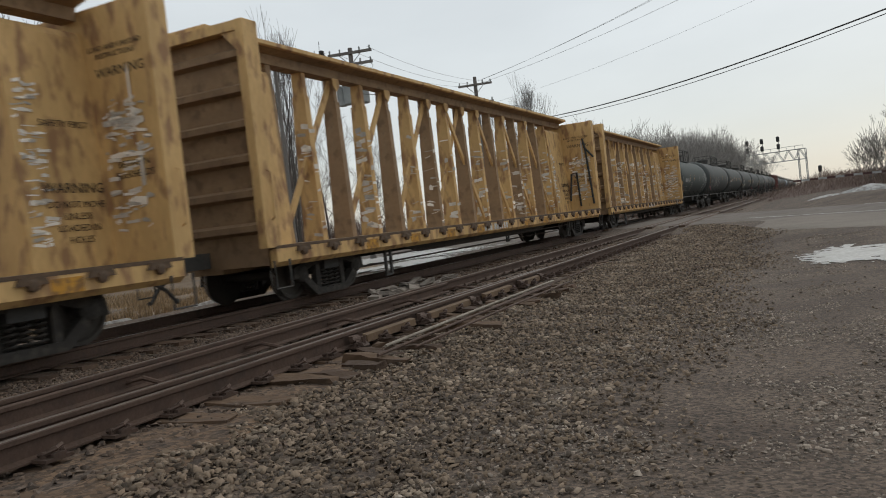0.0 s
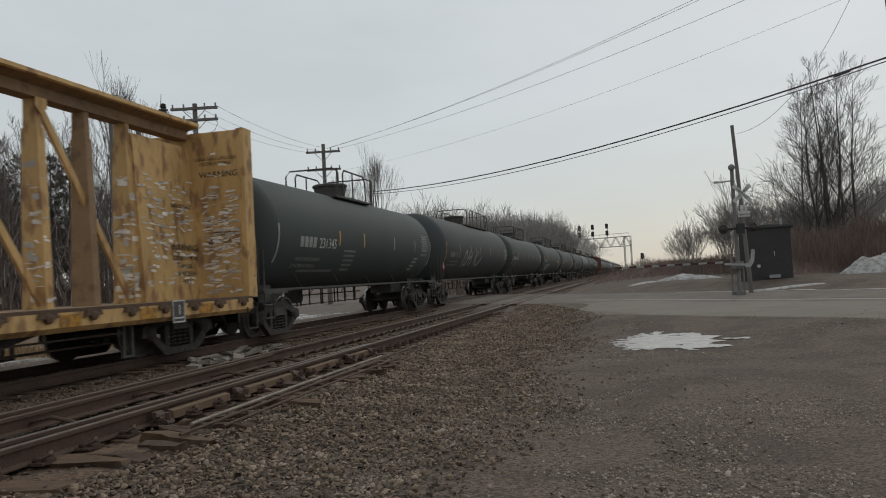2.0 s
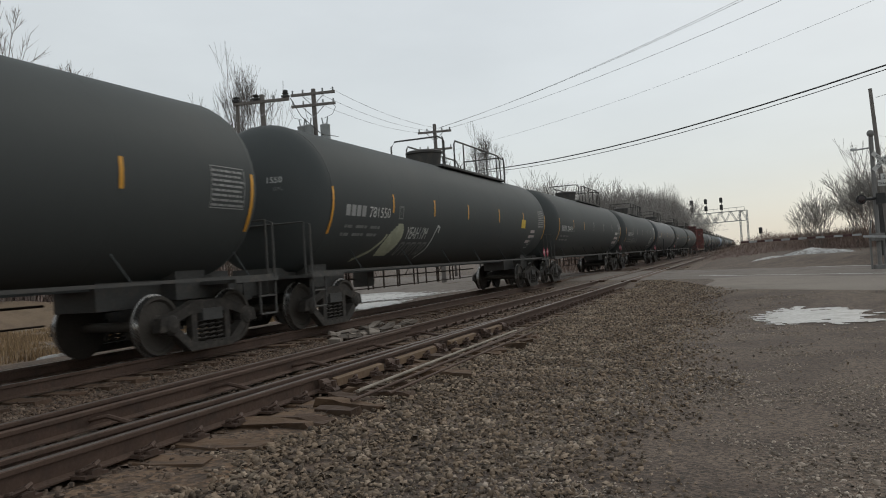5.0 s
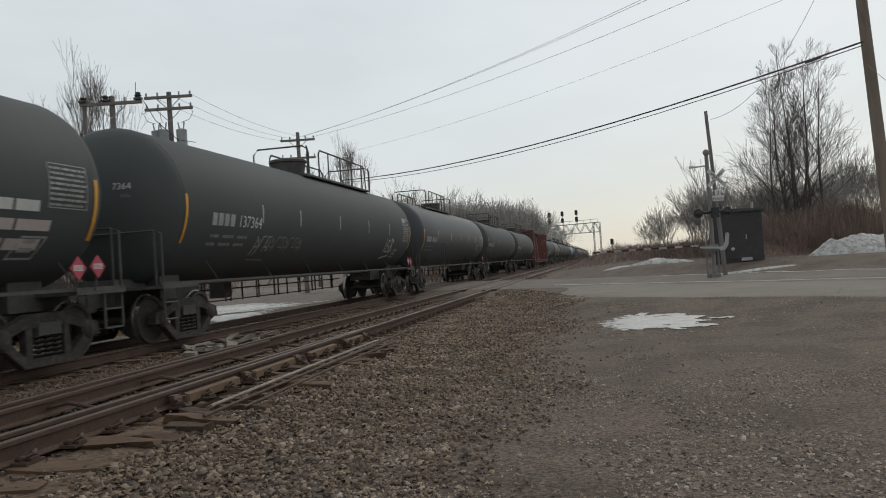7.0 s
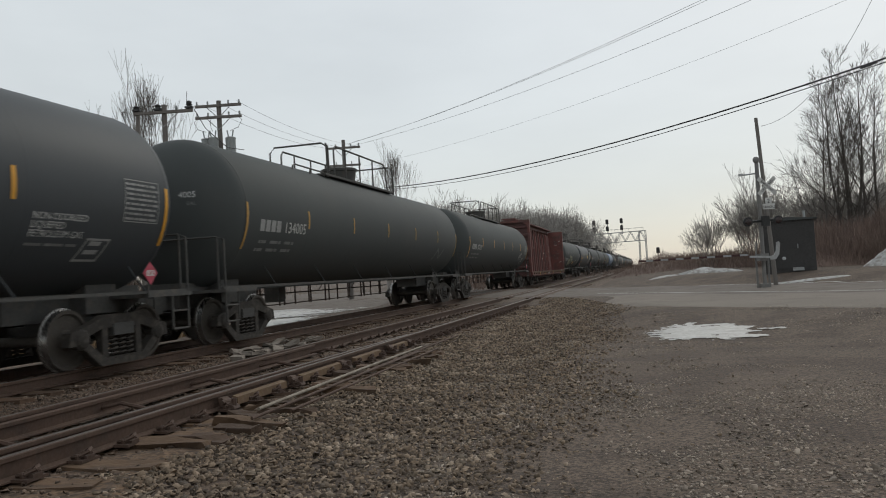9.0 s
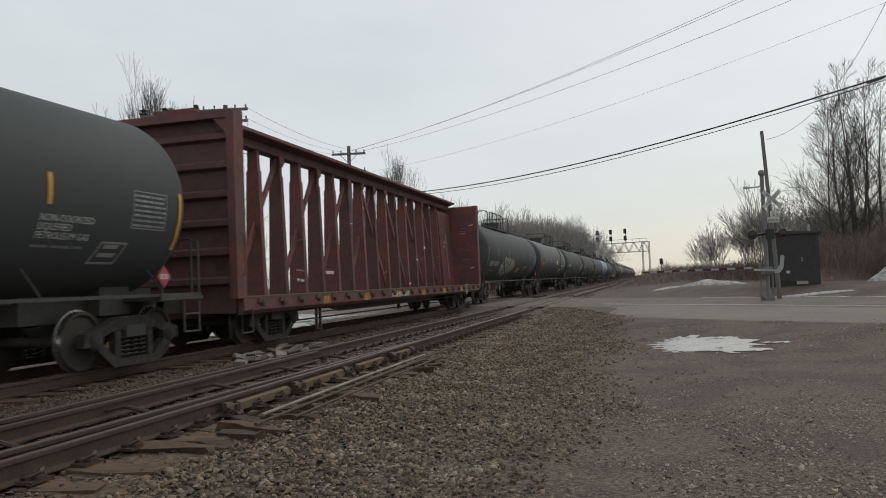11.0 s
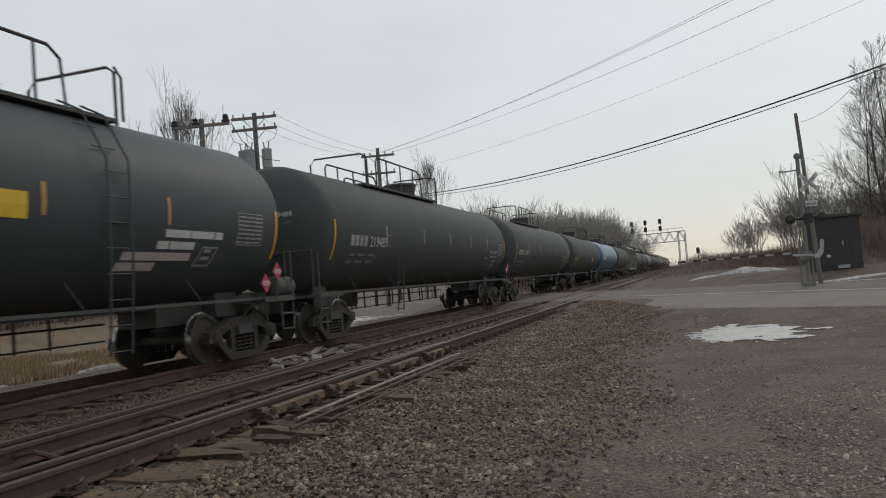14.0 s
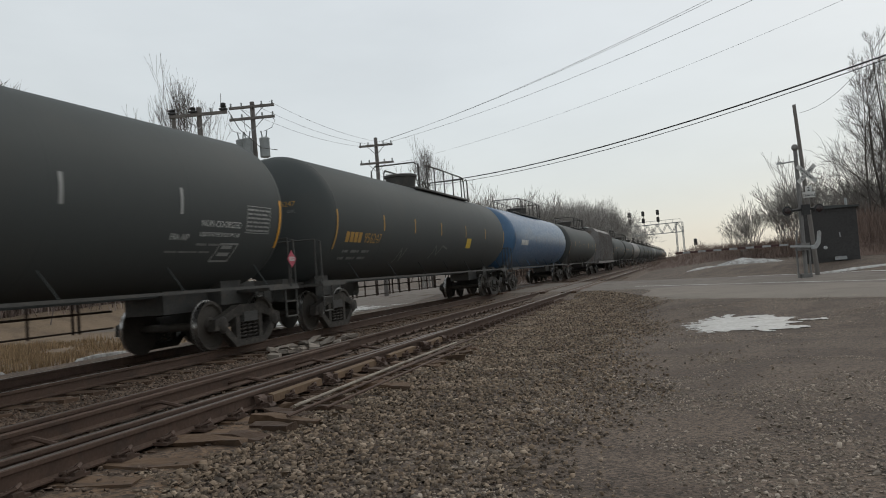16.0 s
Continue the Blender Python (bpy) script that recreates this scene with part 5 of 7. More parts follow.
        part("top_cap", shared("top_cap|%s|%d" % (key, s), cap, P), None, bk)
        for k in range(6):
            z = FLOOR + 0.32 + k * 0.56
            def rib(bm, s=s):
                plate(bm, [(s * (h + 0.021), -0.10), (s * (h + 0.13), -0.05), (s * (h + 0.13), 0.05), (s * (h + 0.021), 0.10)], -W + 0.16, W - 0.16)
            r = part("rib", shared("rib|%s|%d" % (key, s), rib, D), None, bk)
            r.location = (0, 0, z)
        coupler(car, s, s * (L / 2 - 0.3))
        truck(car, s * (h - 2.1), u)
        for x in (-W - 0.02, W + 0.02):
            def step_bm(bm, s=s, x=x):
                yy = s * (h + 0.12)
                tube(bm, [(x, yy, 0.75), (x, yy, 0.3), (x, yy - s * 0.4, 0.3), (x, yy - s * 0.4, 0.75)], 0.02, 5)
            part("corner_step", shared("corner_step|%s|%d|%.1f" % (key, s, x), step_bm, M["steel"]), None, car)
            def grab_bm(bm, s=s, x=x):
                q = x + math.copysign(0.06, x)
                tube(bm, [(x, s * (h + 0.05), 1.4), (q, s * (h + 0.05), 1.44), (q, s * (h + 0.05), 2.16), (x, s * (h + 0.05), 2.2)], 0.016, 5)
            part("grab_iron", shared("grab_iron|%s|%d|%.1f" % (key, s, x), grab_bm, P), None, car)
    # middle beam: top chord, posts, braces, solid ends
    def chord(bm):
        plate(bm, [(-0.46, TOP - 0.03), (0.46, TOP - 0.03), (0.46, TOP - 0.10), (0.43, TOP - 0.12), (-0.43, TOP - 0.12), (-0.46, TOP - 0.10)], -h + 0.12, h - 0.12, 'XZ')
    part("top_chord", shared("top_chord|" + key, chord, P), None, car, "broad top chord with overhanging edges")
    # The web's darker paint stands for dirt and for shade under the chord.
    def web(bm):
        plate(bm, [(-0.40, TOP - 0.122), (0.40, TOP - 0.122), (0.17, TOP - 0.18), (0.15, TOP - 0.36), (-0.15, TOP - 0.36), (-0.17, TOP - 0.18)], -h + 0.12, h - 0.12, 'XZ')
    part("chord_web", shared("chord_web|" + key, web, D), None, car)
    n = 16
    ys = [-8.55 + 1.14 * k for k in range(n)]
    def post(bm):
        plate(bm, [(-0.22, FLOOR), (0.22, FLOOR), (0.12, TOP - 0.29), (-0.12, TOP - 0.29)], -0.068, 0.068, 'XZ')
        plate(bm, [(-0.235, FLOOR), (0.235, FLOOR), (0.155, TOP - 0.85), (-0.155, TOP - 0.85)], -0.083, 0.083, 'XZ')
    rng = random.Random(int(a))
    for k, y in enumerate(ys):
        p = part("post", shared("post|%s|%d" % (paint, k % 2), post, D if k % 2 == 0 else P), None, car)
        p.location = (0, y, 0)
    # long braces over two bays, falling towards each end and crossing at the middle
    for s in (1, -1):
        for k in (7, 9, 11, 13):
            a0, a1, a2 = (ys[q] if s > 0 else -ys[q] for q in (k, k + 1, k + 2))
            for (ya, za), (yb, zb) in (((a0, TOP - 0.4), (a1, 2.72)), ((a1, 2.72), (a2, FLOOR + 0.04))):
                bm = bmesh.new()
                d = Vector((yb - ya, zb - za)).normalized()
                nn = Vector((-d.y, d.x)) * 0.066
                x0 = 0.05 + 0.03 * s
                plate(bm, [(ya + nn.x, za + nn.y), (yb + nn.x, zb + nn.y), (yb - nn.x, zb - nn.y), (ya - nn.x, za - nn.y)], x0 - 0.03, x0 + 0.03)
                part("diagonal_brace", bm, P, car)
            bm = bmesh.new()
            plate(bm, [(a0 - 0.13, TOP - 0.36), (a0 + 0.13, TOP - 0.36), (a0 + 0.13, TOP - 0.52), (a0, TOP - 0.64), (a0 - 0.13, TOP - 0.52)], 0.165, 0.18)
            part("gusset_plate", bm, P, car)
    inside = 9.3 if a < 0 else 8.62
    if a < 0:
        bm = bmesh.new()
        plate(bm, [(9.2, TOP - 0.5), (9.34, TOP - 0.5), (8.72, FLOOR + 0.05), (8.58, FLOOR + 0.05)], 0.05, 0.11)
        part("diagonal_brace", bm, P, car)
    for s in (-1, 1):
        def panel(bm, s=s):
            y0, y1 = s * (h - 0.1), s * inside
            plate(bm, [(-0.36, FLOOR), (0.36, FLOOR), (0.17, TOP - 0.62), (0.12, TOP - 0.52), (-0.12, TOP - 0.52), (-0.17, TOP - 0.62)], min(y0, y1), max(y0, y1), 'XZ')
        part("end_panel", shared("end_panel|%s|%.2f|%d" % (key, inside, s), panel, P), None, car)
    # torn wrap and paper left on posts and panels
    verts, faces = [], []

    def shred(p, along, w, hh, droop, out):
        """A strip of wrap stapled flat at p, running along a level direction and standing off a little."""
        q = Vector(p)
        e, o = Vector(along) * w, Vector(out) * rng.uniform(0.004, 0.03)
        i = len(verts)
        for c in (q + o * 0.3, q + e + o + Vector((0, 0, droop)), q + e + o * 1.2 + Vector((0, 0, droop + hh)), q + e * 0.4 + o * 0.5 + Vector((0, 0, hh * rng.uniform(0.8, 1.5))), q + o * 0.4 + Vector((0, 0, hh))):
            verts.append(tuple(c))
        faces.append((i, i + 1, i + 2, i + 3, i + 4))
    thick = (0.06 if paint == "red" else 2.2 if a > 30 else 1.0)
    for k in range(int(90 * thick) if paint == "yellow" else 4):
        z = rng.choice(((2.85, 0.14), (2.85, 0.14), (2.42, 0.1), (1.75, 0.2)) if a < 30 else ((2.2, 0.65),))
        z = max(FLOOR + 0.1, rng.gauss(*z))
        shred((rng.uniform(0.4, 1.2), h - 0.104, z), (1, 0, 0), rng.uniform(0.07, 0.28), rng.uniform(0.012, 0.05), rng.uniform(-0.03, 0.05), (0, -1, 0))
    if paint == "yellow" and a < 30:
        for z, x0, x1, hh in ((2.9, 0.42, 0.95, 0.07), (2.84, 0.9, 1.2, 0.09), (2.45, 0.5, 1.15, 0.05), (1.75, 0.75, 1.1, 0.1), (1.62, 0.4, 0.7, 0.05)):
            shred((x0, h - 0.106, z), (1, 0, 0), x1 - x0, hh, rng.uniform(-0.04, 0.04), (0, -1, 0))
        for x, z0, z1 in ((0.98, 2.95, 3.7), (1.03, 2.0, 2.6)):
            shred((x, h - 0.106, z0), (1, 0, 0), rng.uniform(0.06, 0.09), z1 - z0, 0.02, (0, -1, 0))
    for k in range(int(70 * thick)):
        z = FLOOR + 0.3 + 2.2 * rng.random()
        x = 0.362 + (0.17 - 0.362) * (z - FLOOR) / (TOP - 0.62 - FLOOR)
        shred((x + 0.004, inside + 0.04 + (0.3 if a < 30 else 1.7) * rng.random(), z), (0, 1, 0), rng.uniform(0.05, 0.2), rng.uniform(0.012, 0.05), rng.uniform(-0.03, 0.03), (1, 0, 0))
    for k in range(int(230 * (2.0 if thick > 2 else thick))):
        z = FLOOR + 0.1 + 2.3 * rng.random() ** 1.4
        f = (z - FLOOR) / (TOP - 0.85 - FLOOR)
        hw = 0.235 - 0.08 * f
        yq = rng.choice(ys[1::2] + ys[3::3])
        if k % 3:
            x0 = rng.uniform(-0.9, 0.2) * hw
            shred((x0, yq - 0.085, z), (1, 0, 0), min(rng.uniform(0.1, 0.36), hw - x0), rng.choice((0.015, 0.02, 0.03, 0.06, 0.1)), rng.uniform(-0.05, 0.05), (0, -1, 0))
        else:
            shred((hw + 0.002, yq - 0.08, z), (0, 1, 0), rng.uniform(0.06, 0.2), rng.choice((0.015, 0.03, 0.05, 0.09)), rng.uniform(-0.03, 0.03), (1, 0, 0))
    tagged(part("torn_wrap", soup("torn_wrap", verts, faces, M["rag"]), None, car), "shreds of torn white wrapping", kind="stuff")
    if words:
        ink = M["ink"] if paint == "yellow" else M["greymark"]
        inner = h - 0.108
        for text, size, x, z in () if paint == "red" else (("WARNING", 0.19, 0.86, 3.58), ("LOAD AND UNLOAD", 0.105, 0.8, 3.95), ("INSTRUCTIONS", 0.105, 0.8, 3.84), ("BETWEEN", 0.13, 0.92, 2.3), ("BULKHEADS", 0.13, 0.92, 2.15)):
            lettering(text, size, x, inner, z, ink, car, thick=0.001)
        for text, size, z in () if paint == "red" else (("WARNING", 0.2, 2.0), ("DO NOT MOVE", 0.13, 1.8), ("UNLESS", 0.13, 1.64), ("LOADED IN", 0.13, 1.48), ("HOLES", 0.13, 1.32), ("SAFETY FIRST", 0.13, 2.9)):
            f = (z - FLOOR) / (TOP - 0.29 - FLOOR)
            lt = lettering(text, size, 0, 0, 0, ink, car, facing=90, thick=0.001)
            lt.location = (0.365 + (0.14 - 0.365) * (z - FLOOR) / (TOP - 0.3 - FLOOR) + 0.02, h - 0.62, z)
            lt.rotation_euler = (0, radians(-3.6), 0)
        bm = bmesh.new()
        for k in range(6):
            if paint == "red" or a > 0:
                box(bm, W + 0.003, W + 0.007, -1.2 + k * 0.18, -1.2 + k * 0.18 + 0.11, 0.74, 0.9)
        for k in range(3):
            box(bm, W + 0.003, W + 0.007, -1.9 + k * 0.2, -1.9 + k * 0.2 + 0.12, 0.74, 0.9)
        tagged(part("sill_marking", bm, M["white"], car), "small white print on the side sill", kind="stuff")
        if a < 0:
            lt = lettering("65913", 0.26, 0, 0, 0, M["white"], car, facing=90, thick=0.001)
            lt.location = (W + 0.006, -0.75, 0.70)
        if paint == "red":
            bm = bmesh.new()
            for k in range(17):
                z = 1.3 + k * 0.12
                x = 0.362 + (0.17 - 0.362) * (z - FLOOR) / (TOP - 0.62 - FLOOR)
                box(bm, x + 0.004, x + 0.01, 9.55, 9.55 + rng.uniform(0.08, 0.2), z, z + 0.06)
            tagged(part("panel_print", bm, M["pinkmark"], car), "column of small faded print", kind="stuff")
            bm = bmesh.new()
            for k in range(14):
                x, z = rng.uniform(0.6, 1.1), rng.choice((3.7, 3.55, 3.42, 2.7, 2.55, 2.1))
                box(bm, x, x + rng.uniform(0.06, 0.2), h - 0.112, h - 0.103, z, z + 0.03)
            tagged(part("bulkhead_print", bm, M["greymark"], car), "lines of faded print", kind="stuff")
        elif 0 < a < 30:
            for pts in (((0.37, 1.4), (0.5, 2.5), (0.71, 2.55), (0.78, 1.15)), ((1.08, 3.9), (1.16, 3.5), (1.32, 1.2)), ((1.12, 3.55), (1.2, 3.45), (1.48, 3.1))):
                bm = bmesh.new()
                tube(bm, [(px, h - 0.15, pz) for px, pz in pts], 0.042, 5)
                part("tie_down_strap", bm, M["wire"], car, "slack black tie-down strap")
        if a < 30:
            return car
        bm = bmesh.new()
        box(bm, W + 0.002, W + 0.02, h - 3.0, h - 2.62, 0.60, 1.0)
        sten = part("service_plate", bm, M["steel"], car, "dark stencil plate with a white frame")
        bm = bmesh.new()
        for q in ((0, 0.38, 0, 0.025), (0, 0.38, 0.375, 0.4), (0, 0.025, 0, 0.4), (0.355, 0.38, 0, 0.4), (0.05, 0.33, 0.07, 0.10), (0.2, 0.23, 0.14, 0.32)):
            box(bm, W + 0.021, W + 0.024, h - 3.0 + q[0], h - 3.0 + q[1], 0.60 + q[2], 0.60 + q[3])
        part("stencil_frame", bm, M["white"], sten)
    return car


def covered_hopper(a, b, label):
    car, u, L = start_car("covered_hopper_car", label, a, b, "hopper cars of the train")
    h = L / 2 - 0.5
    bm = bmesh.new()
    plate(bm, [(-1.5, 1.5), (-1.5, 3.9), (-1.0, 4.35), (1.0, 4.35), (1.5, 3.9), (1.5, 1.5), (0.9, 0.9), (-0.9, 0.9)], -h + 1.2, h - 1.2, 'XZ')
    part("body", bm, M["hopper"], car)
    for k in range(14):
        y = -h + 1.4 + k * (2 * h - 2.8) / 13
        for s in (-1, 1):
            bm = bmesh.new()
            box(bm, min(s * 1.5, s * 1.6), max(s * 1.5, s * 1.6), y - 0.05, y + 0.05, 1.2, 3.95)
            part("rib", bm, M["hopper"], car)
    bm = bmesh.new()
    box(bm, -1.5, 1.5, -h, h, 0.95, 1.15)
    part("sill", bm, M["hopper"], car)
    bm = bmesh.new()
    box(bm, -0.5, 0.5, -h + 0.6, h - 0.6, 4.42, 4.48)
    part("roof_walk", bm, M["galv"], car)
    for s in (-1, 1):
        coupler(car, s, s * (L / 2 - 0.3))
        truck(car, s * (L / 2 - 2.2), u)


# cars in order, by their coupling points along the train at the start
BLACK = "black-painted pressure tank car with amber reflective tape"
centrebeam(-14.25, 9.05, "faded yellow centerbeam flat car, empty, with torn wrapping", "yellow", "yellowdark")
centrebeam(9.19, 32.49, "faded yellow centerbeam flat car, empty, with torn wrapping", "yellow", "yellowdark")
centrebeam(32.59, 55.89, "faded yellow centerbeam flat car, empty, with torn wrapping", "yellow", "yellowdark")

car, u, h, seam = tank_car(55.1, 71.66, "black general-service tank car, shorter than the rest", rails="short", paint="tankolive", radius=1.46, middle=2.49)
number_marks(car, seam, "231345", size=0.38, y=-5.72, z=2.12, limits=("LD LMT 210600 LB 95500 KG", "LT WT 75400 LB 34200 KG"))
tank_text(car, "AAR ST-484", 0.16, 5.63, 2.05, M["panelmark"])
for k in range(5):
    bars(car, -seam + 4.3 + 0.05 * k, 2.05 - k * 0.13, (0.95 - 0.06 * k,), 0.06, M["greymark"])
for k in range(4):
    bars(car, 4.72 - 0.09 * k, 1.92 - k * 0.13, (0.42, 0.1), 0.07, M["panelmark"])
bars(car, -seam + 1.6, 1.5, (0.9, 1.4), 0.06, M["greymark"])
data_block(car, seam, y=5.7, z=2.27)

car, u, h, seam = tank_car(71.66, 91.3, "black tank car with a scrawled pale graffiti tag", rails="rear", tape="goldmark")
number_marks(car, seam, "955282", "greymark", z=2.12, y=-seam + 0.95)
y = -4.75
stroke(car, [[(y, 1.68), (y + 0.3, 2.3), (y + 0.7, 2.5), (y + 0.75, 2.2), (y + 0.5, 1.75), (y + 0.9, 1.8), (y + 1.35, 2.5)],
             [(y + 1.55, 1.72), (y + 1.62, 2.6)], [(y + 1.15, 2.1), (y + 1.95, 2.2)], [(y + 1.95, 1.75), (y + 2.05, 2.5)],
             [(y + 2.95, 2.68), (y + 2.85, 1.75)], [(y + 3.6, 2.5), (y + 2.9, 2.1), (y + 3.5, 1.72), (y + 4.2, 1.95), (y + 4.55, 2.25)]], 0.11, M["panelmark"], label="pale sprayed tag")
data_block(car, seam)
placard(car, -h + 0.75, 1.65)

car, u, h, seam = tank_car(91.3, 110.9, BLACK, rails="even")
number_marks(car, seam, "780412")
data_block(car, seam)

car, u, h, seam = tank_car(110.9, 130.5, "black pressure tank car with white graffiti words on its side", rails="rear")
number_marks(car, seam, "781550", size=0.325)
boxed_mark(car, -seam + 3.1, 2.2, 0.24, 0.3)
tank_text(car, "YEAH I'M", 0.4, -4.74, 1.76, M["white"], "graffiti", "white hand-sprayed words", stretch=0.82)
for k in range(5):
    q = -4.75 + 0.34 * k
    stroke(car, [[(q, 1.38), (q, 1.66)], [(q, 1.66), (q + 0.22, 1.66)], [(q + 0.22, 1.66), (q + (0.22 if k % 2 else 0.05), 1.38)]], 0.05, M["greymark"])
y = -5.75
bm = bmesh.new()
for k in range(12):
    f = (k + 0.5) / 12
    wd = 0.42 * math.sin(math.pi * min(1, 0.18 + f * 0.8)) ** 0.6
    curved_patch(bm, y + 0.28 * f + 0.3 - wd, y + 0.28 * f + 0.3 + wd, 1.38 + 0.06 * k, 1.44 + 0.06 * k, 0.009, 1)
part("graffiti_blot", bm, M["spray"], car, "pale sprayed figure")
stroke(car, [[(y - 0.9, 1.3), (y - 0.4, 1.48), (y - 0.1, 1.7), (y, 1.85)]], 0.08, M["spray"])
stroke(car, [[(-3.2, 1.3), (-2.98, 1.5), (-2.95, 1.9), (-2.85, 2.1), (-2.7, 2.05), (-2.72, 1.92)]], 0.06, M["white"])
bm = bmesh.new()
curved_patch(bm, 5.1, 5.62, 2.2, 2.5)
part("yellow_plate", bm, M["yellowsign"], car, "small yellow sign plate")
for k, w in enumerate((0.55, 0.8, 0.5)):
    bars(car, 6.5 - 0.12 * k, 2.05 - 0.18 * k, (w,), 0.1, M["pinkmark"])
data_block(car, seam, z=2.3)
placard(car, 8.25, 1.3)
placard(car, 8.78, 1.3)
boxed_mark(car, seam - 1.9, 1.5)

car, u, h, seam = tank_car(130.5, 150.45, BLACK, rails="rear", faded=3)
number_marks(car, seam, "784494", size=0.36, y=-seam + 0.48)
boxed_mark(car, -seam + 2.95, 2.2, 0.22, 0.28)
for k, w in enumerate((0.9, 1.3, 1.3)):
    bars(car, seam - 2.1 - 0.1 * k, 2.2 - 0.26 * k, (w * 0.45, w * 0.5), 0.15, M["pinkmark"] if k else M["white"])
data_block(car, seam, z=2.3)
placard(car, 8.2, 1.4)
placard(car, 8.65, 1.42)
boxed_mark(car, seam - 1.5, 1.55, 0.5, 0.32)

car, u, h, seam = tank_car(150.45, 170.46, "black pressure tank car with scratched graffiti letters", rails="rear", spots=(-5.33, -3.05, 0.05, 2.95, 5.55), faded=1)
number_marks(car, seam, "137364", size=0.36, y=-seam + 1.0)
gas_words(car, 7.5, 2.96, 0.115, ("NON ODORIZED", "LIQUEFIED", "PETROLEUM GAS"), pitch=0.9)
data_block(car, seam, y=7.6, z=2.15, rows=6)
for k, q in enumerate((0.0, 0.26, 0.55, 0.82, 1.1, 1.36, 1.62, 1.9, 2.2, 2.5)):
    y = -seam + 3.15 + q
    foot = 1.60 + 0.09 * (k > 2) + 0.05 * (k % 3)
    stroke(car, [[(y, foot), (y + 0.12, 2.02)], [(y + 0.08, 2.02), (y + 0.30, 2.04 if k % 3 else 1.78)]] + ([[(y + 0.02, 1.8), (y + 0.2, 1.8)], [(y + 0.24, 1.98), (y + 0.2, foot)]] if k % 3 != 1 else []), 0.035, M["panelmark" if k < 3 else "greymark"], label="thin scratched graffiti")
stroke(car, [[(-seam + 3.2, 1.52), (-seam + 4.1, 1.5)]], 0.03, M["greymark"], label="thin scratched graffiti")
y = 5.35
stroke(car, [[(y, 1.7), (y + 0.04, 2.2)], [(y + 0.5, 2.15), (y + 0.25, 2.1), (y + 0.2, 1.75), (y + 0.5, 1.72), (y + 0.5, 1.92), (y + 0.36, 1.92)], [(y + 0.66, 1.7), (y + 0.7, 2.2), (y + 0.95, 2.1), (y + 0.74, 1.95), (y + 0.98, 1.8), (y + 0.68, 1.7)], [(y, 1.5), (y + 0.9, 1.6)]], 0.05, M["white"], label="white hand-sprayed tag")
boxed_mark(car, 6.6, 1.53, 0.5, 0.3)
placard(car, 8.23, 1.36)
placard(car, 8.6, 1.32)

car, u, h, seam = tank_car(170.46, 190.5, BLACK, rails="long", paint="tanksheen")
number_marks(car, seam, "304124", size=0.34)
boxed_mark(car, -seam + 3.0, 2.2, 0.2, 0.28)
data_block(car, seam, z=2.2)
gas_words(car, 5.9, 2.12, 0.13, pitch=0.88)
boxed_mark(car, 6.9, 1.58, 0.5, 0.32)
placard(car, 8.25, 1.38)

car, u, h, seam = tank_car(190.5, 210.4, BLACK, rails="even", tape="goldmark")
number_marks(car, seam, "134005", size=0.34)
stroke(car, [[(seam - 3.0, 1.7), (seam - 2.6, 2.1), (seam - 2.2, 1.75), (seam - 1.8, 2.1)]], 0.06, M["greymark"])

car, u, h, seam = tank_car(210.4, 230.3, "black liquefied gas tank car with white lettering", rails="even")
number_marks(car, seam, "303211", size=0.34)
gas_words(car, 5.62, 2.12, 0.13, pitch=0.88)
data_block(car, seam, y=7.46, z=2.15, rows=6)
boxed_mark(car, 6.8, 1.58, 0.58, 0.32)
placard(car, 8.2, 1.38)

centrebeam(230.07, 253.37, "oxide-red centerbeam flat car, empty, with a ribbed bulkhead", "red", "reddark")

car, u, h, seam = tank_car(253.42, 272.5, "black tank car with a large pale graffiti piece", rails="long", faded=0)
number_marks(car, seam, "780789", size=0.36, z=1.85, y=-7.5)
LETTERS = ([[(0.0, 0.0), (0.22, 0.82), (0.58, 0.78), (0.5, 0.42), (0.16, 0.36)], [(0.42, 0.4), (0.5, 0.0)]],
           [[(0.0, 0.05), (0.16, 0.8), (0.42, 0.72), (0.28, 0.3), (0.52, 0.04)]],
           [[(0.05, 0.7), (0.5, 0.8)], [(0.24, 0.76), (0.1, 0.06), (0.46, 0.1), (0.5, 0.44)]],
           [[(0.0, 0.0), (0.22, 0.8), (0.34, 0.3), (0.52, 0.78), (0.46, 0.04)]],
           [[(0.0, 0.6), (0.2, 0.1), (0.42, 0.75), (0.7, 0.3)]])
for q, letter in zip((-3.76, -3.06, -2.46, -1.81, -1.21), LETTERS):
    shape = [[(q + u, 1.44 + v) for u, v in line] for line in letter]
    stroke(car, shape, 0.30, M["spray"], label="pale green graffiti letter")
    stroke(car, shape, 0.19, M["ink"], off=0.013)
    stroke(car, [[(u + 0.03, v + 0.02) for u, v in line] for line in shape], 0.12, M["spray"], off=0.016)
for q0, q1, lo, hi in ((-4.41, -4.26, 1.88, 2.0), (-4.26, -4.11, 1.76, 2.06), (-4.11, -3.91, 1.62, 2.12), (-3.91, -3.76, 1.48, 1.95), (-0.51, -0.31, 1.62, 2.05), (-0.31, -0.16, 1.75, 1.95)):
    bm = bmesh.new()
    curved_patch(bm, q0, q1, lo, hi)
    part("graffiti_fill", bm, M["spray"], car)
bm = bmesh.new()
curved_patch(bm, 1.14, 1.74, 1.56, 1.82, slant=0.6)
part("yellow_plate", bm, M["amber"], car, "slanting amber plate")
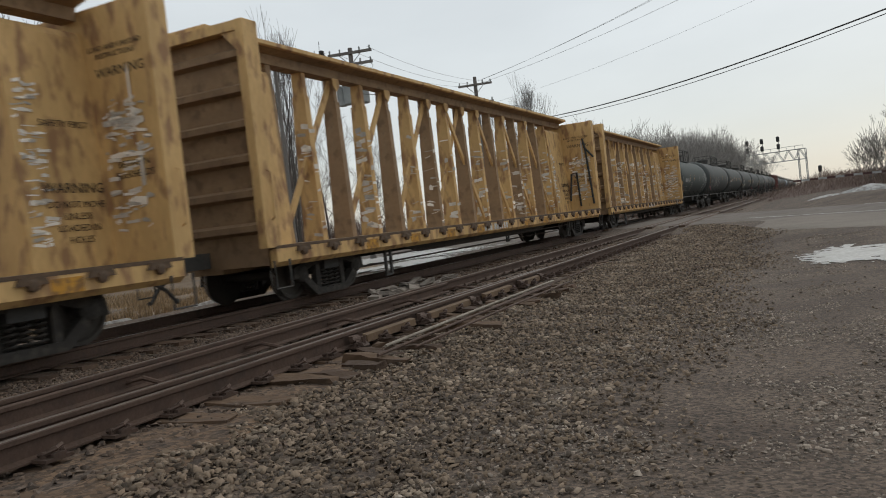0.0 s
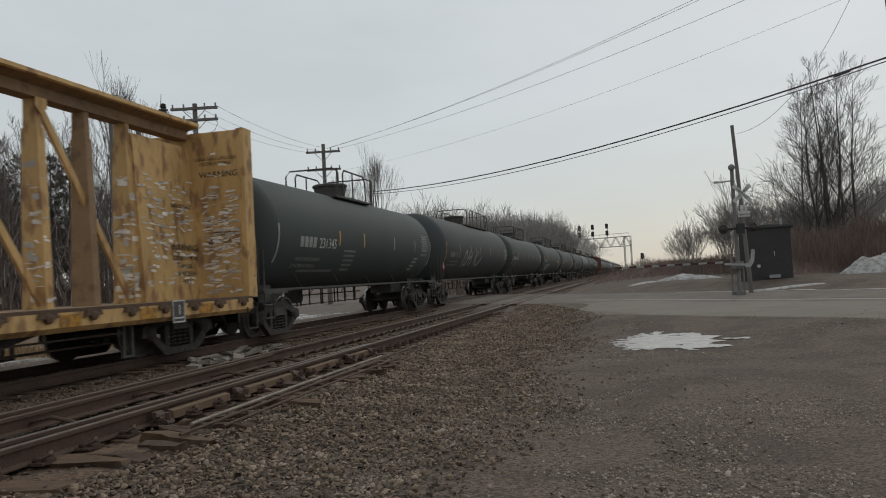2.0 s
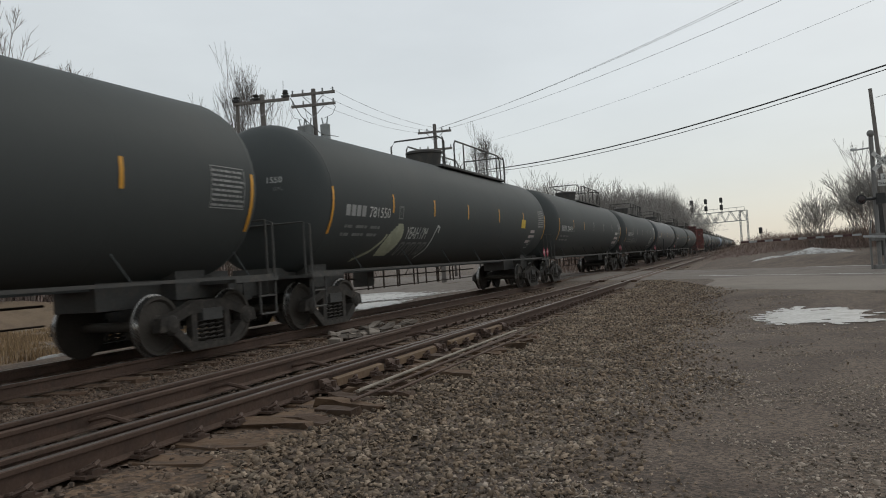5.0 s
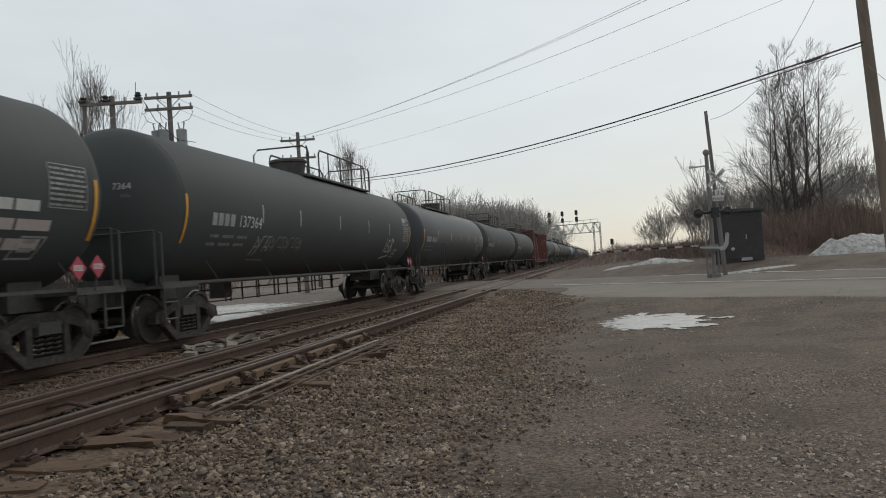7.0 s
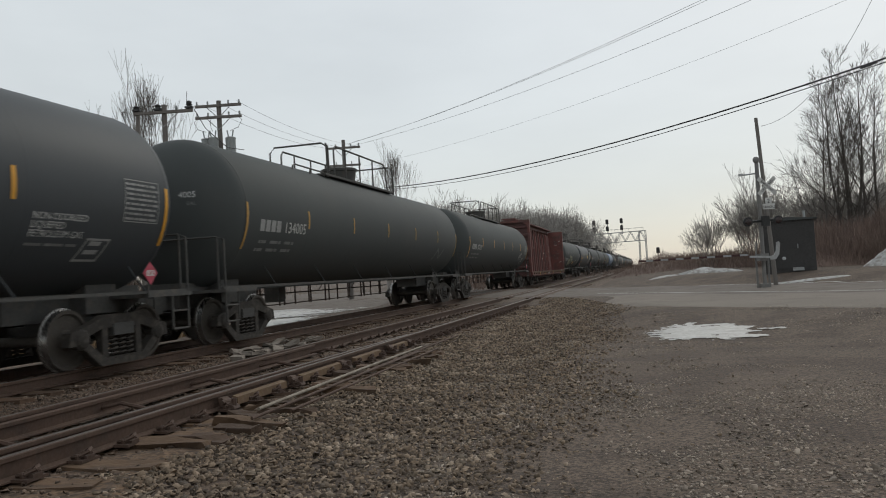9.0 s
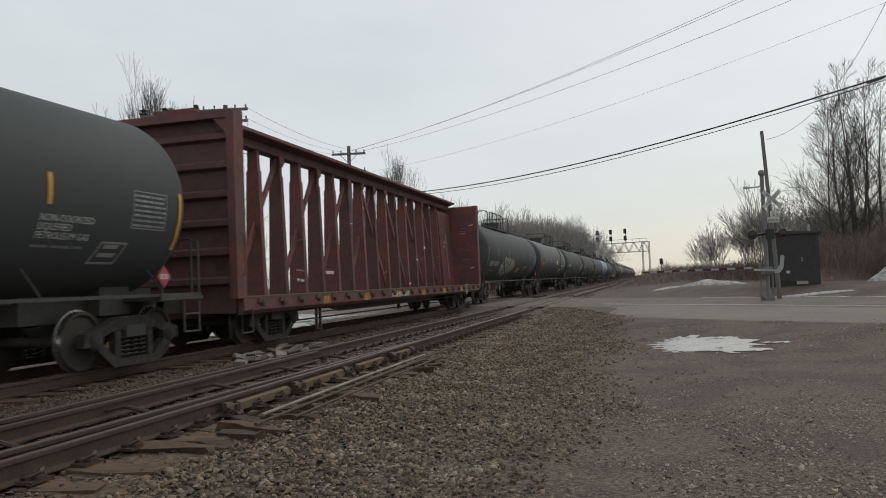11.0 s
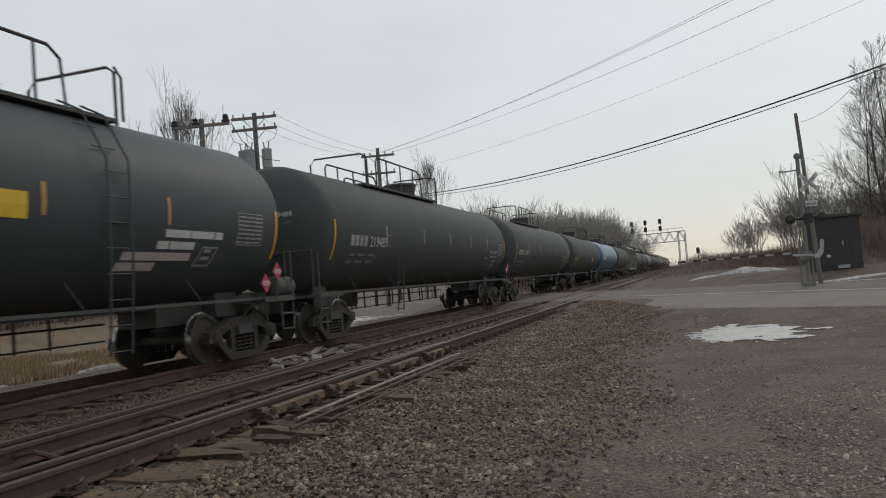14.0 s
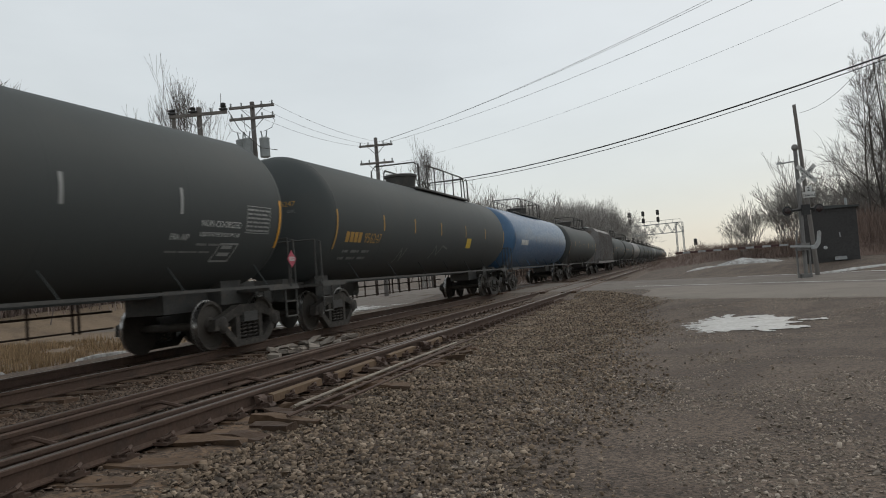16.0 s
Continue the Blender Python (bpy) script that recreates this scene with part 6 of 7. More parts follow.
for k, line in enumerate(("LIQUEFIED PETROLEUM GAS", "NON-ODORIZED")):
    tank_text(car, line, 0.125, 3.29 - 0.06 * k, 1.85 - 0.145 * k, M["white"], slant=0.2)
data_block(car, seam, y=7.19, z=2.15, rows=6)
boxed_mark(car, 6.39, 1.58, 0.55, 0.32)
placard(car, 7.89, 1.42)

car, u, h, seam = tank_car(272.5, 291.85, "black tank car with faded gold lettering and a yellow plate", rails="mid", paint="tanksheen")
number_marks(car, seam, "957820", "goldmark", size=0.345, z=2.13, y=-7.56, limits=("LD LMT 163200 LB 74 050 KG", "LT WT 99800 LB 45 250 KG"))
tank_text(car, "THE TANK CAR PEOPLE", 0.12, -7.56, 1.97, M["goldmark"])
boxed_mark(car, -4.98, 2.08, 0.22, 0.3)
bm = bmesh.new()
curved_patch(bm, 1.65, 2.41, 2.27, 2.6)
plate_ob = part("yellow_plate", bm, M["yellowsign"], car, "yellow sign plate with small print")
for yy, zz, row in ((5.05, 2.14, (0.62, 0.62, 0.22)), (4.9, 1.96, (0.28, 0.62)), (4.2, 1.79, (1.6,)), (4.15, 1.64, (0.85,))):
    bars(car, yy, zz, row, 0.12, M["white"] if zz > 1.8 else M["pinkmark"], gap=0.03)
data_block(car, seam, y=7.05, z=2.1, rows=6)
boxed_mark(car, 5.95, 1.7, 0.45, 0.32)
placard(car, 7.9, 1.36)
placard(car, 8.35, 1.58)
bm = bmesh.new()
lathe(bm, [(h - 1.24, 0.05), (h - 1.22, 0.14), (h - 1.16, 0.2), (h - 0.82, 0.2), (h - 0.815, 0.215), (h - 0.795, 0.215), (h - 0.79, 0.2), (h - 0.5, 0.2), (h - 0.44, 0.15), (h - 0.42, 0.05)], 16, 'Y', (1.2, 0, 1.29))
part("brake_cylinder", bm, M["steel"], car, smooth=True)

car, u, h, seam = tank_car(291.85, 311.7, "black liquefied gas tank car with white lettering", rails="long", spots=(-5.4, -2.3, 0.45, 3.05, 5.55), faded=1)
number_marks(car, seam, "219489", size=0.37, z=2.17, y=-seam + 0.9)
boxed_mark(car, -seam + 3.22, 2.2, 0.24, 0.3)
gas_words(car, 6.1, 2.16, 0.155, ("NON-ODORIZED", "LIQUEFIED PETROLEUM GAS"), fra=5.36)
data_block(car, seam, y=7.5, z=2.12, rows=5)
boxed_mark(car, 6.68, 1.58, 0.58, 0.32)
placard(car, h - 1.15, 1.45)
placard(car, h - 0.85, 1.56)

car, u, h, seam = tank_car(311.7, 331.7, "black liquefied gas tank car with white lettering", rails="long", faded=3)
number_marks(car, seam, "218945", size=0.37, z=2.17, y=-seam + 0.6, limits=("LD LMT 183400 LB 74100 KG", "LT WT 99600 LB 45200 KG"))
boxed_mark(car, -seam + 3.2, 2.2, 0.24, 0.3)
gas_words(car, 6.1, 2.16, 0.155, ("NON-ODORIZED", "LIQUEFIED PETROLEUM GAS"), fra=5.36)
data_block(car, seam, y=7.5, z=2.12, rows=5)
boxed_mark(car, 6.68, 1.58, 0.58, 0.32)
placard(car, h - 0.9, 1.6)

car, u, h, seam = tank_car(331.7, 351.6, "dull black tank car with gold number and thin graffiti", rails="rear", tape="goldmark")
number_marks(car, seam, "956247", "goldmark", size=0.35, z=2.0)
bm = bmesh.new()
curved_patch(bm, 2.6, 3.2, 1.95, 2.3)
part("yellow_plate", bm, M["yellowsign"], car)
y = -seam + 4.4
stroke(car, [[(y, 1.5), (y + 0.2, 1.9), (y + 0.4, 1.55), (y + 0.6, 1.9)], [(y + 3.0, 1.6), (y + 3.3, 2.0), (y + 3.6, 1.7), (y + 4.0, 2.0), (y + 4.6, 1.9)]], 0.05, M["greymark"], label="thin pale scrawl")

car, u, h, seam = tank_car(351.6, 370.6, "bright blue tank car among the black ones", paint="tankblue", rails="even", tape="greymark")
bars(car, -seam + 1.4, 2.2, (0.25, 0.25, 0.25, 0.5, 0.25), 0.26, M["white"])
car, u, h, seam = tank_car(370.6, 389.6, BLACK, rails="rear")
covered_hopper(389.6, 407.0, "weathered grey covered hopper car")
q = 407.0
for k in range(16):
    L = (19.9, 19.0, 19.9, 16.6)[k % 4]
    tank_car(q, q + L, "dark weathered tank car farther back in the train", paint="tankgrey" if k % 5 == 2 else "tank", rails=("long", "even", "rear", "short")[k % 4], detail=False)
    q += L
patch("snow_mound", 12.0, 39.2, 2.25, 1.3, "grey ploughed snow pile beside the road", M["snow"], 11.0, height=1.0, n=60)
patch("snow_bank", 3.3, 45.4, 1.7, 0.6, "low ragged bank of old snow beyond the crossing", M["snow"], 13.0, height=0.3, ragged=0.75, turn=-18, n=64)
patch("snow_patch", 1.0, 45.8, 0.85, 0.5, "thin patch of old snow beyond the crossing", M["snow"], 15.0, height=0.1)
patch("snow_patch", 6.2, 33.0, 1.5, 0.22, "thin line of snow along the road edge", M["snow"], 17.0, height=0.08)
for k, (cx, cy, rx, ry) in enumerate(((-12.7, 14.4, 0.09, 0.9), (-12.9, 11.4, 0.08, 0.5), (-18, 36, 1.2, 1.6))):
    patch("snow_patch", cx, cy, rx, ry, "wet patch of melting snow behind the tracks", M["snow"], 21.0 + k, lift=0.05, height=0.04, ragged=0.6)
streaked_patch("melting_snow", -12.6, 23.6, 1.7, 4.3, "streaky melting snow at the foot of the track bed", M["ice"], 5.0, hx=0.07, hy=0.13, lift=0.05, tilt=0.4, cover=0.2)
streaked_patch("melting_snow", -16.4, 30.5, 4.0, 6.2, "broad melting sheet of wet snow behind the tracks", M["ice"], 9.0, hx=0.14, hy=0.2, lift=0.05, tilt=-0.5, cover=0.12)

# dry grass and a lane behind the train
gxs, gys = steps(((-90, -20, 14), (-20, -12.75, 12))), steps(((-40, 26, 34),))
tagged(sheet("grass_field", gxs, gys, lambda x, y: ground_z(x, y) + 0.03 + 0.05 * noise.noise((x, y, 1.0)), M["grass"]), "dry tan winter grass behind the tracks", kind="structure")
gxs, gys = steps(((-30, -12.9, 12),)), steps(((-40, 90, 60),))
tagged(sheet("lane", gxs, gys, lambda x, y: ground_z(x, y) + 0.012, M["asphalt"]), "pale wet asphalt lane behind the tracks", kind="structure")


def blades(name, n, area, seed, material, label, tall=0.35):
    rng = np.random.default_rng(seed)
    x = rng.uniform(area[0], area[1], n)
    y = rng.uniform(area[2], area[3], n)
    z = np.array([ground_z(a, b) for a, b in zip(x, y)])
    h = rng.uniform(0.3, 1.0, n) * tall * np.array([max(0.12, 0.55 + 1.1 * noise.noise((a * 0.8, b * 0.8, 3.0))) for a, b in zip(x, y)])
    a = rng.uniform(0, 6.283, n)
    lean = rng.uniform(0.0, 0.5, n) * h
    w = 0.012
    verts, faces = [], []
    for i in range(n):
        c, s = math.cos(a[i]), math.sin(a[i])
        verts += [(x[i] - s * w, y[i] + c * w, z[i]), (x[i] + s * w, y[i] - c * w, z[i]), (x[i] + c * lean[i], y[i] + s * lean[i], z[i] + h[i])]
        faces.append((3 * i, 3 * i + 1, 3 * i + 2))
    return tagged(new(name, soup(name, verts, faces, material)), label, "grass", kind="stuff")


blades("tall_dry_grass", 42000, (-22, -12.95, 4, 20.5), 31, M["straw"], "tall dry straw-coloured grass behind the tracks")


# ---------------------------------------------------------------- trees
def limb(rng, verts, faces, p, d, length, r, kids, cut, spread, up):
    """One tapering limb and, from it, as many finer ones as kids names for each order."""
    if not kids:
        u = d.orthogonal().normalized() * max(cut, r) * 1.25
        w = d.cross(u)
        k = len(verts)
        verts += [tuple(p + u), tuple(p - u * 0.5 + w * 0.87), tuple(p - u * 0.5 - w * 0.87), tuple(p + d * length)]
        faces += [(k, k + 1, k + 3), (k + 1, k + 2, k + 3), (k + 2, k, k + 3)]
        return
    segs = 4 if len(kids) > 2 else 3 if len(kids) > 1 else 2
    n = 5 if len(kids) > 2 else 3
    pts, q, dd = [p], p, d
    for i in range(segs):
        dd = (dd + Vector((rng.uniform(-1, 1), rng.uniform(-1, 1), rng.uniform(-0.5, 0.5) + up)) * 0.13).normalized()
        q = q + dd * (length / segs)
        pts.append(q)
    start = len(verts)
    for i, c in enumerate(pts):
        t = (pts[min(i + 1, segs)] - pts[max(i - 1, 0)]).normalized()
        u = t.orthogonal().normalized()
        w = t.cross(u)
        rr = max(cut, r * (1 - 0.8 * i / segs))
        for k in range(n):
            a = 2 * math.pi * k / n
            verts.append(tuple(c + (u * math.cos(a) + w * math.sin(a)) * rr))
    for i in range(segs):
        for k in range(n):
            a, b = start + i * n + k, start + i * n + (k + 1) % n
            faces.append((a, b, b + n, a + n))
    turn = rng.uniform(0, 6.283)
    for k in range(kids[0]):
        f = 0.22 + 0.78 * (k + rng.random()) / kids[0]
        i = min(segs - 1, int(f * segs))
        base = pts[i].lerp(pts[i + 1], min(1.0, f * segs - i))
        along = (pts[i + 1] - pts[i]).normalized()
        turn += 2.4 + rng.uniform(-0.6, 0.6)
        u = along.orthogonal().normalized()
        w = along.cross(u)
        tilt = spread * rng.uniform(0.6, 1.25)
        nd = along * math.cos(tilt) + (u * math.cos(turn) + w * math.sin(turn)) * math.sin(tilt)
        nd = (nd + Vector((0, 0, 0.22 * up))).normalized()
        limb(rng, verts, faces, base, nd, length * rng.uniform(0.6, 0.95) * (1.1 - 0.5 * f), r * (1 - 0.8 * f) * rng.uniform(0.5, 0.75), kids[1:], cut, spread, up)


def tree_meshes(seed, height, trunk_r, stems=2, kids=(15, 5, 4, 2), cut=0.006, lean=0.15, low=0.14, spread=0.52, up=0.35, reach=0.33, bark="bark", twig="twig"):
    """Stems that rise together from one foot, each with limbs, branches and fine twigs."""
    rng = random.Random(seed)
    tv, tf, cv, cf = [], [], [], []
    for s in range(stems):
        a = 2 * math.pi * (s + rng.random() * 0.5) / stems
        tip = lean * (0.5 + 0.8 * rng.random()) if s or stems == 1 else lean * 0.2
        if stems > 5:
            tip = lean * 1.25 * math.sqrt(rng.random())
        d = Vector((math.cos(a) * tip, math.sin(a) * tip, 1)).normalized()
        spot = 0.3 if stems < 6 else 0.06 * stems * rng.random()
        q = Vector((math.cos(a) * spot, math.sin(a) * spot, -0.1)) if stems > 1 else Vector((0, 0, -0.1))
        stem_h = height * (1.0 if s == 0 else rng.uniform(0.75, 0.97) if stems < 6 else rng.uniform(0.8, 1.0) * (1 - 0.22 * (tip / lean) ** 2))
        count = 10
        pts = [q]
        for i in range(count):
            d = (d + Vector((rng.uniform(-1, 1), rng.uniform(-1, 1), 0.35)) * 0.06).normalized()
            q = q + d * stem_h / count
            pts.append(q)
        start = len(tv)
        for i, c in enumerate(pts):
            rr = max(cut, trunk_r * (1 - 0.95 * i / count) * (1.3 if i == 0 else 1))
            for k in range(6):
                b = math.pi * k / 3
                tv.append((c.x + rr * math.cos(b), c.y + rr * math.sin(b), c.z))
        for i in range(count):
            for k in range(6):
                b, c = start + i * 6 + k, start + i * 6 + (k + 1) % 6
                tf.append((b, c, c + 6, b + 6))
        turn = rng.uniform(0, 6.283)
        for k in range(kids[0]):
            f = low + (0.98 - low) * (k + rng.random()) / kids[0]
            i = min(count - 1, int(f * count))
            p = pts[i].lerp(pts[i + 1], f * count - i)
            turn += 2.4 + rng.uniform(-0.6, 0.6)
            tilt = (0.95 - 0.45 * f) * rng.uniform(0.75, 1.2)
            nd = Vector((math.cos(turn) * math.sin(tilt), math.sin(turn) * math.sin(tilt), math.cos(tilt)))
            L = stem_h * reach * (1.0 - 0.72 * f) * rng.uniform(0.7, 1.15)
            limb(rng, cv, cf, p, nd, L, trunk_r * (1.05 - f) * 0.45, kids[1:], cut, spread, up)
    return soup("trunk", tv, tf, M[bark]), soup("crown", cv, cf, M[twig])


def forked_meshes(seed, height, r, stems, orders, lean, wide=0.42, cut=0.008, bark="bark", twig="twig", first=1.0, rise=0.06):
    """Stems that fork again and again into a rounded crown of fine ascending twigs."""
    rng = random.Random(seed)
    tv, tf, cv, cf = [], [], [], []
    fall = 0.80
    step = height / (first + fall * (1 - fall ** orders) / (1 - fall)) * 1.12

    def grow(p, d, length, rad, left, verts, faces):
        mid = p + (d + Vector((rng.uniform(-1, 1), rng.uniform(-1, 1), rng.uniform(-0.3, 0.5))) * 0.10).normalized() * length * 0.5
        dd = (d + Vector((rng.uniform(-1, 1), rng.uniform(-1, 1), rng.uniform(0.1, 0.7))) * 0.12).normalized()
        end = mid + dd * length * 0.5
        u = d.orthogonal().normalized()
        w = d.cross(u)
        n = 5 if left > orders - 2 else 3
        k = len(verts)
        for c, q in ((p, rad), (mid, rad * 0.85), (end, rad * 0.7)):
            q = max(cut, q)
            verts += [tuple(c + (u * math.cos(6.283 * a / n) + w * math.sin(6.283 * a / n)) * q) for a in range(n)]
        for j in (0, n):
            faces += [(k + j + a, k + j + (a + 1) % n, k + j + n + (a + 1) % n, k + j + n + a) for a in range(n)]
        if left == 0:
            return
        count = 3 if rng.random() < 0.55 else 2
        turn = rng.uniform(0, 6.283)
        for c in range(count):
            turn += 6.283 / count + rng.uniform(-0.5, 0.5)
            tilt = wide * (rng.uniform(0.25, 0.6) if c == 0 else rng.uniform(0.7, 1.35))
            nd = (dd * math.cos(tilt) + (u * math.cos(turn) + w * math.sin(turn)) * math.sin(tilt) + Vector((0, 0, rise))).normalized()
            base = end if c == 0 else p.lerp(end, rng.uniform(0.55, 1.0))
            grow(base, nd, length * fall * rng.uniform(0.78, 1.15), rad * (0.72 if c == 0 else 0.55), left - 1, cv, cf)

    for s in range(stems):
        a = 2.4 * s + rng.uniform(-0.4, 0.4)
        tip = lean * math.sqrt((s + 0.3) / stems)
        d = Vector((math.cos(a) * tip, math.sin(a) * tip, 1)).normalized()
        grow(Vector((math.cos(a), math.sin(a), 0)) * 0.05 * s + Vector((0, 0, -0.1)), d, step * first * rng.uniform(0.85, 1.1), r, orders, tv, tf)
    k = height / max(v[2] for v in cv)
    tv, cv = ([(x * k, y * k, z * k) for x, y, z in vs] for vs in (tv, cv))
    return soup("trunk", tv, tf, M[bark]), soup("crown", cv, cf, M[twig])


def tree(meshes, x, y, label, size=1.0, turn=0.0, z=None, name="bare_tree", group="bare trees"):
    t = thing(name, label, "tree", group, m=Matrix.LocRotScale((x, y, ground_z(x, y) if z is None else z), Euler((0, 0, radians(turn))), (size, size, size)))
    part("trunk", meshes[0], None, t)
    part("crown", meshes[1], None, t)
    return t


BIG = [tree_meshes(s, 12.0, 0.12, stems=n, cut=0.007, lean=l) for s, n, l in ((1, 2, 0.16), (2, 3, 0.2), (3, 1, 0.06))]
BUSH = [forked_meshes(s, 8.2, 0.05, 9, 5, 0.40, wide=0.40, cut=0.012, bark="twigwood", twig="twighaze", first=0.8) for s in (21, 22, 23)]
LONE = forked_meshes(32, 12.0, 0.15, 2, 7, 0.05, wide=0.44, cut=0.010, first=3.2, rise=0.42)
WOOD = [tree_meshes(s, 12.0, 0.11, stems=2, kids=(14, 6, 4), lean=0.2, cut=0.009, bark="twigwood", twig="twigwood") for s in (11, 12, 13)]
# Far crowns take the twig colour paled for haze.
FAR = [forked_meshes(s, 12.0, 0.16, 2, 6, 0.14, wide=0.46, cut=0.018, bark="twighaze", twig="twighaze", first=1.5, rise=0.1) for s in (6, 7, 8, 9)]

# the clump across the road
rnd = random.Random(3)
for k, (v, x, y, s) in enumerate(((1, 12.0, 50.5, 1.04), (0, 10.9, 50.0, 0.86), (2, 13.4, 50.0, 0.95), (0, 12.7, 51.5, 0.92))):
    tree(BIG[v], x, y, "tall bare deciduous tree in a thicket across the road", s, (40, 200, 15, 100)[k])
for k, (x, y, s) in enumerate(((8.0, 60, 0.92), (9.2, 61, 0.86), (8.6, 59.5, 0.8), (7.3, 61, 0.66), (10.4, 54, 0.66), (11.6, 54, 0.74), (12.8, 55, 0.78), (14.0, 54, 0.7), (11.6, 60, 0.66), (13.6, 62, 0.62), (15.5, 60, 0.6), (5.1, 62, 0.62), (4.3, 63, 0.46), (10.2, 51, 0.72), (17.4, 64, 0.95), (19.0, 66, 1.05), (21.0, 67, 1.1), (23.2, 66, 1.05), (25.5, 67, 1.1), (28, 66, 1.05))):
    tree(BUSH[k % 3], x, y, "bare grey shrubby tree behind the crossing gate", s, rnd.uniform(0, 360))
# lone trees past the poles on the far side of the train
tree(LONE, -25.7, 36.0, "bare fan-crowned tree standing behind the utility poles", 1.17, 28)
tree(LONE, -19.6, 60.0, "bare tree standing behind the utility poles", 1.04, 10)
tree(BIG[2], -22.6, 60.0, "bare tree standing behind the utility poles", 0.78, 200)
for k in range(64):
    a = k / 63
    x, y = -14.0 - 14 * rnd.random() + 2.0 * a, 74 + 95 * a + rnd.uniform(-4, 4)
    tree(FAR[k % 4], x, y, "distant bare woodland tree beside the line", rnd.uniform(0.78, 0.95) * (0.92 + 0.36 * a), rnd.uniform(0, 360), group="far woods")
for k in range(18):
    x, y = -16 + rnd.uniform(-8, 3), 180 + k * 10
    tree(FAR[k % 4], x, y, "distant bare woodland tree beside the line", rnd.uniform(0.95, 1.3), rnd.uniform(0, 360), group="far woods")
# woods behind the near end of the train
for k in range(96):
    x, y = -29 - rnd.random() * 14, 4 + 50 * rnd.random() ** 1.3
    tree(WOOD[k % 3], x, y, "bare tree in the woods behind the tracks", rnd.uniform(0.7, 0.95) * (1.3 if y < 25 else 1.0), rnd.uniform(0, 360), group="woods")


def pine_meshes(seed, height):
    rng = random.Random(seed)
    bm = bmesh.new()
    tube(bm, [(0, 0, -0.1), (0.1, 0, height * 0.5), (0, 0.1, height)], 0.16, 6, 0.03)
    trunk = as_mesh("trunk", bm, M["bark"])
    verts, faces = [], []
    z = height * 0.3
    while z < height:
        f = (height - z) / height
        for k in range(rng.randint(4, 6)):
            a = rng.uniform(0, 6.283)
            L = (0.5 + 2.6 * f) * rng.uniform(0.6, 1.0)
            for j in range(int(26 * L)):
                t = rng.uniform(0.25, 1.0)
                c = Vector((math.cos(a) * L * t, math.sin(a) * L * t, z + 0.25 * L * t)) + Vector((rng.gauss(0, 0.14), rng.gauss(0, 0.14), rng.gauss(0, 0.12)))
                i = len(verts)
                for q in range(3):
                    verts.append(tuple(c + Vector((rng.uniform(-0.16, 0.16), rng.uniform(-0.16, 0.16), rng.uniform(-0.12, 0.16)))))
                faces.append((i, i + 1, i + 2))
        z += height * 0.055
    return trunk, soup("crown", verts, faces, M["needle"])


PINE = [pine_meshes(s, 11.0) for s in (1, 2)]
for k in range(80):
    py = 4 + 27 * rnd.random() ** 0.7 if k % 5 else 30 + 12 * rnd.random()
    tree(PINE[k % 2], -31 - rnd.random() * 8, py, "dark pine among the bare woods", rnd.uniform(0.9, 1.25) * (1.15 if py < 14 else 1 if py < 27 else 0.8), rnd.uniform(0, 360), name="pine_tree", group="pines")


# thick low brush: banks of fine stems
def brush(name, n, line, depth, tall, seed, label, material, width=0.02):
    """A tangle of short thin twigs that fills a low uneven hedge."""
    rng = np.random.default_rng(seed)
    verts, faces = [], []
    pts = [Vector(p) for p in line]
    for i in range(n):
        f = rng.random() * (len(pts) - 1)
        k = int(f)
        p = pts[k].lerp(pts[k + 1], f - k)
        x, y = p.x + rng.normal(0, depth), p.y + rng.normal(0, depth)
        top = tall * (0.8 + 0.5 * noise.noise((x * 0.35, y * 0.35, seed)) + 0.35 * noise.noise((x * 1.1, y * 1.1, seed)))
        z = ground_z(x, y) - 0.05 + top * 0.72 * rng.random() ** 1.15
        h = top * rng.uniform(0.14, 0.34)
        a, le = rng.uniform(0, 6.283), rng.uniform(0.0, 1.1) * h
        t = rng.uniform(0, 3.14)
        wx, wy = math.cos(t) * width, math.sin(t) * width
        b = len(verts)
        mx, my = x + math.cos(a) * le * 0.4, y + math.sin(a) * le * 0.4
        verts += [(x - wx, y - wy, z), (x + wx, y + wy, z), (mx - wx * 0.7, my - wy * 0.7, z + h * 0.6), (mx + wx * 0.7, my + wy * 0.7, z + h * 0.6), (x + math.cos(a) * le, y + math.sin(a) * le, z + h)]
        faces += [(b, b + 1, b + 3), (b, b + 3, b + 2), (b + 2, b + 3, b + 4)]
    return tagged(new(name, soup(name, verts, faces, material)), label, "brush", kind="stuff")


# low banks of earth under the brush
def bank(name, pts, wide, tall, label, material="brush"):
    verts, faces = [], []
    n, m = 60, 8
    P = [Vector(p) for p in pts]
    for i in range(n + 1):
        f = i / n * (len(P) - 1)
        k = min(int(f), len(P) - 2)
        p = P[k].lerp(P[k + 1], f - k)
        d = (P[k + 1] - P[k]).normalized()
        nr = Vector((-d.y, d.x))
        for j in range(m + 1):
            q = p + nr * wide * (j / m - 0.5)
            hgt = tall * math.sin(math.pi * j / m) ** 0.8 * (0.85 + 0.3 * noise.noise((q.x * 0.25, q.y * 0.25, 2.0)))
            verts.append((q.x, q.y, ground_z(q.x, q.y) - 0.05 + hgt + 0.12 * noise.noise((q.x * 1.5, q.y * 1.5, 4.0)) * (0 < j < m)))
    for i in range(n):
        for j in range(m):
            a = i * (m + 1) + j
            faces.append((a, a + 1, a + m + 2, a + m + 1))
    return tagged(new(name, soup(name, verts, faces, M[material])), label, "bank", kind="structure")


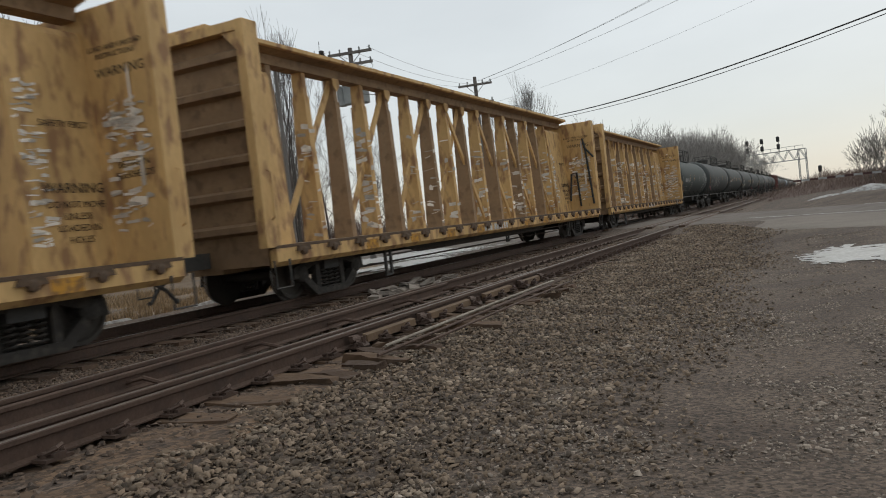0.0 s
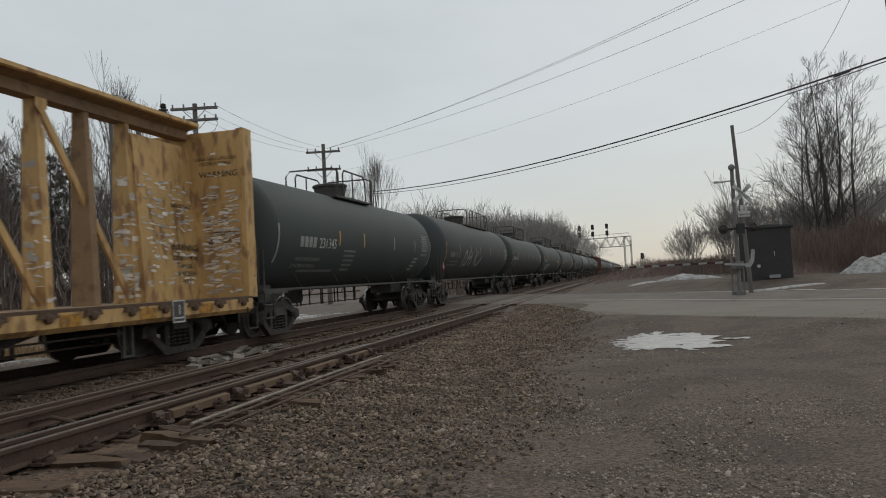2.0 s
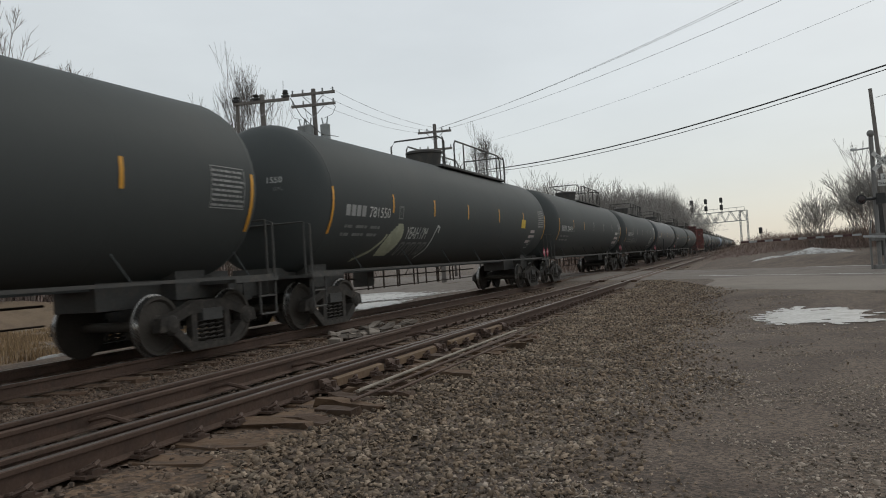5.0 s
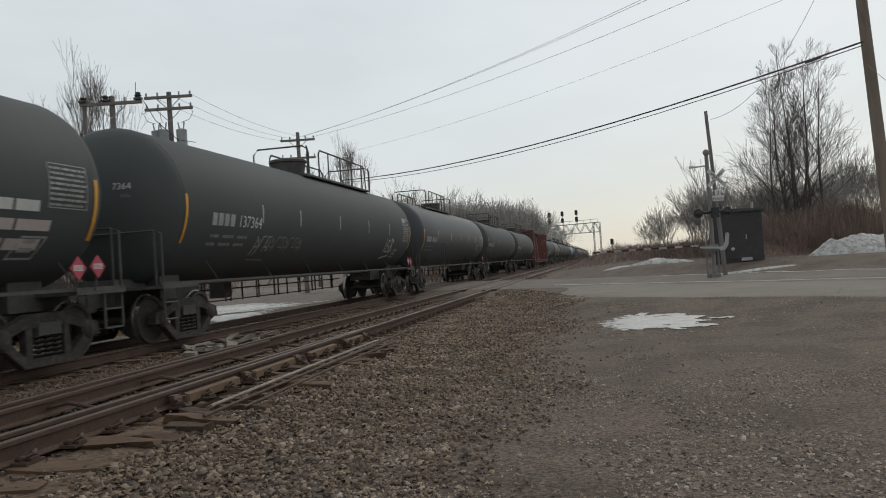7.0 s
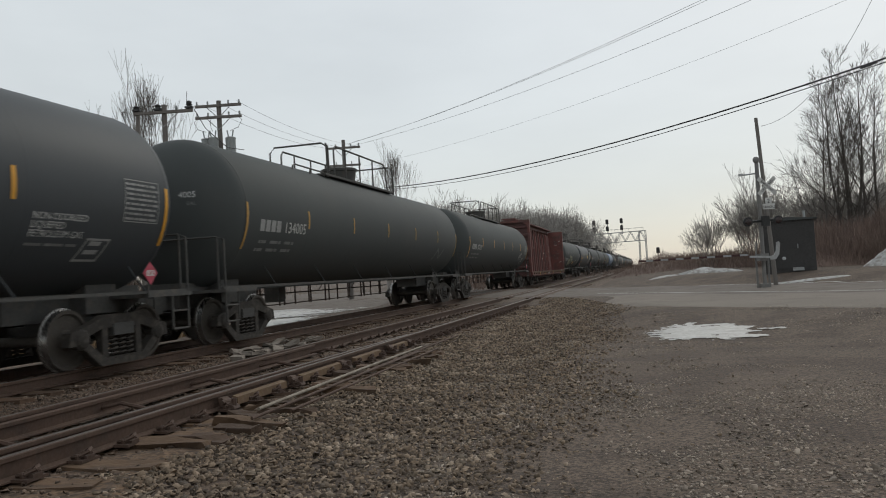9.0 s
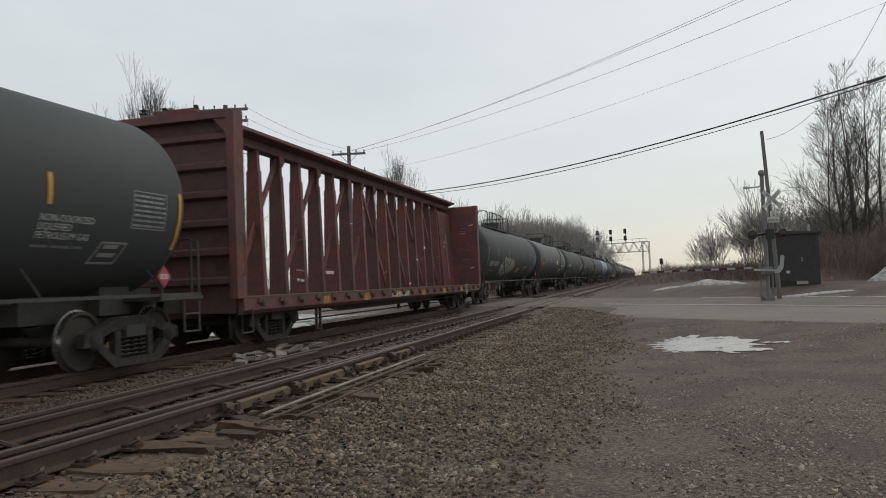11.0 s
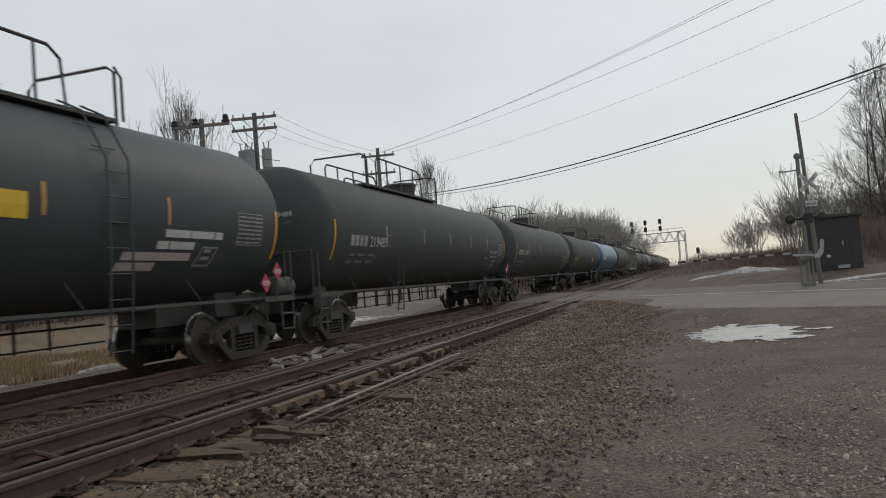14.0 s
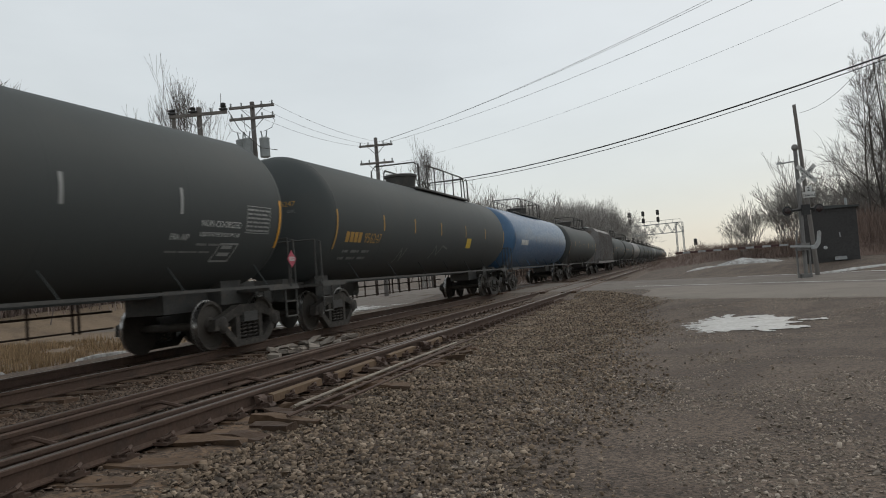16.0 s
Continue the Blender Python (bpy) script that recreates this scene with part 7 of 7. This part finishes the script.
bank("grass_bank", ((-28.5, -30), (-28.5, 20), (-30, 48)), 8.0, 1.15, "dry tan grass bank before the woods", "grass")
bank("roadside_bank", ((8.5, 48), (14, 48), (24, 48), (40, 46), (90, 34)), 7.0, 1.2, "brown overgrown bank along the road")
bank("gate_bank", ((0.5, 84), (4, 74), (9, 66), (14, 58)), 9.0, 1.2, "brown overgrown bank beyond the gate")
bank("far_bank", ((2.0, 125), (14, 126), (50, 124), (140, 100)), 14.0, 0.9, "distant brown bank across the view")
brush("roadside_brush", 80000, ((9.5, 47.5), (12, 47), (15, 46.5), (22, 46), (34, 46)), 1.6, 3.1, 41, "dense reddish-brown leafless brush along the road", M["brush"], 0.008)
brush("gate_brush", 40000, ((0.8, 82), (4, 72), (8, 64), (12, 57)), 2.2, 1.7, 42, "reddish-brown leafless brush beyond the crossing gate", M["brush"], 0.010)
brush("wood_edge_brush", 45000, ((-33, -10), (-33, 20), (-34, 60)), 2.2, 3.4, 43, "brown tangled undergrowth at the edge of the woods", M["brush"], 0.015)
brush("wood_thicket", 110000, ((-38, -14), (-37, 10), (-36, 36)), 3.0, 8.0, 47, "tall dense thicket of leafless saplings", M["thicket"], 0.032)
brush("far_bank_brush", 25000, ((2.5, 110), (12, 120), (40, 120), (90, 110)), 6.0, 1.3, 44, "distant brown brush on the bank", M["brush"], 0.03)
brush("lineside_brush", 9000, ((-14, 60), (-14.5, 110), (-14, 240)), 1.6, 3.5, 45, "bare brush along the far side of the line", M["brush"], 0.03)


# ---------------------------------------------------------------- poles and wires
def pole_thing(x, y, top, tilt, label, arms, cans=0, turn=0.0, r=0.15, name="utility_pole", z0=None, wood="polegrey"):
    base = ground_z(x, y) - 0.05 if z0 is None else z0
    t = thing(name, label, "utility pole", "utility poles", m=pose(x, y, base, tilt[0], tilt[1], turn))
    h = top - base
    bm = bmesh.new()
    tube(bm, [(0, 0, -0.3), (0, 0, h * 0.5), (0, 0, h)], r, 10, r * 0.72)
    part("shaft", bm, M[wood], t, smooth=True)
    for z, half in arms:
        bm = bmesh.new()
        box(bm, -half, half, -0.17, -0.05, z - base - 0.06, z - base + 0.06)
        part("crossarm", bm, M[wood], t)
        bm = bmesh.new()
        tube(bm, [(-half * 0.55, -0.1, z - base), (0, -0.12, z - base - 0.6)], 0.02, 5)
        tube(bm, [(half * 0.55, -0.1, z - base), (0, -0.12, z - base - 0.6)], 0.02, 5)
        part("brace", bm, M["galv"], t)
        for s in (-0.92, -0.45, 0.45, 0.92):
            bm = bmesh.new()
            lathe(bm, [(0.0, 0.02), (0.06, 0.05), (0.1, 0.035), (0.14, 0.05), (0.18, 0.02)], 8, 'Z', (half * s, -0.11, z - base + 0.06))
            part("insulator", bm, M["can"], t)
    for k in range(cans):
        a, depth = ((-0.58, -0.22), (0.56, -0.22), (-0.2, -0.4))[k]
        bm = bmesh.new()
        lathe(bm, [(0.0, 0.2), (0.04, 0.235), (0.86, 0.235), (0.9, 0.25), (0.94, 0.2), (0.98, 0.06)], 14, 'Z', (a, depth, h - 2.75))
        for s in (-0.09, 0.09):
            tube(bm, [(a + s, depth, h - 1.8), (a + s * 1.6, depth, h - 1.48)], 0.035, 6)
        part("transformer", bm, M["can"], t, "grey transformer can", smooth=True)
        bm = bmesh.new()
        tube(bm, [(a, depth, h - 1.5), (a * 1.7, -0.2, h - 1.35), (a * 2.0, -0.15, h - 1.0), (a * 1.6, -0.1, h - 0.75)], 0.012, 5)
        part("jumper_wire", bm, M["wire"], t)
    return t


POLE_A, POLE_B, POLE_C = (-18.9, 27.9), (-19.0, 32.4), (-17.6, 44.5)
pole_thing(*POLE_A, 9.0, (0, 0), "weathered wooden pole with one heavy crossarm and switchgear", ((8.68, 1.25),), turn=12)
gearpole = thing("line_switch", "dark pole-top switch units on the heavy crossarm", "switchgear", m=pose(*POLE_A, 8.68, 0, 0, 12))
for k, (sx, hh) in enumerate(((-1.12, 0.28), (-0.22, 0.3), (1.1, 0.36))):
    bm = bmesh.new()
    lathe(bm, [(0.06, 0.05), (0.1, 0.13), (0.2, 0.09), (0.26, 0.15), (0.27, 0.1), (hh, 0.12), (hh + 0.05, 0.03)], 8, 'Z', (sx, -0.11, 0))
    box(bm, sx - 0.16, sx + 0.16, -0.2, -0.02, 0.09, 0.17)
    part("switch_unit", bm, M["wire"], gearpole)
bm = bmesh.new()
tube(bm, [(1.0, -0.1, 0.3), (1.03, -0.1, 0.8)], 0.012, 5)
part("lightning_rod", bm, M["wire"], gearpole)
bm = bmesh.new()
tube(bm, [(1.3, -0.1, 0.05), (1.6, 0.3, -0.7), (2.2, 1.2, -1.4), (2.5, 2.6, -1.3)], 0.016, 5)
part("jumper_wire", bm, M["wire"], gearpole)
pole_thing(-20.0, 27.65, 9.0, (0, 0), "short weathered pole carrying one end of the heavy crossarm", (), r=0.11)
pole_thing(*POLE_B, 10.12, (0, 0), "weathered wooden pole with two crossarms and grey transformers", ((9.87, 1.1), (9.32, 1.1)), cans=3, turn=12)
pole_thing(*POLE_C, 10.0, (0, 0), "grey wooden pole with two crossarms", ((9.5, 1.05), (8.4, 1.05)), turn=12)
big = pole_thing(8.9, 26.0, 12.5, (0.3, -2.6), "tall leaning brown utility pole by the road", (), r=0.2, z0=0.3, wood="pole", turn=0)
pole_thing(4.75, 31.5, 6.6, (0, -2.6), "short dark wooden stub pole behind the crossing signal", (), r=0.09, z0=0.3)


def wire(name, a, b, sag, r, material, label, n=14, parent=None):
    bm = bmesh.new()
    a, b = Vector(a), Vector(b)
    tube(bm, [a.lerp(b, i / n) - Vector((0, 0, sag * 4 * (i / n) * (1 - i / n))) for i in range(n + 1)], r, 5)
    return single(name, bm, M[material], label, "wire", "overhead wires")


wire("overhead_cable", (8.3, 25.4, 7.2), (-17.5, 52, 7.75), 0.74, 0.03, "wire", "thick black cable sagging across the tracks")
wire("overhead_cable", (8.3, 25.45, 7.1), (-17.5, 52.1, 7.6), 0.80, 0.016, "wire", "thin cable lashed below the thick one")
for dz in (0.0, 0.14):
    wire("power_line", (-17.4 + dz, 44.6, 9.75), (8.05, 25.2, 11.35 + dz), 0.55, 0.008, "wirepale", "bare conductor crossing high over the tracks")
wire("power_line", (-16.7, 44.4, 9.6), (8.1, 25.2, 10.6), 0.55, 0.008, "wirepale", "bare conductor crossing high over the tracks")
wire("service_wire", (-16.9, 46, 8.5), (8.15, 25.2, 9.35), 0.6, 0.005, "wirepale", "thin service wire crossing the sky")
for k in range(3):
    wire("power_line", (-19.8 + 0.9 * k, 32.3, 10.0), (-18.5 + 0.9 * k, 44.5, 9.55), 0.35, 0.008, "wirepale", "thin conductor strung between the poles")
bm = bmesh.new()
tube(bm, [(7.36, 26.37, 7.08), (7.32, 26.41, 7.075), (7.02, 26.72, 7.04), (6.98, 26.76, 7.035)], 0.036, 8)
single("splice_case", bm, M["wire"], "black splice case hanging on the overhead cable", "cable splice")
for px, py, hh in ((3.3, 90.0, 1.0), (4.1, 88.0, 1.2)):
    bm = bmesh.new()
    tube(bm, [(px, py, ground_z(px, py) - 0.2), (px, py, ground_z(px, py) + hh)], 0.1, 8)
    single("marker_post", bm, M["white"], "short white marker post beside the line", "post", "marker posts")
bm = bmesh.new()
box(bm, 2.2, 3.1, 92.0, 92.6, 0.2, 1.7)
bmesh.ops.bevel(bm, geom=list(bm.edges), offset=0.04, segments=1, affect='EDGES')
single("relay_case", bm, M["galv"], "pale metal relay case beside the line", "cabinet")
wire("service_wire", (4.62, 31.45, 6.25), (8.6, 25.7, 11.9), 1.5, 0.008, "wirepale", "thin slack wire from the tall pole to the stub pole", n=24)
wire("guy_wire", (8.4, 25.5, 6.5), (13, 30, 5.0), 0.3, 0.008, "wirepale", "thin line running from the tall pole")


# ---------------------------------------------------------------- crossing signal, hut, signal bridge
def crossing_signal():
    x, y = 4.12, 29.7
    z = ground_z(x, y) - 0.02
    t = thing("crossing_signal", "silver level crossing signal with crossbuck, lamps and lowered gate", "crossing signal", m=pose(x, y, z, 0, 0, 10))
    h = 4.74 - z
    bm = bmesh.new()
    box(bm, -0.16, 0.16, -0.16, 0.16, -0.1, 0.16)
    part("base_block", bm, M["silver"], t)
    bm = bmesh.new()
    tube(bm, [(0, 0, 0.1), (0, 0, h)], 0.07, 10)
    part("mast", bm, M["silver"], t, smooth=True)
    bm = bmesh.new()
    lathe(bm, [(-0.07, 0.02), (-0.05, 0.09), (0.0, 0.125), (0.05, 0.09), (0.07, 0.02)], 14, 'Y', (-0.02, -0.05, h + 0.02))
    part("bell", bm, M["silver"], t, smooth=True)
    bm = bmesh.new()
    tube(bm, [(0, 0, h - 0.45), (-0.62, 0, h - 0.5)], 0.03, 6)
    box(bm, -0.66, -0.5, -0.04, 0.04, h - 0.52, h - 0.44)
    part("side_arm", bm, M["galv"], t)
    for s, word in ((1, "RAILROAD"), (-1, "CROSSING")):
        bm = bmesh.new()
        vs = box(bm, -0.42, 0.42, -0.13 - 0.01 * s, -0.11 - 0.01 * s, -0.075, 0.075)
        turned(bm, vs, pose(0.27, 0, h - 0.94, 0, 45 * s, 0))
        blade = part("crossbuck_blade", bm, M["white"], t, "white crossbuck board with black words")
        lt = lettering(word, 0.115, 0, 0, -0.04, M["signblack"], blade)
        lt.data.transform(pose(0.27, -0.135 - 0.01 * s, h - 0.94, 0, 45 * s, 0))
    bm = bmesh.new()
    box(bm, 0.08, 0.5, -0.12, -0.1, h - 1.78, h - 1.58)
    sign = part("track_count_sign", bm, M["white"], t, "white sign with the track count")
    for txt, sx, sz, size in (("2", 0.29, h - 1.55, 0.2), ("TRACKS", 0.29, h - 1.74, 0.115)):
        lettering(txt, size, sx, -0.125, sz, M["signblack"], sign)
    bm = bmesh.new()
    box(bm, 0.18, 0.4, -0.119, -0.1, h - 1.575, h - 1.37)
    part("digit_plate", bm, M["white"], t)
    bm = bmesh.new()
    tube(bm, [(-0.6, -0.05, h - 2.2), (0.6, -0.05, h - 2.16)], 0.045, 8)
    part("lamp_bar", bm, M["signblack"], t)
    bm = bmesh.new()
    box(bm, 0.0, 0.26, -0.2, 0.02, h - 2.38, h - 2.02)
    part("junction_box", bm, M["signblack"], t)
    for sx in (-0.5, 0.56):
        bm = bmesh.new()
        lathe(bm, [(-0.14, 0.165), (-0.1, 0.17), (-0.08, 0.12), (0.06, 0.1), (0.1, 0.03)], 16, 'Y', (sx, -0.08, h - 2.2))
        lamp = part("lamp_head", bm, M["signblack"], t, "black round lamp head with hood", smooth=True)
        bm = bmesh.new()
        lathe(bm, [(-0.165, 0.02), (-0.16, 0.08), (-0.145, 0.12)], 16, 'Y', (sx, -0.08, h - 2.2))
        part("lens", bm, M["lens"], lamp)
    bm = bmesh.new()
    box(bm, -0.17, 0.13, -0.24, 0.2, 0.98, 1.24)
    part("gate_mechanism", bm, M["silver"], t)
    bm = bmesh.new()
    plate(bm, [(0.15, 1.0), (0.34, 1.02), (0.46, 1.18), (0.52, 1.56), (0.48, 1.64), (0.4, 1.62), (0.36, 1.3), (0.28, 1.16), (0.15, 1.14)], -0.32, -0.26, 'XZ')
    plate(bm, [(-0.55, 1.12), (0.2, 1.06), (0.2, 1.14), (-0.55, 1.19)], -0.32, -0.26, 'XZ')
    part("counterweight_arm", bm, M["galv"], t, "pale counterweight arm of the gate")
    bm = bmesh.new()
    lathe(bm, [(-0.34, 0.02), (-0.33, 0.06), (-0.27, 0.06), (-0.26, 0.02)], 10, 'Y', (0.62, 0, 1.02))
    part("counterweight", bm, M["galv"], t)
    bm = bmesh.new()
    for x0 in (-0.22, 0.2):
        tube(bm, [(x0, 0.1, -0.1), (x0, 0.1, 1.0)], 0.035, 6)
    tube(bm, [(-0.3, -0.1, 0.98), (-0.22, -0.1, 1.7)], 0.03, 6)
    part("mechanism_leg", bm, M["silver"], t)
    for k in range(14):
        a, b = -0.5 - k * 0.29, -0.5 - (k + 1) * 0.29
        bm = bmesh.new()
        box(bm, b, a, -0.29, -0.26, 1.13, 1.2)
        turned(bm, bm.verts, pose(0, -0.2, 0.06, 0, 0, -30))
        part("gate_segment", bm, M["gatered"] if k % 2 else M["galv"], t)


crossing_signal()


def signal_hut():
    x, y = 6.32, 37.6
    z = ground_z(x, y) + 0.05
    t = thing("signal_hut", "dark green steel equipment hut beside the crossing", "hut", m=pose(x, y, z, 0, 0, -9))
    bm = bmesh.new()
    box(bm, -1.06, 1.06, -0.9, 0.9, -0.15, 2.2)
    part("wall", bm, M["hut"], t)
    bm = bmesh.new()
    plate(bm, [(-1.19, 2.2), (1.19, 2.2), (1.19, 2.26), (0, 2.34), (-1.19, 2.26)], -1.0, 1.0, 'XZ')
    part("roof", bm, M["hutroof"], t)
    bm = bmesh.new()
    box(bm, -0.45, 0.45, -0.93, -0.9, 0.08, 2.0)
    door = part("door", bm, M["hut"], t)
    bm = bmesh.new()
    tube(bm, [(0.36, -0.96, 0.95), (0.36, -0.96, 1.15)], 0.02, 6)
    part("handle", bm, M["galv"], door)
    bm = bmesh.new()
    tube(bm, [(0.7, -0.6, 2.25), (0.7, -0.6, 2.6)], 0.05, 8)
    part("vent", bm, M["galv"], t)
    bm = bmesh.new()
    box(bm, 0.1, 0.55, -1.25, -0.95, -0.02, 0.12)
    part("step", bm, M["galv"], t)


signal_hut()


def signal_bridge():
    y0 = 215.0
    z = ground_z(0.6, y0) - 0.5
    t = thing("signal_bridge", "silver lattice signal bridge over the tracks", "signal gantry", m=pose(-0.2, y0, z, 0, 0, -18))
    H, W = 9.9, 13.8
    for px in (-0.9, 0.9):
        bm = bmesh.new()
        for py in (-0.5, 0.5):
            tube(bm, [(px, py, -0.3), (px, py, H)], 0.09, 5)
        k = 0.0
        while k < H - 0.9:
            tube(bm, [(px, -0.5, k), (px, 0.5, k + 0.9)], 0.05, 4)
            tube(bm, [(px, 0.5, k), (px, -0.5, k + 0.9)], 0.05, 4)
            k += 0.9
        part("tower_side", bm, M["galv"], t)
    bm = bmesh.new()
    for py in (-0.5, 0.5):
        for pz in (H - 2.6, H):
            tube(bm, [(0.9, py, pz), (-W, py, pz)], 0.1, 5)
        k = 0.9
        up = True
        while k > -W + 1.4:
            tube(bm, [(k, py, H - 2.6 if up else H), (k - 1.4, py, H if up else H - 2.6)], 0.07, 4)
            k -= 1.4
            up = not up
    part("truss", bm, M["galv"], t)
    bm = bmesh.new()
    tube(bm, [(0.5, -0.5, H + 0.9), (-W, -0.5, H + 0.9)], 0.05, 4)
    k = 0.5
    while k > -W:
        tube(bm, [(k, -0.5, H), (k, -0.5, H + 0.9)], 0.04, 4)
        k -= 2.0
    part("handrail", bm, M["galv"], t)
    for sx in (-5.3, -9.4, -13.2):
        for sz in (H + 0.6, H + 2.5):
            bm = bmesh.new()
            lathe(bm, [(0, 0.3), (0.05, 0.42), (1.2, 0.42), (1.35, 0.2)], 10, 'Z', (sx, -0.9, sz))
            part("signal_head", bm, M["signblack"], t)
        bm = bmesh.new()
        tube(bm, [(sx, -0.5, H - 0.5), (sx, -0.5, H + 3.6)], 0.1, 6)
        part("signal_mast", bm, M["galv"], t)
    for px, py, hh in ((2.6, -60, 3.0),):
        zz = ground_z(px, y0 + py)
        q = thing("dwarf_signal", "small black signal on a post by the line", "signal", m=pose(px, y0 + py, zz))
        bm = bmesh.new()
        tube(bm, [(0, 0, -0.2), (0, 0, hh)], 0.08, 6)
        part("post", bm, M["galv"], q)
        bm = bmesh.new()
        lathe(bm, [(0, 0.2), (0.05, 0.32), (1.1, 0.32), (1.2, 0.1)], 10, 'Z', (0, -0.3, hh - 1.0))
        part("signal_head", bm, M["signblack"], q)


signal_bridge()


# ---------------------------------------------------------------- what moves
def motions():
    for car, u in CARS:
        walk(car, [(t, pose(TRAIN_TRACK, u - SPEED * t, RAIL_Z)) for t in (0.0, 4.0, 8.0, 12.0, 16.0)])
    step = 1.0 / FPS
    for w, u, at in WHEELSETS:
        first, last = max(0.0, (u - 55.0) / SPEED), min(16.0, (u + 14.0) / SPEED)
        if first >= 16.0 or last <= 0.0:
            continue
        k0, k1 = int(first * FPS), int(last * FPS)
        rows = [] if k0 == 0 else [(0.0, Matrix.Translation(at))]
        for k in range(k0, k1 + 1):
            rows.append((k * step, Matrix.Translation(at) @ Matrix.Rotation(-SPEED * (k - k0) * step / WHEEL_R, 4, 'X')))
        if k1 < 16 * FPS:
            rows.append((16.0, rows[-1][1]))
        walk(w, rows)


motions()
